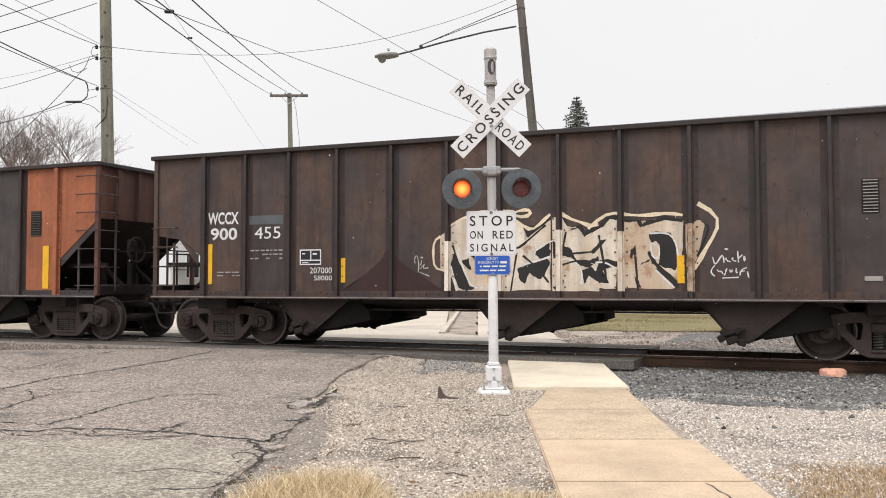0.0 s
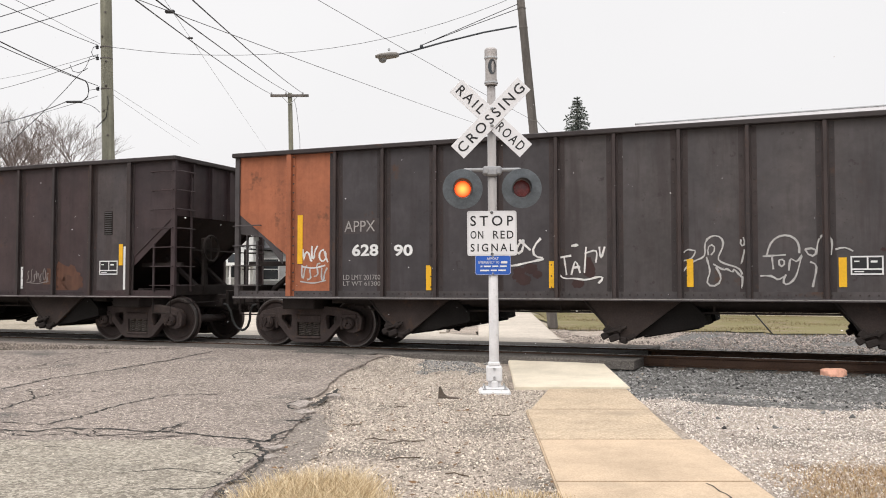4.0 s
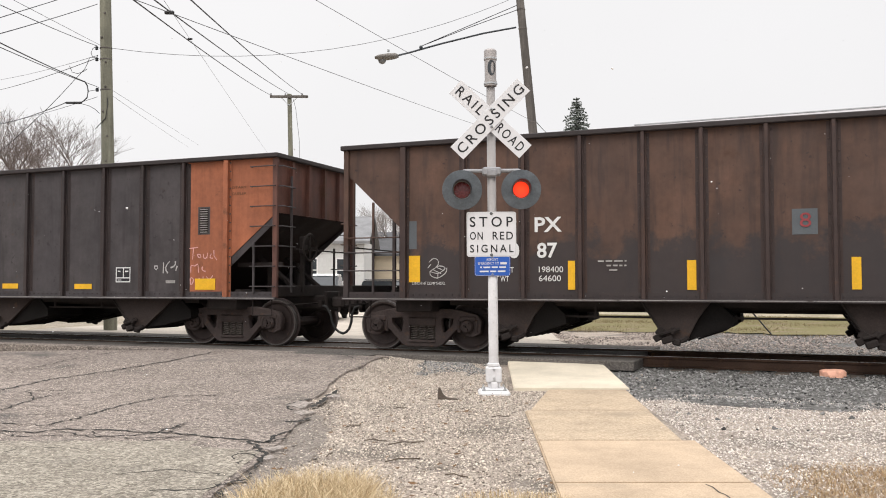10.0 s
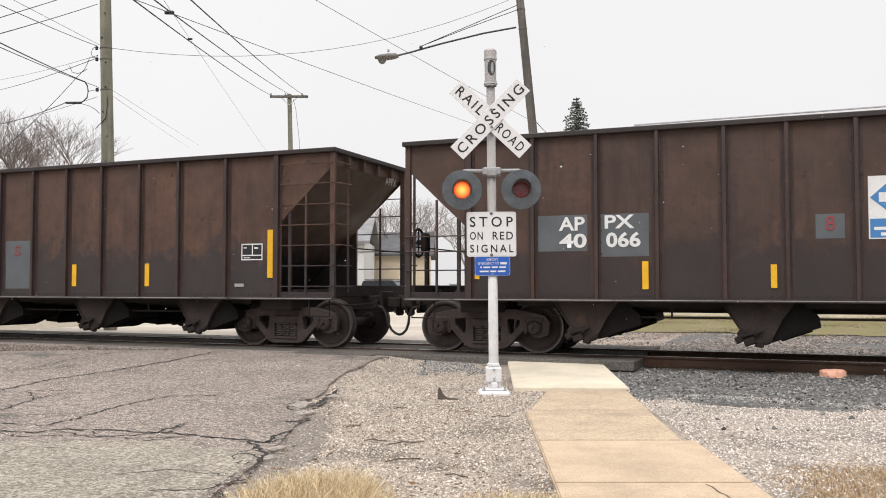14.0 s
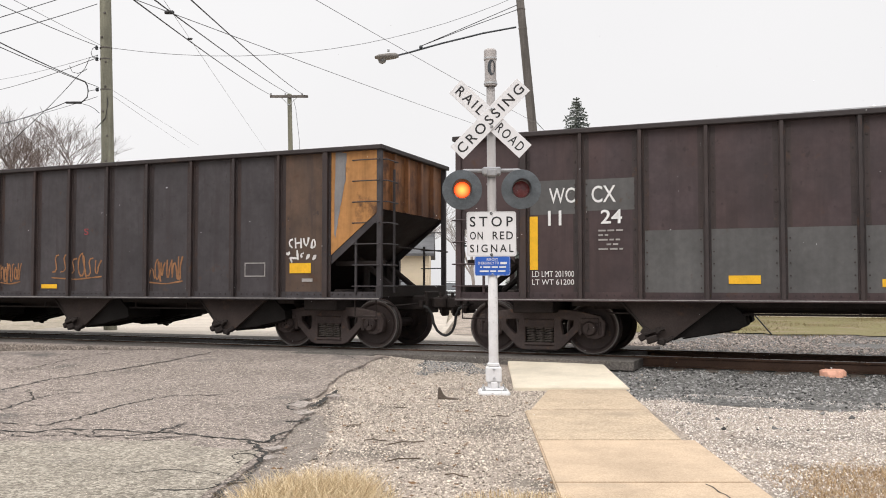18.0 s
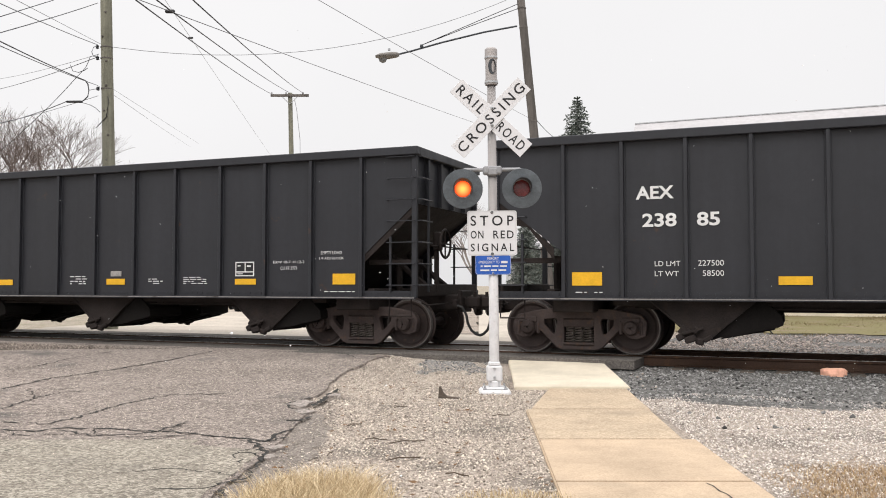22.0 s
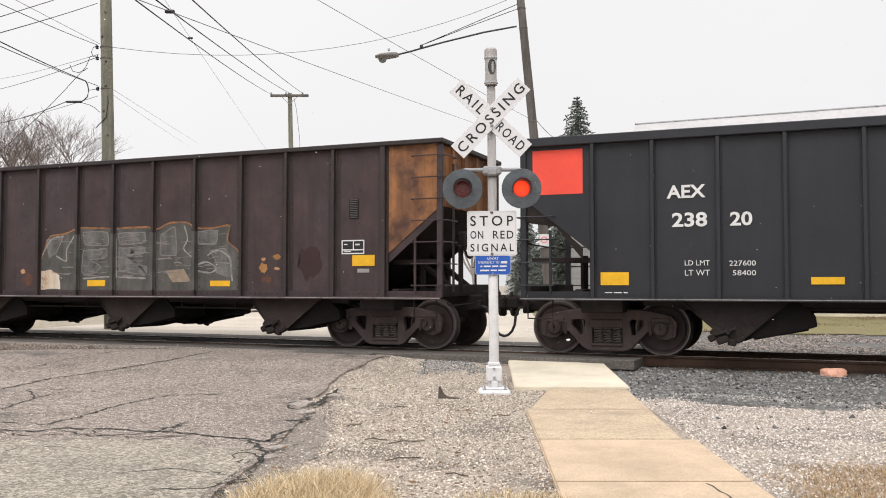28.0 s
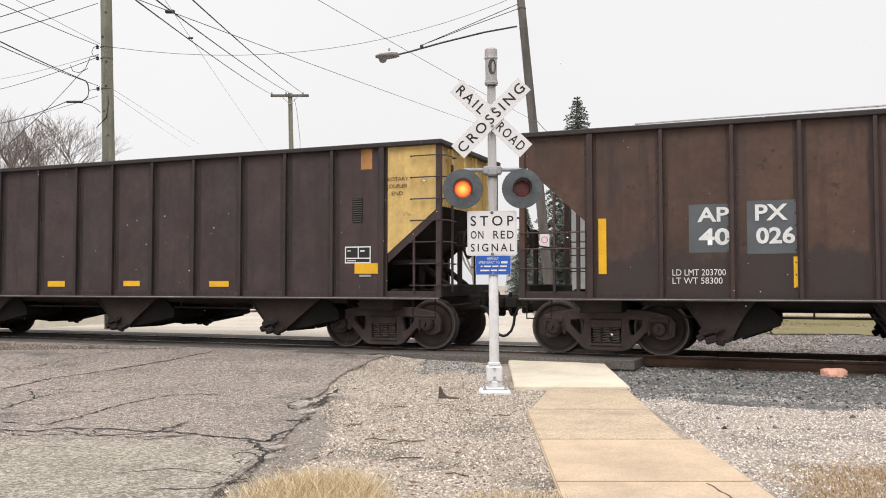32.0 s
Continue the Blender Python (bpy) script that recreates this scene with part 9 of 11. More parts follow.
stroke(3, [(8.92, 1.51), (9.13, 1.37), (9.08, 1.48), (9.24, 1.34), (9.20, 1.47), (9.34, 1.30)], 0.026, TAG_CHALK)
stroke(3, [(9.34, 1.89), (9.29, 1.83), (9.34, 1.73), (9.42, 1.79), (9.37, 1.92)], 0.026, TAG_CHALK)
stroke(3, [(9.39, 1.73), (9.34, 1.51)], 0.026, TAG_CHALK)
stroke(3, [(9.71, 1.64), (9.75, 1.83), (9.88, 1.94), (10.05, 1.95), (10.18, 1.83), (10.17, 1.66)], 0.026, TAG_CHALK)
stroke(3, [(9.65, 1.62), (9.98, 1.64)], 0.026, TAG_CHALK)
stroke(3, [(9.78, 1.64), (9.80, 1.42)], 0.026, TAG_CHALK)
stroke(3, [(9.88, 1.56), (9.84, 1.48), (9.92, 1.40), (10.00, 1.50), (9.93, 1.61), (9.88, 1.56)], 0.026, TAG_CHALK)
stroke(3, [(10.02, 1.40), (10.04, 1.64), (10.13, 1.48), (10.22, 1.69), (10.12, 1.29), (9.98, 1.15), (9.90, 1.21), (9.98, 1.34)], 0.026, TAG_CHALK)
stroke(3, [(9.61, 1.32), (9.85, 1.33), (9.82, 1.21), (9.95, 1.31)], 0.026, TAG_CHALK)
stroke(3, [(10.25, 1.72), (10.35, 1.78), (10.45, 1.72), (10.38, 1.57), (10.26, 1.61), (10.25, 1.72)], 0.026, TAG_CHALK)
stroke(3, [(10.32, 1.53), (10.43, 1.53), (10.35, 1.15)], 0.026, TAG_CHALK)
stroke(3, [(10.41, 1.64), (10.43, 1.88), (10.53, 1.97), (10.64, 1.87), (10.61, 1.63)], 0.026, TAG_CHALK)
stroke(3, [(10.67, 1.71), (10.80, 1.76), (10.91, 1.68)], 0.026, TAG_CHALK)
stroke(3, [(12.80, 1.79), (12.86, 1.41)], 0.045, TAG_CHALK)
stroke(3, [(12.90, 1.86), (12.94, 1.61)], 0.045, TAG_CHALK)
stroke(3, [(12.86, 1.59), (13.04, 1.61)], 0.045, TAG_CHALK)
stroke(3, [(13.02, 1.61), (13.00, 1.25)], 0.045, TAG_CHALK)
stroke(3, [(13.13, 1.81), (13.04, 1.63), (13.10, 1.43), (13.21, 1.53), (13.22, 1.73), (13.13, 1.81)], 0.045, TAG_CHALK)
stroke(3, [(13.33, 1.68), (13.19, 1.46)], 0.045, TAG_CHALK)
stroke(3, [(13.10, 1.25), (13.19, 1.38), (13.35, 1.23)], 0.045, TAG_CHALK)
stroke(3, [(12.82, 1.28), (12.99, 1.32)], 0.045, TAG_CHALK)
stroke(3, [(12.87, 2.03), (13.16, 2.05), (13.36, 1.99)], 0.05, TAG_DULL)
blob(3, [(12.10, 1.52), (12.07, 1.46), (12.00, 1.42), (11.91, 1.44), (11.86, 1.49), (11.86, 1.56), (11.91, 1.61), (12.00, 1.62), (12.07, 1.58)], P_OXIDE)
blob(3, [(12.37, 1.56), (12.35, 1.51), (12.29, 1.48), (12.22, 1.49), (12.18, 1.54), (12.18, 1.59), (12.22, 1.64), (12.29, 1.65), (12.35, 1.62)], P_OXIDE)
blob(3, [(12.26, 1.85), (12.25, 1.82), (12.21, 1.80), (12.17, 1.81), (12.14, 1.83), (12.14, 1.87), (12.17, 1.89), (12.21, 1.90), (12.25, 1.88)], P_OXIDE)
blob(3, [(13.04, 1.63), (13.03, 1.60), (12.99, 1.58), (12.94, 1.59), (12.91, 1.62), (12.91, 1.66), (12.94, 1.69), (12.99, 1.69), (13.03, 1.67)], P_OXIDE)
blob(3, [(13.27, 1.46), (13.26, 1.42), (13.21, 1.40), (13.17, 1.41), (13.14, 1.44), (13.14, 1.48), (13.17, 1.51), (13.21, 1.52), (13.26, 1.50)], P_OXIDE)
blob(3, [(13.17, 1.24), (13.15, 1.21), (13.12, 1.20), (13.09, 1.20), (13.07, 1.22), (13.07, 1.25), (13.09, 1.28), (13.12, 1.28), (13.15, 1.27)], P_OXIDE)
blob(3, [(11.81, 1.74), (11.80, 1.72), (11.78, 1.71), (11.75, 1.71), (11.73, 1.73), (11.73, 1.75), (11.75, 1.77), (11.78, 1.78), (11.80, 1.76)], P_OXIDE)
blob(3, [(5.87, 1.42), (5.84, 1.36), (5.78, 1.34), (5.70, 1.35), (5.65, 1.39), (5.65, 1.44), (5.70, 1.48), (5.78, 1.49), (5.84, 1.47)], P_OXIDE)
blob(3, [(6.08, 1.46), (6.05, 1.40), (5.98, 1.37), (5.89, 1.38), (5.84, 1.43), (5.84, 1.49), (5.89, 1.54), (5.98, 1.55), (6.05, 1.52)], P_OXIDE)
blob(3, [(6.17, 1.36), (6.15, 1.31), (6.09, 1.29), (6.03, 1.30), (5.99, 1.33), (5.99, 1.38), (6.03, 1.41), (6.09, 1.42), (6.15, 1.40)], P_OXIDE)
blob(3, [(5.97, 1.27), (5.94, 1.21), (5.86, 1.17), (5.77, 1.19), (5.71, 1.24), (5.71, 1.30), (5.77, 1.35), (5.86, 1.36), (5.94, 1.33)], P_OXIDE)
blob(3, [(5.77, 1.33), (5.75, 1.29), (5.71, 1.28), (5.66, 1.28), (5.63, 1.31), (5.63, 1.34), (5.66, 1.37), (5.71, 1.38), (5.75, 1.36)], P_OXIDE)
blob(3, [(7.06, 1.38), (7.04, 1.33), (6.98, 1.31), (6.91, 1.32), (6.87, 1.36), (6.87, 1.41), (6.91, 1.44), (6.98, 1.45), (7.04, 1.43)], P_OXIDE)
blob(3, [(6.88, 1.21), (6.85, 1.16), (6.79, 1.13), (6.72, 1.14), (6.67, 1.18), (6.67, 1.23), (6.72, 1.27), (6.79, 1.28), (6.85, 1.26)], P_OXIDE)
blob(3, [(11.35, 1.70), (11.34, 1.69), (11.32, 1.68), (11.30, 1.68), (11.28, 1.70), (11.28, 1.72), (11.30, 1.73), (11.32, 1.73), (11.34, 1.72)], P_OXIDE)
blob(3, [(11.70, 1.62), (11.75, 1.41), (11.78, 1.28), (11.73, 1.13), (11.94, 1.13), (12.06, 1.28), (12.18, 1.36), (12.45, 1.39), (12.48, 1.43), (12.27, 1.45), (12.08, 1.43), (11.91, 1.26), (11.81, 1.33), (11.77, 1.65)], P_OXIDE)
blob(3, [(6.88, 1.67), (6.98, 1.64), (7.06, 1.44), (7.04, 1.27), (6.92, 1.32)], P_OXIDE)
blob(14, [(5.31, 1.54), (5.61, 2.25), (6.07, 2.27), (6.40, 2.40), (7.34, 2.36), (8.30, 2.37), (8.48, 2.29), (8.77, 2.44), (9.23, 2.45), (9.45, 2.31), (9.84, 2.30), (10.30, 2.37), (10.17, 2.05), (10.49, 1.85), (10.57, 1.06), (5.28, 1.05)], TAG_GREY)
stroke(14, [(5.31, 1.54), (5.61, 2.25), (6.07, 2.27), (6.40, 2.40), (7.34, 2.36), (8.30, 2.37), (8.48, 2.29), (8.77, 2.44), (9.23, 2.45), (9.45, 2.31), (9.84, 2.30), (10.30, 2.37), (10.17, 2.05), (10.49, 1.85), (10.57, 1.16)], 0.03, RUST_STREAK)
blob(14, [(6.56, 2.29), (7.22, 2.30), (7.25, 2.00), (6.59, 2.02)], TAG_SILVER)
blob(14, [(6.56, 1.91), (7.22, 1.95), (7.19, 1.74), (6.72, 1.72), (7.09, 1.56), (6.84, 1.40), (6.52, 1.43)], TAG_SILVER)
blob(14, [(7.49, 2.26), (8.19, 2.27), (8.22, 2.04), (7.52, 2.03)], TAG_SILVER)
blob(14, [(7.52, 1.95), (8.19, 1.96), (8.19, 1.83), (7.65, 1.79), (7.95, 1.60), (8.25, 1.57), (8.25, 1.39), (7.52, 1.47)], TAG_SILVER)
blob(14, [(8.60, 2.21), (8.94, 2.38), (9.00, 1.77), (8.57, 1.77)], TAG_SILVER)
blob(14, [(9.51, 2.24), (10.00, 2.28), (9.95, 2.00), (9.51, 1.99)], TAG_SILVER)
blob(14, [(9.79, 1.86), (10.17, 1.92), (10.33, 1.65), (10.30, 1.33), (9.95, 1.41), (9.98, 1.61)], TAG_SILVER)
blob(14, [(5.55, 2.15), (6.01, 2.19), (5.81, 1.87), (5.61, 1.76)], TAG_SILVER)
blob(14, [(8.71, 1.47), (9.17, 1.51), (9.34, 1.26), (8.89, 1.24)], TAG_TAN)
blob(14, [(5.31, 1.05), (5.38, 1.49), (5.68, 1.51), (5.91, 1.38), (5.94, 1.10)], CREAM)
stroke(14, [(5.41, 1.82), (5.68, 2.20), (6.01, 2.22)], 0.03, TAG_SCUFF)
stroke(14, [(5.81, 1.81), (6.14, 1.65), (6.07, 1.92), (6.40, 2.34)], 0.03, TAG_SCUFF)
stroke(14, [(6.46, 1.43), (6.33, 2.35)], 0.03, TAG_SCUFF)
stroke(14, [(7.46, 1.37), (7.43, 2.32)], 0.03, TAG_SCUFF)
stroke(14, [(8.36, 1.42), (8.42, 2.24)], 0.03, TAG_SCUFF)
stroke(14, [(9.17, 2.37), (9.28, 2.07), (9.11, 1.92), (9.40, 1.71)], 0.03, TAG_SCUFF)
stroke(14, [(9.73, 1.76), (9.95, 1.90), (10.27, 1.75), (10.33, 1.26)], 0.03, TAG_SCUFF)
stroke(14, [(9.51, 1.59), (9.73, 1.66), (10.00, 1.51), (9.84, 1.41), (9.51, 1.46)], 0.03, TAG_SCUFF)
stroke(14, [(6.56, 1.32), (7.22, 1.36), (8.22, 1.32)], 0.03, TAG_SCUFF)
rnd = random.Random(61)
for _ in range(90):
    s, z, w = rnd.uniform(5.75, 10.1), rnd.uniform(1.36, 2.26), rnd.uniform(0.10, 0.42)
    stroke(14, [(s, z), (s + w / 2, z + rnd.uniform(-0.02, 0.02)), (s + w, z + rnd.uniform(-0.03, 0.03))], rnd.uniform(0.008, 0.024), TAG_DULL)
blot(14, 4.88, 5.18, 1.14, 1.48, P_FRESH, 17)
blot(14, 4.78, 4.96, 1.42, 1.54, LETTER_TAN, 18)
stroke(13, [(9.33, 1.62), (9.55, 1.88), (9.74, 2.26), (9.88, 1.78), (10.04, 1.21)], 0.075, TAG_WHITE)
stroke(13, [(9.36, 1.80), (9.78, 1.87), (10.30, 2.04)], 0.075, TAG_WHITE)
stroke(13, [(9.60, 1.50), (9.50, 1.41)], 0.075, TAG_WHITE)
stroke(13, [(9.97, 1.91), (9.89, 1.55), (10.28, 1.95), (10.04, 1.77), (10.22, 1.33)], 0.075, TAG_WHITE)
stroke(13, [(10.97, 2.10), (10.60, 2.11), (10.42, 1.86), (10.77, 1.66), (10.99, 1.51), (10.73, 1.24), (10.42, 1.32)], 0.075, TAG_WHITE)
stroke(13, [(10.86, 1.30), (11.16, 2.20), (11.42, 1.29)], 0.075, TAG_WHITE)
stroke(13, [(10.99, 1.60), (11.36, 1.62)], 0.075, TAG_WHITE)
stroke(13, [(11.48, 1.29), (11.51, 2.09), (11.86, 2.05), (11.92, 1.76), (11.61, 1.66), (11.96, 1.27)], 0.075, TAG_WHITE)
stroke(13, [(12.65, 2.03), (12.67, 1.29), (13.23, 1.29), (13.31, 1.60), (12.86, 1.65), (12.84, 1.86), (13.27, 1.96)], 0.075, TAG_WHITE)
stroke(13, [(12.06, 1.77), (12.37, 1.80)], 0.12, TAG_WHITE)
stroke(13, [(1.62, 1.68), (1.87, 1.695), (1.87, 1.50), (1.94, 1.48), (2.01, 1.50), (1.98, 1.38), (1.93, 1.32), (1.84, 1.30), (1.68, 1.33), (1.64, 1.50), (1.62, 1.68)], 0.022, TAG_WHITE)
stroke(13, [(1.75, 1.62), (1.75, 1.49), (1.83, 1.49)], 0.022, TAG_WHITE)
stroke(13, [(1.69, 1.37), (1.78, 1.375)], 0.022, TAG_WHITE)
stroke(13, [(2.06, 1.69), (2.11, 1.715), (2.13, 1.62), (2.11, 1.49), (2.235, 1.43), (2.235, 1.37), (2.05, 1.38), (2.055, 1.55), (2.06, 1.69)], 0.022, TAG_WHITE)
stroke(13, [(7.67, 1.83), (7.55, 1.71), (7.58, 1.55), (7.79, 1.47), (8.00, 1.58), (8.01, 1.73), (7.85, 1.83), (7.67, 1.83)], 0.045, TAG_WHITE)
stroke(13, [(7.71, 1.60), (7.81, 1.54), (7.90, 1.62)], 0.03, TAG_WHITE)
stroke(13, [(7.71, 1.71), (7.71, 1.67)], 0.03, TAG_WHITE)
stroke(13, [(7.87, 1.73), (7.87, 1.68)], 0.03, TAG_WHITE)
stroke(13, [(7.79, 1.47), (7.81, 1.30), (7.77, 1.15)], 0.03, TAG_WHITE)
stroke(13, [(7.64, 1.32), (7.81, 1.37), (7.88, 1.28), (7.83, 1.19)], 0.03, TAG_WHITE)
stroke(5, [(1.93, 2.11), (1.77, 2.16), (1.58, 2.11), (1.53, 1.99), (1.74, 1.92), (1.91, 1.84), (1.80, 1.72), (1.49, 1.69)], 0.028, TAG_CHALK)
stroke(5, [(2.54, 2.21), (2.53, 1.55)], 0.028, TAG_CHALK)
stroke(5, [(2.54, 2.19), (2.91, 2.06)], 0.028, TAG_CHALK)
stroke(5, [(2.54, 1.86), (2.91, 1.83)], 0.028, TAG_CHALK)
stroke(5, [(3.53, 1.59), (3.64, 2.14), (3.79, 1.59), (3.91, 2.18)], 0.028, TAG_CHALK)
stroke(5, [(0.15, 2.71), (0.35, 2.51), (0.35, 2.73), (0.48, 2.50), (0.48, 2.77), (0.61, 2.40), (0.68, 2.72), (0.88, 2.66)], 0.028, TAG_CHALK)
stroke(5, [(0.68, 2.72), (0.58, 2.54), (0.78, 2.45)], 0.028, TAG_CHALK)
stroke(5, [(11.84, 1.59), (11.94, 1.66), (11.98, 1.53), (11.88, 1.46), (11.80, 1.53), (11.84, 1.59)], 0.028, TAG_CHALK)
stroke(5, [(12.07, 1.66), (12.06, 1.44)], 0.028, TAG_CHALK)
stroke(5, [(12.22, 1.68), (12.07, 1.55), (12.18, 1.44)], 0.028, TAG_CHALK)
stroke(5, [(12.24, 1.55), (12.41, 1.59), (12.36, 1.68)], 0.028, TAG_CHALK)
stroke(5, [(12.41, 1.59), (12.37, 1.49)], 0.028, TAG_CHALK)
stroke(5, [(12.70, 1.93), (12.91, 1.95)], 0.02, TAG_PINK)
stroke(5, [(12.80, 1.94), (12.78, 1.71)], 0.02, TAG_PINK)
stroke(5, [(12.89, 1.81), (12.99, 1.82), (12.99, 1.72), (12.89, 1.72), (12.89, 1.81)], 0.02, TAG_PINK)
stroke(5, [(13.04, 1.82), (13.04, 1.71), (13.14, 1.73), (13.14, 1.84)], 0.02, TAG_PINK)
stroke(5, [(13.23, 1.82), (13.17, 1.73), (13.27, 1.73)], 0.02, TAG_PINK)
stroke(5, [(13.29, 1.89), (13.29, 1.71), (13.36, 1.78), (13.36, 1.69)], 0.02, TAG_PINK)
stroke(5, [(12.74, 1.45), (12.74, 1.64), (12.84, 1.54), (12.91, 1.66), (12.93, 1.45)], 0.02, TAG_PINK)
stroke(5, [(13.01, 1.52), (13.08, 1.56), (13.01, 1.60), (12.99, 1.49), (13.10, 1.47)], 0.02, TAG_PINK)
stroke(5, [(12.74, 1.21), (12.72, 1.38), (12.85, 1.32), (12.76, 1.21)], 0.02, TAG_PINK)
stroke(5, [(12.93, 1.23), (12.93, 1.38), (13.04, 1.23), (13.04, 1.37)], 0.02, TAG_PINK)
stroke(5, [(13.12, 1.37), (13.19, 1.28), (13.27, 1.39)], 0.02, TAG_PINK)
stroke(5, [(13.19, 1.28), (13.16, 1.19)], 0.02, TAG_PINK)
scribble(2, 10.76, 11.4, 1.22, 1.56, TAG_DULL, 0.022, 3, 7)
scribble(3, 1.50, 2.00, 1.50, 2.02, TAG_WHITE, 0.032, 35, 3)
scribble(3, 1.46, 2.02, 1.22, 1.62, TAG_CHALK, 0.032, 47, 4)
scribble(9, 3.22, 4.01, 1.24, 1.95, TAG_ORANGE, 0.035, 40, 6)
scribble(9, 4.2, 4.96, 1.29, 1.77, TAG_ORANGE, 0.035, 41, 6)
scribble(9, 5.39, 5.99, 1.23, 1.75, TAG_ORANGE, 0.035, 42, 6)
scribble(9, 6.88, 8.26, 1.33, 1.92, TAG_ORANGE, 0.035, 43, 6)
scribble(9, 9.47, 10.33, 1.23, 1.79, TAG_ORANGE, 0.035, 44, 6)
scribble(4, 4.01, 4.74, 1.36, 1.76, TAG_DULL, 0.015, 51, 7)
scribble(4, 11.69, 12.4, 1.18, 1.84, TAG_TAN, 0.015, 52, 8)
scribble(10, 12.85, 13.34, 1.4, 1.61, TAG_DULL, 0.012, 54, 4)
blob(1, [(6.80, 1.88), (6.97, 2.00), (7.28, 1.96), (7.28, 1.64), (6.93, 1.61), (6.80, 1.74)], TAG_BLACK)
stroke(1, [(7.48, 2.05), (7.65, 1.75), (8.19, 2.19)], 0.035, TAG_BLACK)
stroke(1, [(7.68, 1.73), (7.57, 1.06)], 0.035, TAG_BLACK)
stroke(1, [(7.79, 1.68), (8.05, 1.47), (8.24, 1.22)], 0.035, TAG_BLACK)
stroke(1, [(8.54, 2.07), (8.46, 1.69), (9.01, 1.73)], 0.035, TAG_BLACK)
stroke(1, [(8.45, 1.51), (8.74, 1.60), (9.03, 1.55)], 0.035, TAG_BLACK)
stroke(1, [(9.09, 2.00), (9.22, 1.22)], 0.035, TAG_BLACK)
stroke(1, [(6.51, 1.88), (6.78, 1.06)], 0.035, TAG_BLACK)
stroke(1, [(7.31, 1.52), (7.39, 1.06)], 0.035, TAG_BLACK)
stroke(1, [(9.43, 2.01), (9.38, 1.09)], 0.035, TAG_BLACK)
stroke(1, [(9.67, 1.79), (9.72, 1.09)], 0.035, TAG_BLACK)
for i, z in ((5, 1.95), (6, 2.1), (7, 2.1), (8, 2.05), (9, 2.15)):
    rib_paint(1, i, 1.08, z, CREAM if i != 9 else RIB_RUSTED)
for i in (5, 6, 7, 8):
    rib_paint(14, i, 1.08, 2.25, TAG_GREY)
# a hand-sprayed CHUB over HEAD
for pts in ([(12.88, 2.06), (12.81, 2.10), (12.77, 2.00), (12.79, 1.91), (12.87, 1.90)], [(12.93, 2.09), (12.94, 1.89)], [(13.05, 2.08), (13.06, 1.89)], [(12.93, 1.98), (13.06, 2.00)],
            [(13.11, 2.08), (13.11, 1.93), (13.17, 1.89), (13.22, 1.94), (13.22, 2.09)], [(13.28, 1.89), (13.29, 2.10), (13.38, 2.07), (13.31, 2.00), (13.41, 1.95), (13.36, 1.88), (13.28, 1.89)],
            [(12.78, 1.80), (12.72, 1.84), (12.70, 1.77), (12.79, 1.72), (12.84, 1.80), (12.79, 1.83)], [(12.82, 1.72), (12.86, 1.62)], [(12.82, 1.71), (12.98, 1.70)], [(12.97, 1.86), (12.99, 1.67)],
            [(13.12, 1.80), (13.04, 1.83), (13.02, 1.73), (13.08, 1.67), (13.13, 1.72), (13.05, 1.76)], [(13.17, 1.68), (13.20, 1.82), (13.26, 1.82), (13.25, 1.67), (13.19, 1.70)], [(13.31, 1.67), (13.32, 1.84), (13.41, 1.78), (13.39, 1.68), (13.31, 1.67)]):
    stroke(9, pts, 0.036, TAG_WHITE)
blob(9, [(13.77, 3.68), (14.01, 3.64), (13.99, 3.12), (13.91, 2.75), (13.83, 2.30), (13.79, 2.07), (13.77, 2.13)], PEELED)
for pts in ([(0.26, 3.05), (0.17, 2.97), (0.26, 2.89)], [(0.17, 2.97), (0.46, 2.97)], [(0.48, 3.03), (0.49, 2.89)], [(0.58, 3.02), (0.58, 2.89)], [(0.48, 2.96), (0.58, 2.95)], [(0.71, 3.02), (0.65, 3.03), (0.63, 2.96), (0.66, 2.90), (0.71, 2.91)],
            [(0.75, 3.05), (0.75, 2.91), (0.82, 2.91)], [(0.98, 3.08), (0.87, 3.08), (0.87, 2.92), (0.98, 2.92)], [(0.87, 3.00), (0.96, 3.00)]):
    stroke(16, pts, 0.019, TAG_ORANGE)
for pts in ([(1.70, 1.60), (1.78, 1.68), (1.88, 1.66), (1.90, 1.56), (1.82, 1.50)], [(1.68, 1.50), (1.74, 1.57)], [(1.72, 1.44), (1.90, 1.55), (2.04, 1.50), (1.87, 1.39), (1.72, 1.44)], [(1.72, 1.44), (1.72, 1.36), (1.87, 1.31), (2.04, 1.42), (2.04, 1.50)], [(1.87, 1.39), (1.87, 1.31)],
            [(1.78, 1.47), (1.93, 1.40)], [(1.85, 1.51), (1.99, 1.45)]):
    stroke(6, pts, 0.015, TAG_CHALK)
word(6, 1.38, 2.01, 1.205, 1.255, "2 INCH HF COMP SHOES", TAG_WHITE)
for n, s, z in ((6, 14.63, 3.3), (7, 14.63, 3.3), (4, 14.63, 3.3)):
    part("lettering", lettering("APPX" if n != 4 else "WCCX", 0.16, LETTER_DULL), LETTER_DULL, CARS[n], "small end lettering", pos=Matrix.Translation((BODY - 0.012, 0.60, z)) @ Matrix.Rotation(radians(90), 4, "Z"))
part("red_panel", plate_bm(0, 0.85, 2.75, 3.42), RED_SQUARE, CARS[12], "coral red end panel", pos=Matrix.Translation((BODY - 0.092, Y_NEAR + 0.05, 0)) @ Matrix.Rotation(radians(90), 4, "Z"))
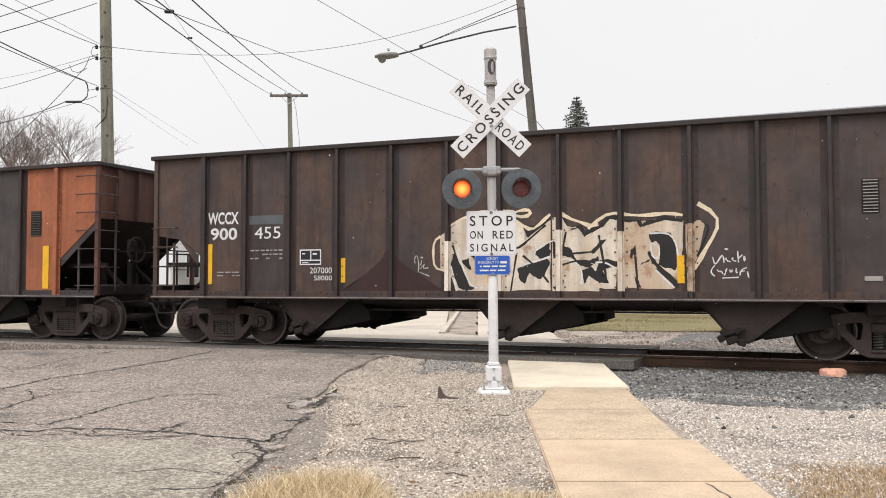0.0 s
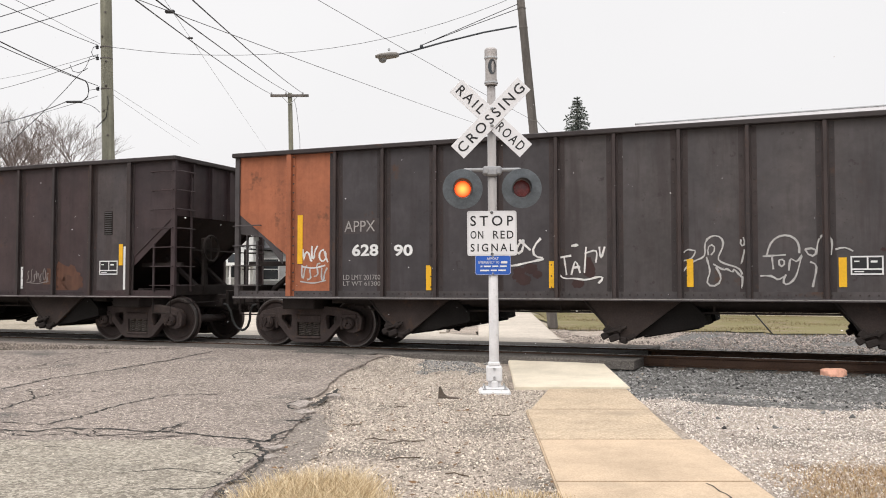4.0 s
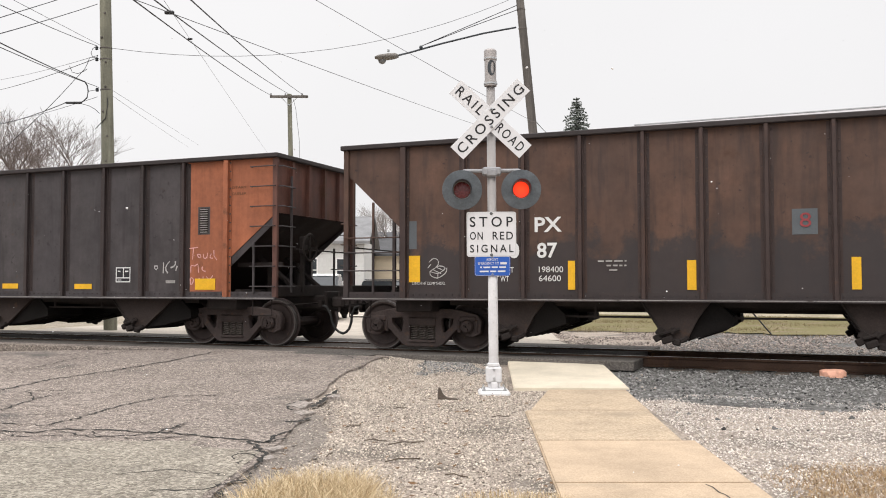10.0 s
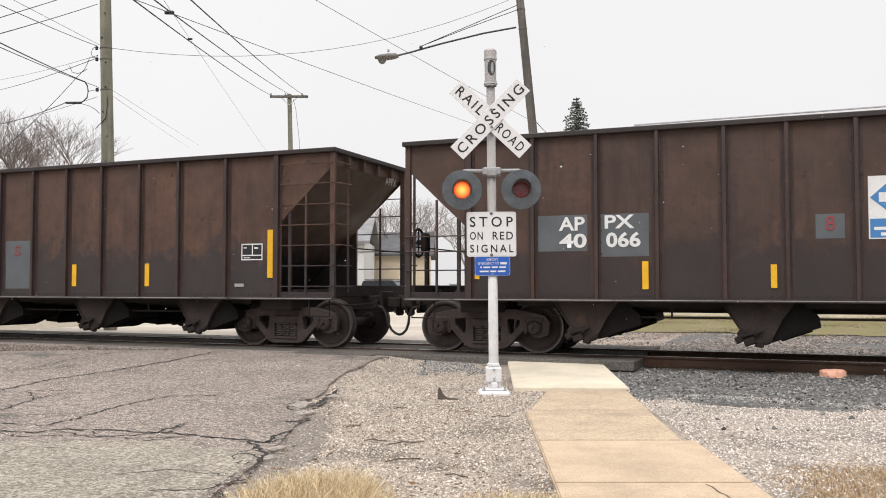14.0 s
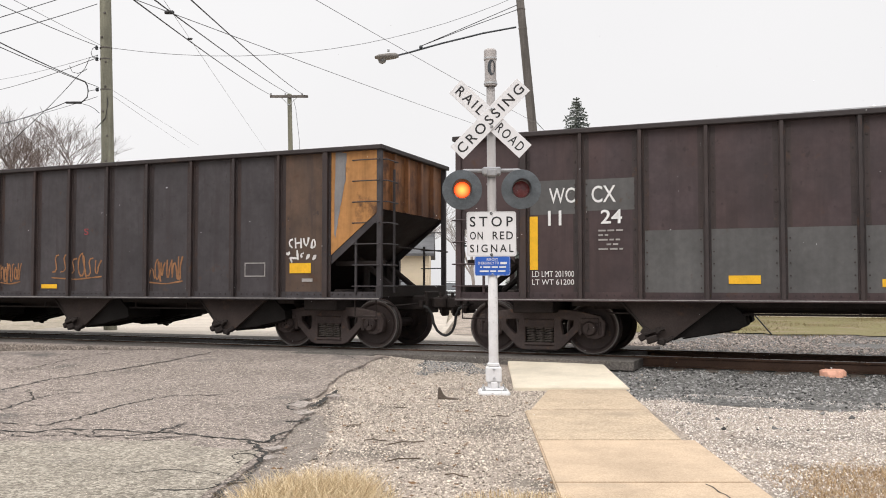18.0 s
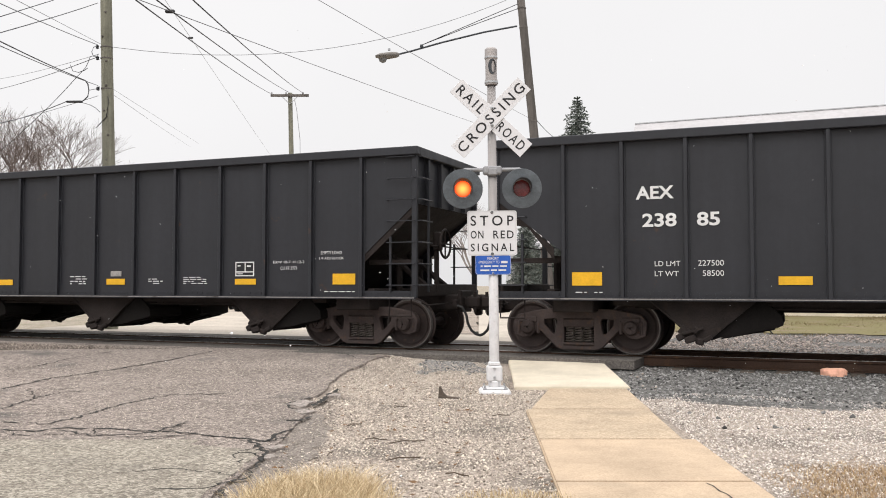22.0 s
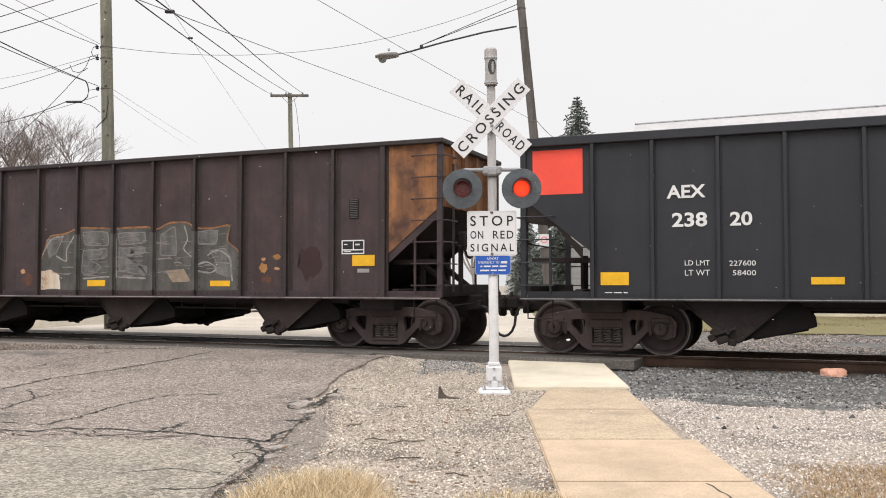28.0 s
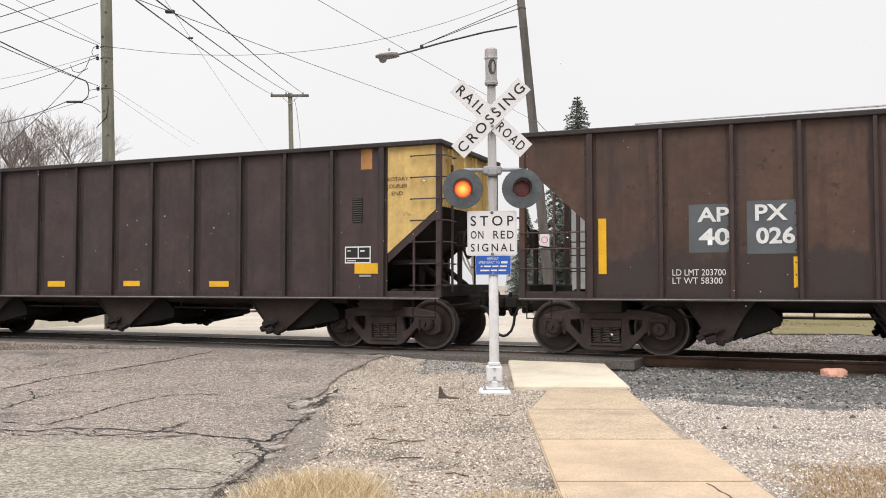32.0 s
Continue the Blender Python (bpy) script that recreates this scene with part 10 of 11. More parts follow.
for a in (0.65, 1.3, 2.3):
    part("red_panel", plate_bm(0, 0.52 if a < 2 else 0.7, 2.75, 3.42), RED_SQUARE, CARS[12], "coral red end panel", pos=Matrix.Translation((BODY - 0.095, Y_NEAR + a, 0)) @ Matrix.Rotation(radians(90), 4, "Z"))


# ---- loose ground detail ----
def scatter(count, area, z_of, size, seed, keep):
    rng = np.random.default_rng(seed)
    out = []
    x0, x1, y0, y1 = area
    while len(out) < count:
        # denser towards the viewer's side of the shoulder
        for x, y, q in zip(rng.uniform(x0, x1, 4000), rng.uniform(y0, y1, 4000), rng.random(4000)):
            if keep(x, y):
                d = size[0] + (size[1] - size[0]) * q ** 3
                out.append((x, y, z_of(x, y) + d * 0.12, d))
    return out[:count]


def on_walk(x, y):
    if y > 11.9:
        return 0.94 < x < 2.55 + 0.05 * (y - 12) and y < 15.9
    return 0.86 + 0.036 * (y - 8) < x < 2.30 + 0.04 * (y - 8) and not (y > 9.95 and x < 1.0 + 0.22 * (y - 9.95))


def in_gravel(x, y):
    s, n = track_sn(x, y)
    return x > road_edge(y) + 0.05 and not on_walk(x, y) and n < (-0.15 if x < 1.0 else -0.62) and abs(x) < 0.56 * y + 0.4


def ballast_z(x, y):
    s, n = track_sn(x, y)
    return float(np.interp(n, [-3.3, -1.6, -0.1, 3.2, 4.8, 6.5, 10.0, 15.5], [0.0, 0.045, 0.055, 0.055, 0.04, 0.02, 0.0, -0.01]))


stones("gravel", scatter(58000, (-2.2, 1.6, 5.2, 17.0), gravel_z, (0.009, 0.031), 3, lambda x, y: in_gravel(x, y) and x < 1.5 and not (y < 9.6 and x - road_edge(y) < 0.36 + 0.2 * noise.noise((x * 3, y * 2, 1)) and noise.noise((x * 31, y * 31, 1)) < 0.12)), STONE_PALE, "pale limestone gravel strewn by the road", "gravel")
stones("gravel", scatter(34000, (1.5, 7.0, 5.2, 13.5), gravel_z, (0.009, 0.032), 33, lambda x, y: in_gravel(x, y) and track_sn(x, y)[1] < -2.5), STONE_WHITE, "bright crushed limestone beside the sidewalk", "gravel", seed=34)
stones("far_gravel", scatter(21000, (3.0, 26.0, 17.0, 34.0), ballast_z, (0.03, 0.085), 35, lambda x, y: 4.5 < track_sn(x, y)[1] < 13.2 + 1.5 * noise.noise((x * 0.3, y * 0.3, 4)) and x > 3.1 + 0.066 * (y - 22.9) and noise.noise((x * 0.55, y * 0.55, 9)) + 0.5 * noise.noise((x * 23, y * 23, 9)) > -0.32 + 0.09 * max(0.0, track_sn(x, y)[1] - 9.0) - 0.05 * (track_sn(x, y)[0] - 5.0)), STONE_FAR, "loose grey gravel beyond the track", "gravel", seed=36)
stones("dark_gravel", scatter(60, (2.6, 6.0, 8.6, 11.6), gravel_z, (0.035, 0.11), 58, lambda x, y: in_gravel(x, y) and track_sn(x, y)[1] < -2.6), STONE_DARK, "dark ballast stones strewn on the limestone", "gravel", seed=59)
stones("dark_gravel", scatter(3600, (-1.3, 0.95, 12.2, 16.5), gravel_z, (0.015, 0.05), 8, lambda x, y: in_gravel(x, y) and noise.noise((x * 2.4, y * 1.6, 4)) - 1.1 * (((x - 0.25) / 1.0) ** 2 + ((y - 14.3) / 1.3) ** 2) > -0.55), STONE_DARK, "dark ballast stones spilled on the gravel", "gravel", seed=9)


def in_ballast(x, y):
    s, n = track_sn(x, y)
    return -3.1 + 0.35 * noise.noise((s * 1.2, n, 3)) < n < 5.6 + 2.0 * noise.noise((s, n, 5)) and s > CROSS_END - 0.35 and not on_walk(x, y) and not (abs(n - HALF_W) < 0.85 and abs(abs(n - HALF_W) - 0.753) < 0.09)


stones("ballast", scatter(52000, (2.2, 22.0, 7.5, 24.0), ballast_z, (0.022, 0.062), 5, in_ballast), STONE_DARK, "dark grey crushed ballast beside the rails", "ballast")
stones("rubble", scatter(260, (-2.0, 3.0, 6.0, 15.0), gravel_z, (0.03, 0.065), 12, in_gravel), STONE_PALE, "larger pale stones on the shoulder", "gravel", seed=14)
ROCK_PINK = material("painted pink orange concrete lump", (0.74, 0.40, 0.29), 0.85, vary=0.15, scale=12, bump=0.3)
rk = bmesh.new()
bmesh.ops.create_icosphere(rk, subdivisions=3, radius=0.2)
for v in rk.verts:
    v.co = Vector((v.co.x * 0.95, v.co.y * 0.7, max(-0.06, 0.09 * math.tanh(v.co.z / 0.09)))) * (1 + 0.22 * noise.noise(v.co * 9)) + Vector((0, 0, 0.02 * noise.noise(v.co * 22)))
rock = tagged(new("painted_rock", mesh_of(rk, "painted_rock", ROCK_PINK)), "pink orange painted stone lying against the rail", "rock")
rock.matrix_basis = Matrix.Translation((5.90, 13.30, 0.085)) @ Matrix.Rotation(-ALPHA, 4, "Z")


def blades(name, count, area, height, mat, label, seed, keep, lean=0.5, z_of=gravel_z, width=0.006):
    rng = np.random.default_rng(seed)
    V, F = [], []
    x0, x1, y0, y1 = area
    k = 0
    tries = 0
    while k < count and tries < count * 20:
        tries += 1
        x, y = rng.uniform(x0, x1), rng.uniform(y0, y1)
        p = keep(x, y)
        if p <= 0 or rng.random() > p:
            continue
        h = height * rng.uniform(0.45, 1.1) * (0.5 + 0.5 * p)
        a, l = rng.uniform(0, 2 * math.pi), rng.uniform(0.1, lean)
        dx, dy = math.cos(a) * l * h, math.sin(a) * l * h
        t = rng.uniform(0, math.pi)
        wx, wy = math.cos(t) * width / 2, math.sin(t) * width / 2
        z = z_of(x, y)
        b = len(V)
        V += [(x - wx, y - wy, z - 0.01), (x + wx, y + wy, z - 0.01), (x + dx * 0.45 + wx * 0.7, y + dy * 0.45 + wy * 0.7, z + h * 0.6), (x + dx * 0.45 - wx * 0.7, y + dy * 0.45 - wy * 0.7, z + h * 0.6), (x + dx, y + dy, z + h)]
        F += [(b, b + 1, b + 2, b + 3), (b + 3, b + 2, b + 4)]
        k += 1
    me = bpy.data.meshes.new(name)
    me.from_pydata(V, [], F)
    me.materials.append(mat)
    return tagged(new(name, me), label, "grass", kind="stuff")


def tuft(cx, cy, rx, ry):
    def f(x, y):
        q = 1 - ((x - cx) / rx) ** 2 - ((y - cy) / ry) ** 2
        return max(0.0, min(1.0, q * 1.6 + 0.5 * noise.noise((x * 6, y * 6, 2))))
    return f


blades("dry_grass", 5200, (-1.6, 0.0, 4.9, 6.6), 0.20, GRASS_DRY, "pale straw-coloured grass tuft by the road edge", 1, tuft(-0.84, 5.6, 0.58, 0.85), 1.5, width=0.0045)
blades("dry_grass", 1500, (-0.3, 1.0, 5.0, 6.4), 0.06, GRASS_DRY, "thin dry grass along the sidewalk", 2, tuft(0.45, 5.6, 0.62, 0.55), 0.9)
blades("dry_grass", 12000, (2.35, 6.0, 4.8, 7.4), 0.042, GRASS_DULL, "dull brown matted grass beside the sidewalk", 3, tuft(3.45, 5.7, 1.4, 1.55), 3.2)
blades("dry_grass", 1300, (2.35, 6.0, 5.0, 7.6), 0.05, GRASS_DRY, "straw coloured strands in the matted grass", 4, tuft(3.45, 5.75, 1.4, 1.5), 2.6)
blades("far_grass", 22000, (3.3, 28.0, 24.0, 44.0), 0.14, GRASS_GREEN, "thin winter grass beyond the track", 6, lambda x, y: (0.9 if track_sn(x, y)[1] > 12.9 + 1.6 * noise.noise((x * 0.45, y * 0.45, 2)) and x > 3.3 + 0.066 * (y - 22.9) else 0.0) * (0.45 + 1.3 * noise.noise((x * 0.3, y * 0.3, 8))), 1.0, lambda x, y: -0.03, 0.02)
sheet("turf_far", steps(3.2, 40, 0.8), steps(20, 60, 0.8), lambda x, y: 0.02 + 0.02 * noise.noise((x * 0.4, y * 0.4, 0)), ground_material("yellowish winter turf", (0.125, 0.10, 0.06), (0.215, 0.172, 0.112), (0.32, 0.262, 0.18), cell=14, patch=0.35, dark=(0.17, 0.155, 0.07), dark_amount=0.3),
           "yellowish winter turf beyond the track", "grass", clip=lambda x, y: track_sn(x, y)[1] > 13.4 + 0.9 * noise.noise((x * 0.4, y * 0.4, 7)) and x > 3.1 + 0.066 * (y - 22.9))
sheet("gravel_verge", steps(2.6, 8.0, 0.2), steps(17.5, 32.0, 0.3), lambda x, y: ballast_z(x, y) - 0.006 + 0.006 * noise.noise((x * 1.1, y * 1.1, 3)), GRAVEL, "grey brown gravel verge beyond the track", "gravel",
      clip=lambda x, y: x > 3.0 + 0.066 * (y - 22.9) and 3.8 < track_sn(x, y)[1] < 14.3 and track_sn(x, y)[0] < 3.4)
sheet("kerb_strip", steps(-0.3, 2.6, 0.25), steps(23.6, 60.0, 0.8), lambda x, y: 0.10, GRAVEL, "dusty ground strip between the kerb and the far walk", "ground",
      clip=lambda x, y: 0.04 * (y - 23.4) < x < 0.95 + 0.04 * (y - 23.4))

# a thin rod leaning out of the far gravel
rod = tagged(new("ground_rod", mesh_of(tube(bmesh.new(), (9.66, 25.7, -0.04), (8.6, 25.7, 1.2), 0.022, n=6), "ground_rod", WIRE)), "thin dark rod leaning out of the gravel", "rod")

# twigs, litter and leaves on the shoulder
TWIG = material("dead twig bark", (0.10, 0.075, 0.055), 0.9, vary=0.3, grain=60)
for x, y, l, a in ((-0.33, 7.95, 0.34, 20), (-0.62, 8.1, 0.22, -15), (-0.33, 7.2, 0.30, 25), (-0.95, 7.4, 0.16, 80), (0.62, 9.55, 0.2, 10), (-0.9, 8.9, 0.18, 40), (0.1, 6.6, 0.2, -30), (-0.5, 10.2, 0.15, 15)):
    c, s = math.cos(radians(a)), math.sin(radians(a))
    z = gravel_z(x, y) + 0.012
    tw = tagged(new("twig", mesh_of(pipe(bmesh.new(), [(x - c * l / 2, y - s * l / 2, z), (x - c * l * 0.1, y - s * l * 0.1 + 0.02, z + 0.012), (x + c * l * 0.2, y + s * l * 0.2 - 0.015, z + 0.008), (x + c * l / 2, y + s * l / 2, z + 0.004)], 0.0055, 5), "twig", TWIG)),
                "dead brown twig lying on the gravel", "twig", "twigs on the gravel")
DEBRIS = material("dark weathered board scrap", (0.10, 0.08, 0.065), 0.9, vary=0.3, grain=40)
sc = tagged(new("board_scrap", mesh_of(prism(prism(bmesh.new(), [(-0.14, 0.0), (0.14, 0.0), (0.13, 0.022), (-0.02, 0.03), (-0.13, 0.04)], -0.03, 0.03), [(-0.14, 0.02), (-0.02, 0.03), (-0.07, 0.07), (-0.115, 0.155), (-0.13, 0.15)], -0.015, 0.012), "board_scrap", DEBRIS)), "dark splintered board scrap on the gravel", "debris")
sc.matrix_basis = Matrix.Translation((0.07, 11.05, 0.0)) @ Matrix.Rotation(radians(-18), 4, "Z")
LEAF = material("brown dead leaf", (0.16, 0.09, 0.045), 0.9, vary=0.3)
rnd = random.Random(4)
lf = bmesh.new()
for _ in range(160):
    x, y = rnd.uniform(-1.4, 1.0), rnd.uniform(5.6, 12.5)
    if not in_gravel(x, y):
        continue
    a, s = rnd.uniform(0, 6.28), rnd.uniform(0.015, 0.045)
    z = gravel_z(x, y) + 0.02
    p = [(x + s * math.cos(a + q) * (1 if k % 2 else 0.5), y + s * math.sin(a + q) * (1 if k % 2 else 0.5), z + rnd.uniform(0, 0.02)) for k, q in enumerate((0, 1.57, 3.14, 4.71))]
    lf.faces.new([lf.verts.new(q) for q in p])
tagged(new("dead_leaves", mesh_of(lf, "dead_leaves", LEAF)), "scattered brown dead leaves on the gravel", "leaves", kind="stuff")


# an older, paler course of asphalt under the near half of the road
OLD_ASPHALT = ground_material("older pale asphalt", (0.10, 0.087, 0.07), (0.285, 0.255, 0.212), (0.60, 0.545, 0.46), cell=42, patch=0.8, bump=0.8, dark=(0.14, 0.128, 0.115), dark_amount=0.08)
band("road_patch", steps(1.0, 8.0, 0.25), lambda y: -25.0, lambda y: min(road_edge(y) - 0.06, -2.2 + 0.15 * noise.noise((y * 2.1, 0, 5)) if y > 7.7 else 9), lambda x, y: road_z(x, y) + 0.004, OLD_ASPHALT, "older pale gritty asphalt", "road", COLS)


# damp soil and broken edge between the road and the gravel
band("damp_soil", steps(4.6, 10.4, 0.1), lambda y: road_edge(y) + 0.02, lambda y: road_edge(y) + 0.04 + (0.34 + 0.16 * noise.noise((y * 1.7, 2, 2)) + 0.05 * noise.noise((y * 8, 4, 2))) * (1 - smooth(8.6, 10.4, y)), lambda x, y: gravel_z(x, y) + 0.006,
     ground_material("dark damp soil", (0.10, 0.087, 0.077), (0.215, 0.188, 0.165), (0.40, 0.352, 0.31), cell=45, patch=1.5, bump=0.8), "dark damp soil along the broken road edge", "soil", [0, 0.2, 0.4, 0.6, 0.8, 1.0])
stones("soil_crumbs", scatter(13000, (-1.7, -0.8, 5.0, 10.6), gravel_z, (0.008, 0.03), 41, lambda x, y: 0.0 < x - road_edge(y) < 0.42 + 0.2 * noise.noise((x * 3, y * 2, 1))), SOIL_STONE, "dark soil crumbs along the road edge", "soil", seed=42)
stones("road_grit", scatter(34000, (-7.5, -1.3, 5.4, 14.5), road_z, (0.006, 0.017), 43, lambda x, y: x < road_edge(y) - 0.03 and abs(x) < 0.56 * y), STONE_PALE, "coarse exposed grit of the worn asphalt", "grit", seed=44)
CHIP = ground_material("pale broken asphalt", (0.13, 0.113, 0.10), (0.30, 0.265, 0.24), (0.56, 0.50, 0.45), cell=40, patch=1.2, bump=0.6)
for cx, cy, r, sd in ((-1.66, 10.3, 0.20, 1), (-1.55, 9.75, 0.13, 2), (-1.33, 10.9, 0.10, 3), (-1.45, 7.6, 0.09, 5), (-1.42, 7.2, 0.07, 6)):
    rnd = random.Random(sd)
    out = [(cx + r * rnd.uniform(0.35, 1.15) * math.cos(q), cy + 1.5 * r * rnd.uniform(0.35, 1.15) * math.sin(q)) for q in [k * math.pi / 4.5 for k in range(9)]]
    bm = bmesh.new()
    top = [bm.verts.new((x, y, road_z(x, y) + 0.0075 + 0.004 * rnd.random())) for x, y in out]
    low = [bm.verts.new((x, y, road_z(x, y) - 0.05)) for x, y in out]
    bm.faces.new(top)
    for k in range(9):
        bm.faces.new((top[k], low[k], low[(k + 1) % 9], top[(k + 1) % 9]))
    bmesh.ops.recalc_face_normals(bm, faces=bm.faces[:])
    part("asphalt_chip", bm, CHIP, road, "loose pale asphalt piece")


# cracks in the asphalt
def crack(pts, width, seed, ragged=0.06):
    rnd, bm = random.Random(seed), bmesh.new()
    dense = []
    for (x0, y0), (x1, y1) in zip(pts, pts[1:]):
        k = max(2, int(math.hypot(x1 - x0, y1 - y0) / 0.055))
        dense += [(x0 + (x1 - x0) * i / k + rnd.gauss(0, ragged * 0.35), y0 + (y1 - y0) * i / k + rnd.gauss(0, ragged * 0.35)) for i in range(k)]
    dense.append(pts[-1])
    prev = None
    for i, (x, y) in enumerate(dense):
        a, b = dense[max(i - 1, 0)], dense[min(i + 1, len(dense) - 1)]
        dx, dy = b[0] - a[0], b[1] - a[1]
        q = math.hypot(dx, dy) or 1
        w = width * rnd.uniform(0.15, 1.3) / 2
        nx, ny = -dy / q * w, dx / q * w
        cur = [bm.verts.new((x + nx, y + ny, road_z(x, y) + 0.006)), bm.verts.new((x - nx, y - ny, road_z(x, y) + 0.006))]
        if prev:
            bm.faces.new((prev[0], prev[1], cur[1], cur[0]))
        prev = cur
    part("crack", bm, CRACK, road, "dark jagged crack")


crack([(-5.91, 11.75), (-5.71, 12.82), (-5.11, 13.63), (-4.57, 14.7), (-4.19, 16.14)], 0.05, 1)
crack([(-6.91, 13.74), (-6.57, 14.14), (-6.34, 15.57), (-5.85, 16.73)], 0.03, 2)
crack([(-4.28, 8.54), (-3.91, 8.44), (-3.74, 8.67), (-3.22, 8.6), (-2.61, 8.44), (-2.0, 8.13), (-1.57, 7.92), (-1.43, 8.13)], 0.05, 3)
crack([(-4.53, 9.03), (-4.0, 8.88), (-3.88, 9.41), (-3.77, 10.42), (-3.44, 11.08), (-2.74, 11.11)], 0.03, 4)
crack([(-5.01, 9.97), (-5.08, 10.94), (-4.94, 11.43), (-4.45, 11.49)], 0.03, 5)
crack([(-3.74, 8.54), (-3.28, 8.22), (-2.8, 8.34), (-2.62, 9.03)], 0.03, 6)
crack([(-1.76, 7.98), (-1.49, 7.44), (-1.44, 6.76), (-1.44, 6.37)], 0.042, 7)
crack([(-1.49, 7.44), (-1.36, 7.49)], 0.04, 8)
crack([(-1.99, 6.05), (-1.65, 6.09), (-1.44, 6.37)], 0.035, 9)
crack([(-1.45, 5.83), (-1.52, 6.05)], 0.04, 10)
crack([(-2.61, 8.44), (-2.66, 8.95)], 0.03, 11)
crack([(-1.86, 15.71), (-1.44, 14.61), (-1.07, 14.87)], 0.03, 12)
crack([(-1.57, 7.92), (-1.57, 8.34), (-1.48, 8.6)], 0.05, 13)
crack([(-2.73, 7.98), (-2.52, 8.13), (-2.37, 8.34)], 0.025, 14)
crack([(-5.08, 10.94), (-5.52, 11.73), (-5.05, 11.69)], 0.025, 15)
crack([(-1.48, 10.09), (-1.43, 10.91), (-1.35, 11.34)], 0.08, 16)
crack([(-1.6, 9.14), (-1.49, 9.14), (-1.4, 9.4)], 0.05, 17)
crack([(-8.62, 17.11), (-7.69, 17.01), (-5.74, 16.73), (-3.97, 16.99)], 0.035, 18)
crack([(-7.55, 17.96), (-4.91, 16.84)], 0.03, 19)
crack([(-3.73, 7.44), (-3.57, 7.7), (-3.07, 7.57)], 0.015, 20)
crack([(-2.45, 6.56), (-2.09, 6.76), (-1.5, 6.46)], 0.015, 21)
crack([(-4.6, 9.6), (-4.1, 9.75), (-3.6, 9.7), (-3.1, 9.95)], 0.012, 22)
crack([(-3.4, 8.65), (-3.3, 8.3), (-2.9, 8.15), (-2.4, 8.2)], 0.018, 23)
crack([(-4.3, 8.4), (-3.9, 8.22), (-3.4, 8.3)], 0.02, 24)
crack([(-1.62, 7.7), (-1.75, 7.3), (-1.6, 6.95)], 0.02, 25)
crack([(-1.7, 7.4), (-1.45, 7.2)], 0.02, 26)
crack([(-1.62, 10.75), (-1.85, 10.3), (-1.7, 9.9), (-1.5, 9.85)], 0.04, 27)
crack([(-2.9, 12.6), (-2.5, 13.4), (-2.2, 14.6)], 0.012, 28)
crack([(-5.6, 10.2), (-5.2, 10.35), (-4.6, 10.3), (-4.1, 10.5)], 0.015, 29)
# light flurry: loose flakes sinking in a few drifting sheets
FLAKE = material("snow flake", (0.85, 0.86, 0.88), 0.9, vary=0.02, bump=0)
FLURRIES = []
for i, (y0, y1, count, vx, vz, top) in enumerate(((3.0, 6.0, 700, 0.9, -1.3, 46), (6.0, 10.5, 1900, 1.1, -1.5, 52), (10.5, 15.0, 2600, 0.7, -1.2, 44))):
    rng = np.random.default_rng(70 + i)
    half = y1 * 0.55
    drift = abs(vx) * 32
    pts = np.stack((rng.uniform(-half - drift, half, count), rng.uniform(y0, y1, count), rng.uniform(-0.5, top, count), rng.uniform(0.006, 0.019, count)), 1)
    fl = stones("snow_flurry", pts, FLAKE, "sparse white snowflakes drifting through the air", "snow", seed=80 + i)
    FLURRIES.append((fl, vx, vz))


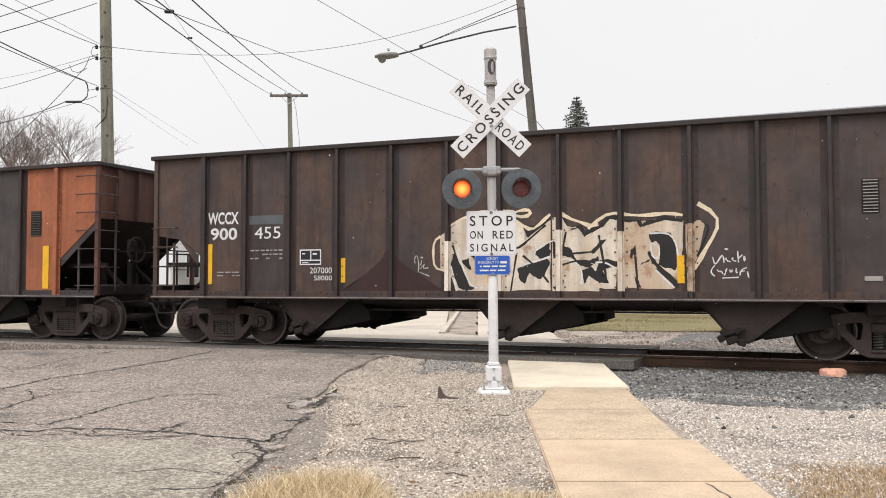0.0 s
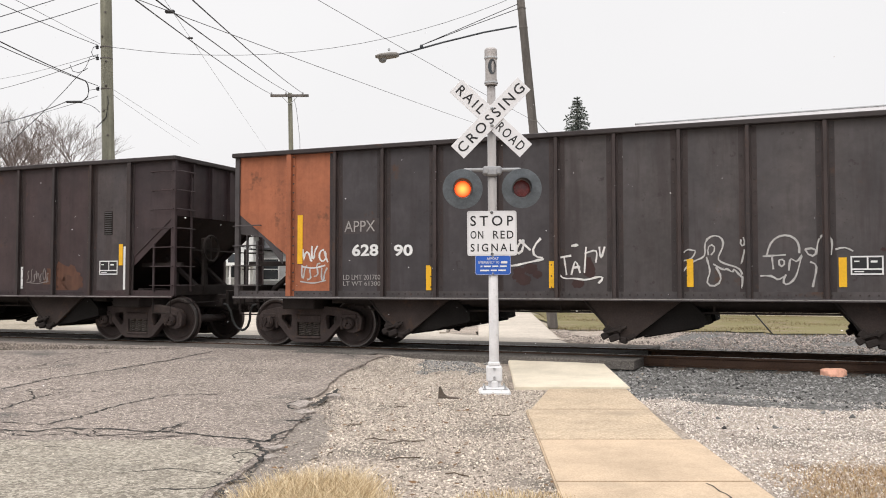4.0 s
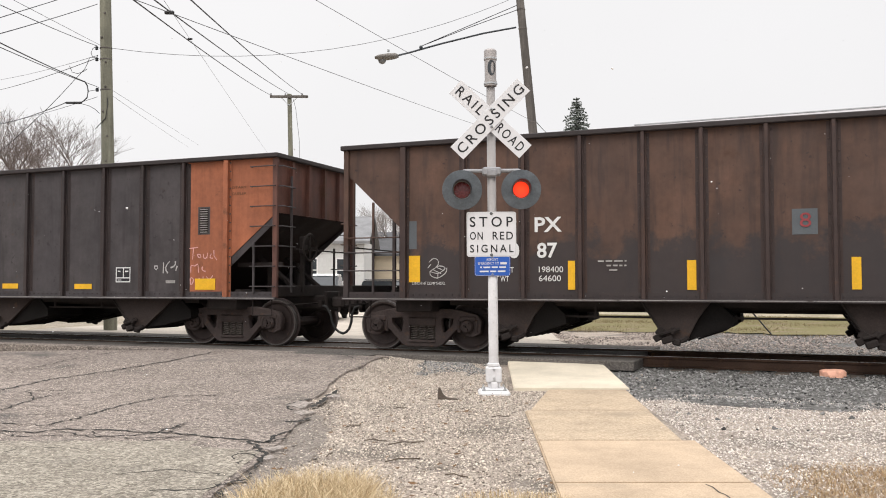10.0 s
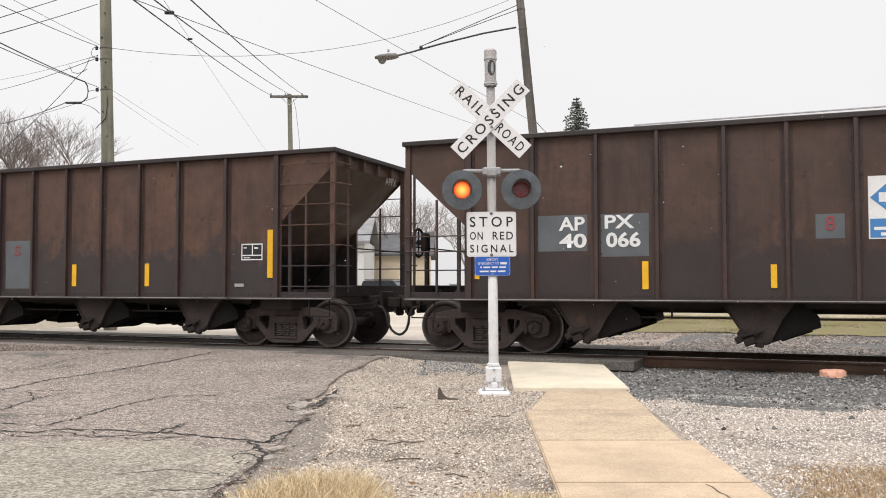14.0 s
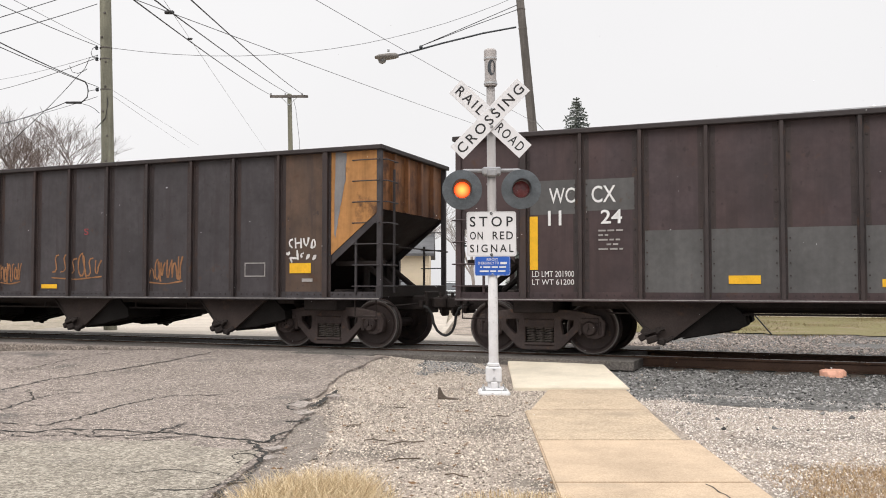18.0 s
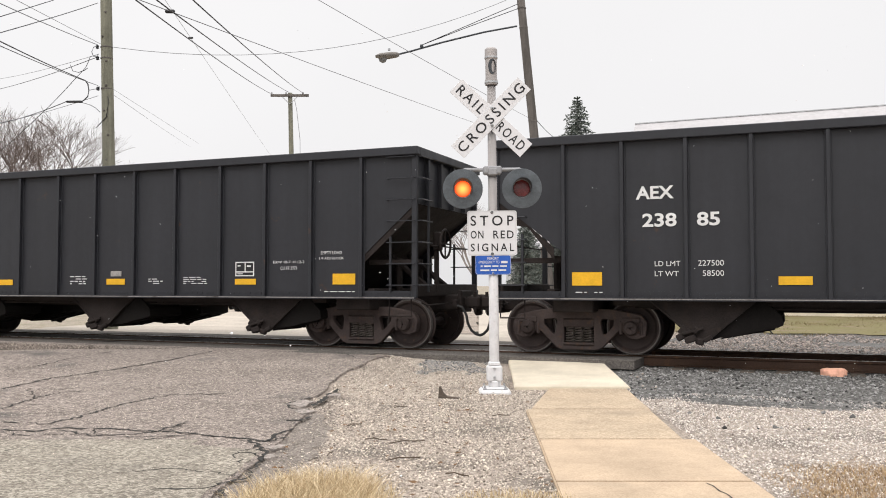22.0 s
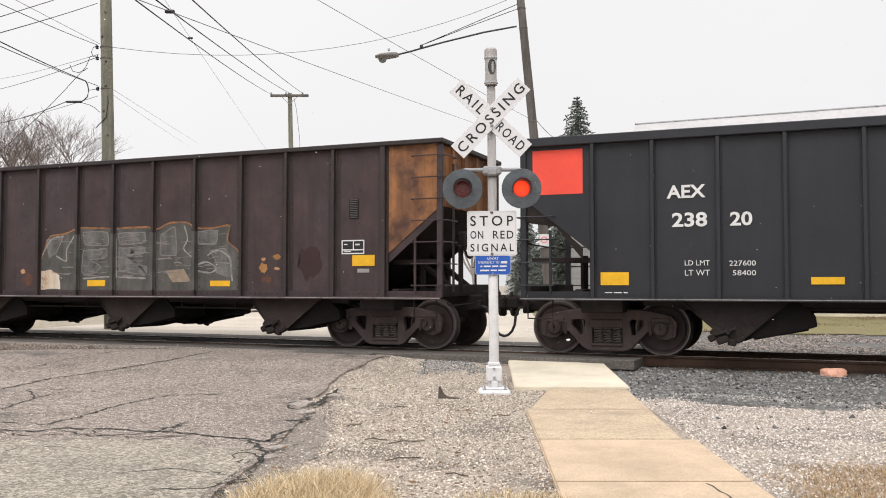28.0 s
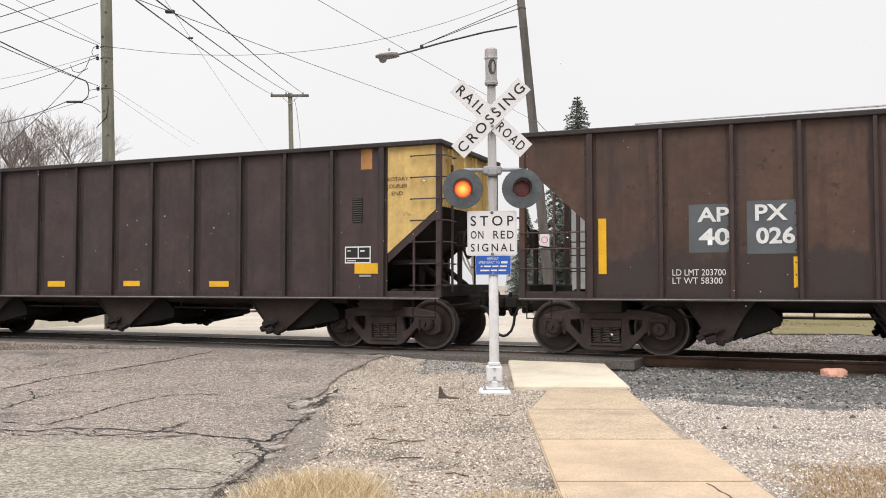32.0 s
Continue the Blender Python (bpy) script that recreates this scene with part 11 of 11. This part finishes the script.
def motions():
    """The train rolls to the left and gains speed slowly; its wheels turn while they pass."""
    turn = Matrix.Rotation(-ALPHA, 4, "Z")
    for number, car in CARS.items():
        rows = []
        for k in range(17):
            t = 2.0 * k
            s = CAR_PITCH * number - 22.51 - travel(t)
            rows.append((t, Matrix.Translation(at_track(s, HALF_W, RAIL_Z)) @ turn))
        walk(car, rows)
    for ob, number, sx in WHEELS:
        rows, base = [(0.0, pose(sx, 0, 0.457))], None
        for k in range(1, 480):
            t = k * 2 / 30
            s = CAR_PITCH * number - 22.51 - travel(t)
            if -27 < s < 9.5:
                base = travel(t - 2 / 30) if base is None else base
                if len(rows) == 1 and k > 1:
                    rows.append((t - 2 / 30, pose(sx, 0, 0.457)))
                rows.append((t, pose(sx, 0, 0.457, 0, -math.degrees((travel(t) - base) / 0.457))))
        last = rows[-1][1]
        if rows[-1][0] < 32.0:
            rows.append((32.0, last))
        walk(ob, rows)
    # the two lamps flash in turn, each by turning its added disc
    for (drum, sx), first in zip(DRUMS, (0.945, 0.17)):
        on = 0.61 if first == 0.945 else 0.88
        spans = [(first + 1.384 * k, first + 1.384 * k + on) for k in range(-1, 24)]
        lit = any(a <= 0.0 < b for a, b in spans)
        angle = 0.5 if lit else 179.5
        rows = [(0.0, pose(0, 0, 0, 0, 0, angle))]
        for t in sorted(x for ab in spans for x in ab):
            if 0.1 < t < 31.9:
                for k, a in enumerate((angle, 90, 180 - angle)):
                    rows.append((t + k / 30, pose(0, 0, 0, 0, 0, a)))
                angle = 180 - angle
        rows.append((32.0, pose(0, 0, 0, 0, 0, angle)))
        walk(drum, rows)
    # the SUV rolls up from far along the road and stops behind the crossing
    walk(SUV, [(t, pose(x, y, 0.07, 0, 0, a)) for t, x, y, a in ((0.0, 3.0, 170.0, 2), (8.0, 2.5, 150.0, 2), (14.0, 1.8, 120.0, 3), (18.0, 0.9, 84.0, 4), (20.0, -0.9, 65.0, 5), (22.0, -2.3, 48.0, 4), (23.5, -2.95, 40.0, 2),
                                                                  (24.5, -3.1, 37.5, 1), (28.0, -3.1, 37.4, 1), (32.0, -3.1, 37.4, 1))])
    for fl, vx, vz in FLURRIES:
        walk(fl, [(t, pose(vx * t, 0, vz * t)) for t in (0.0, 8.0, 16.0, 24.0, 32.0)])


motions()
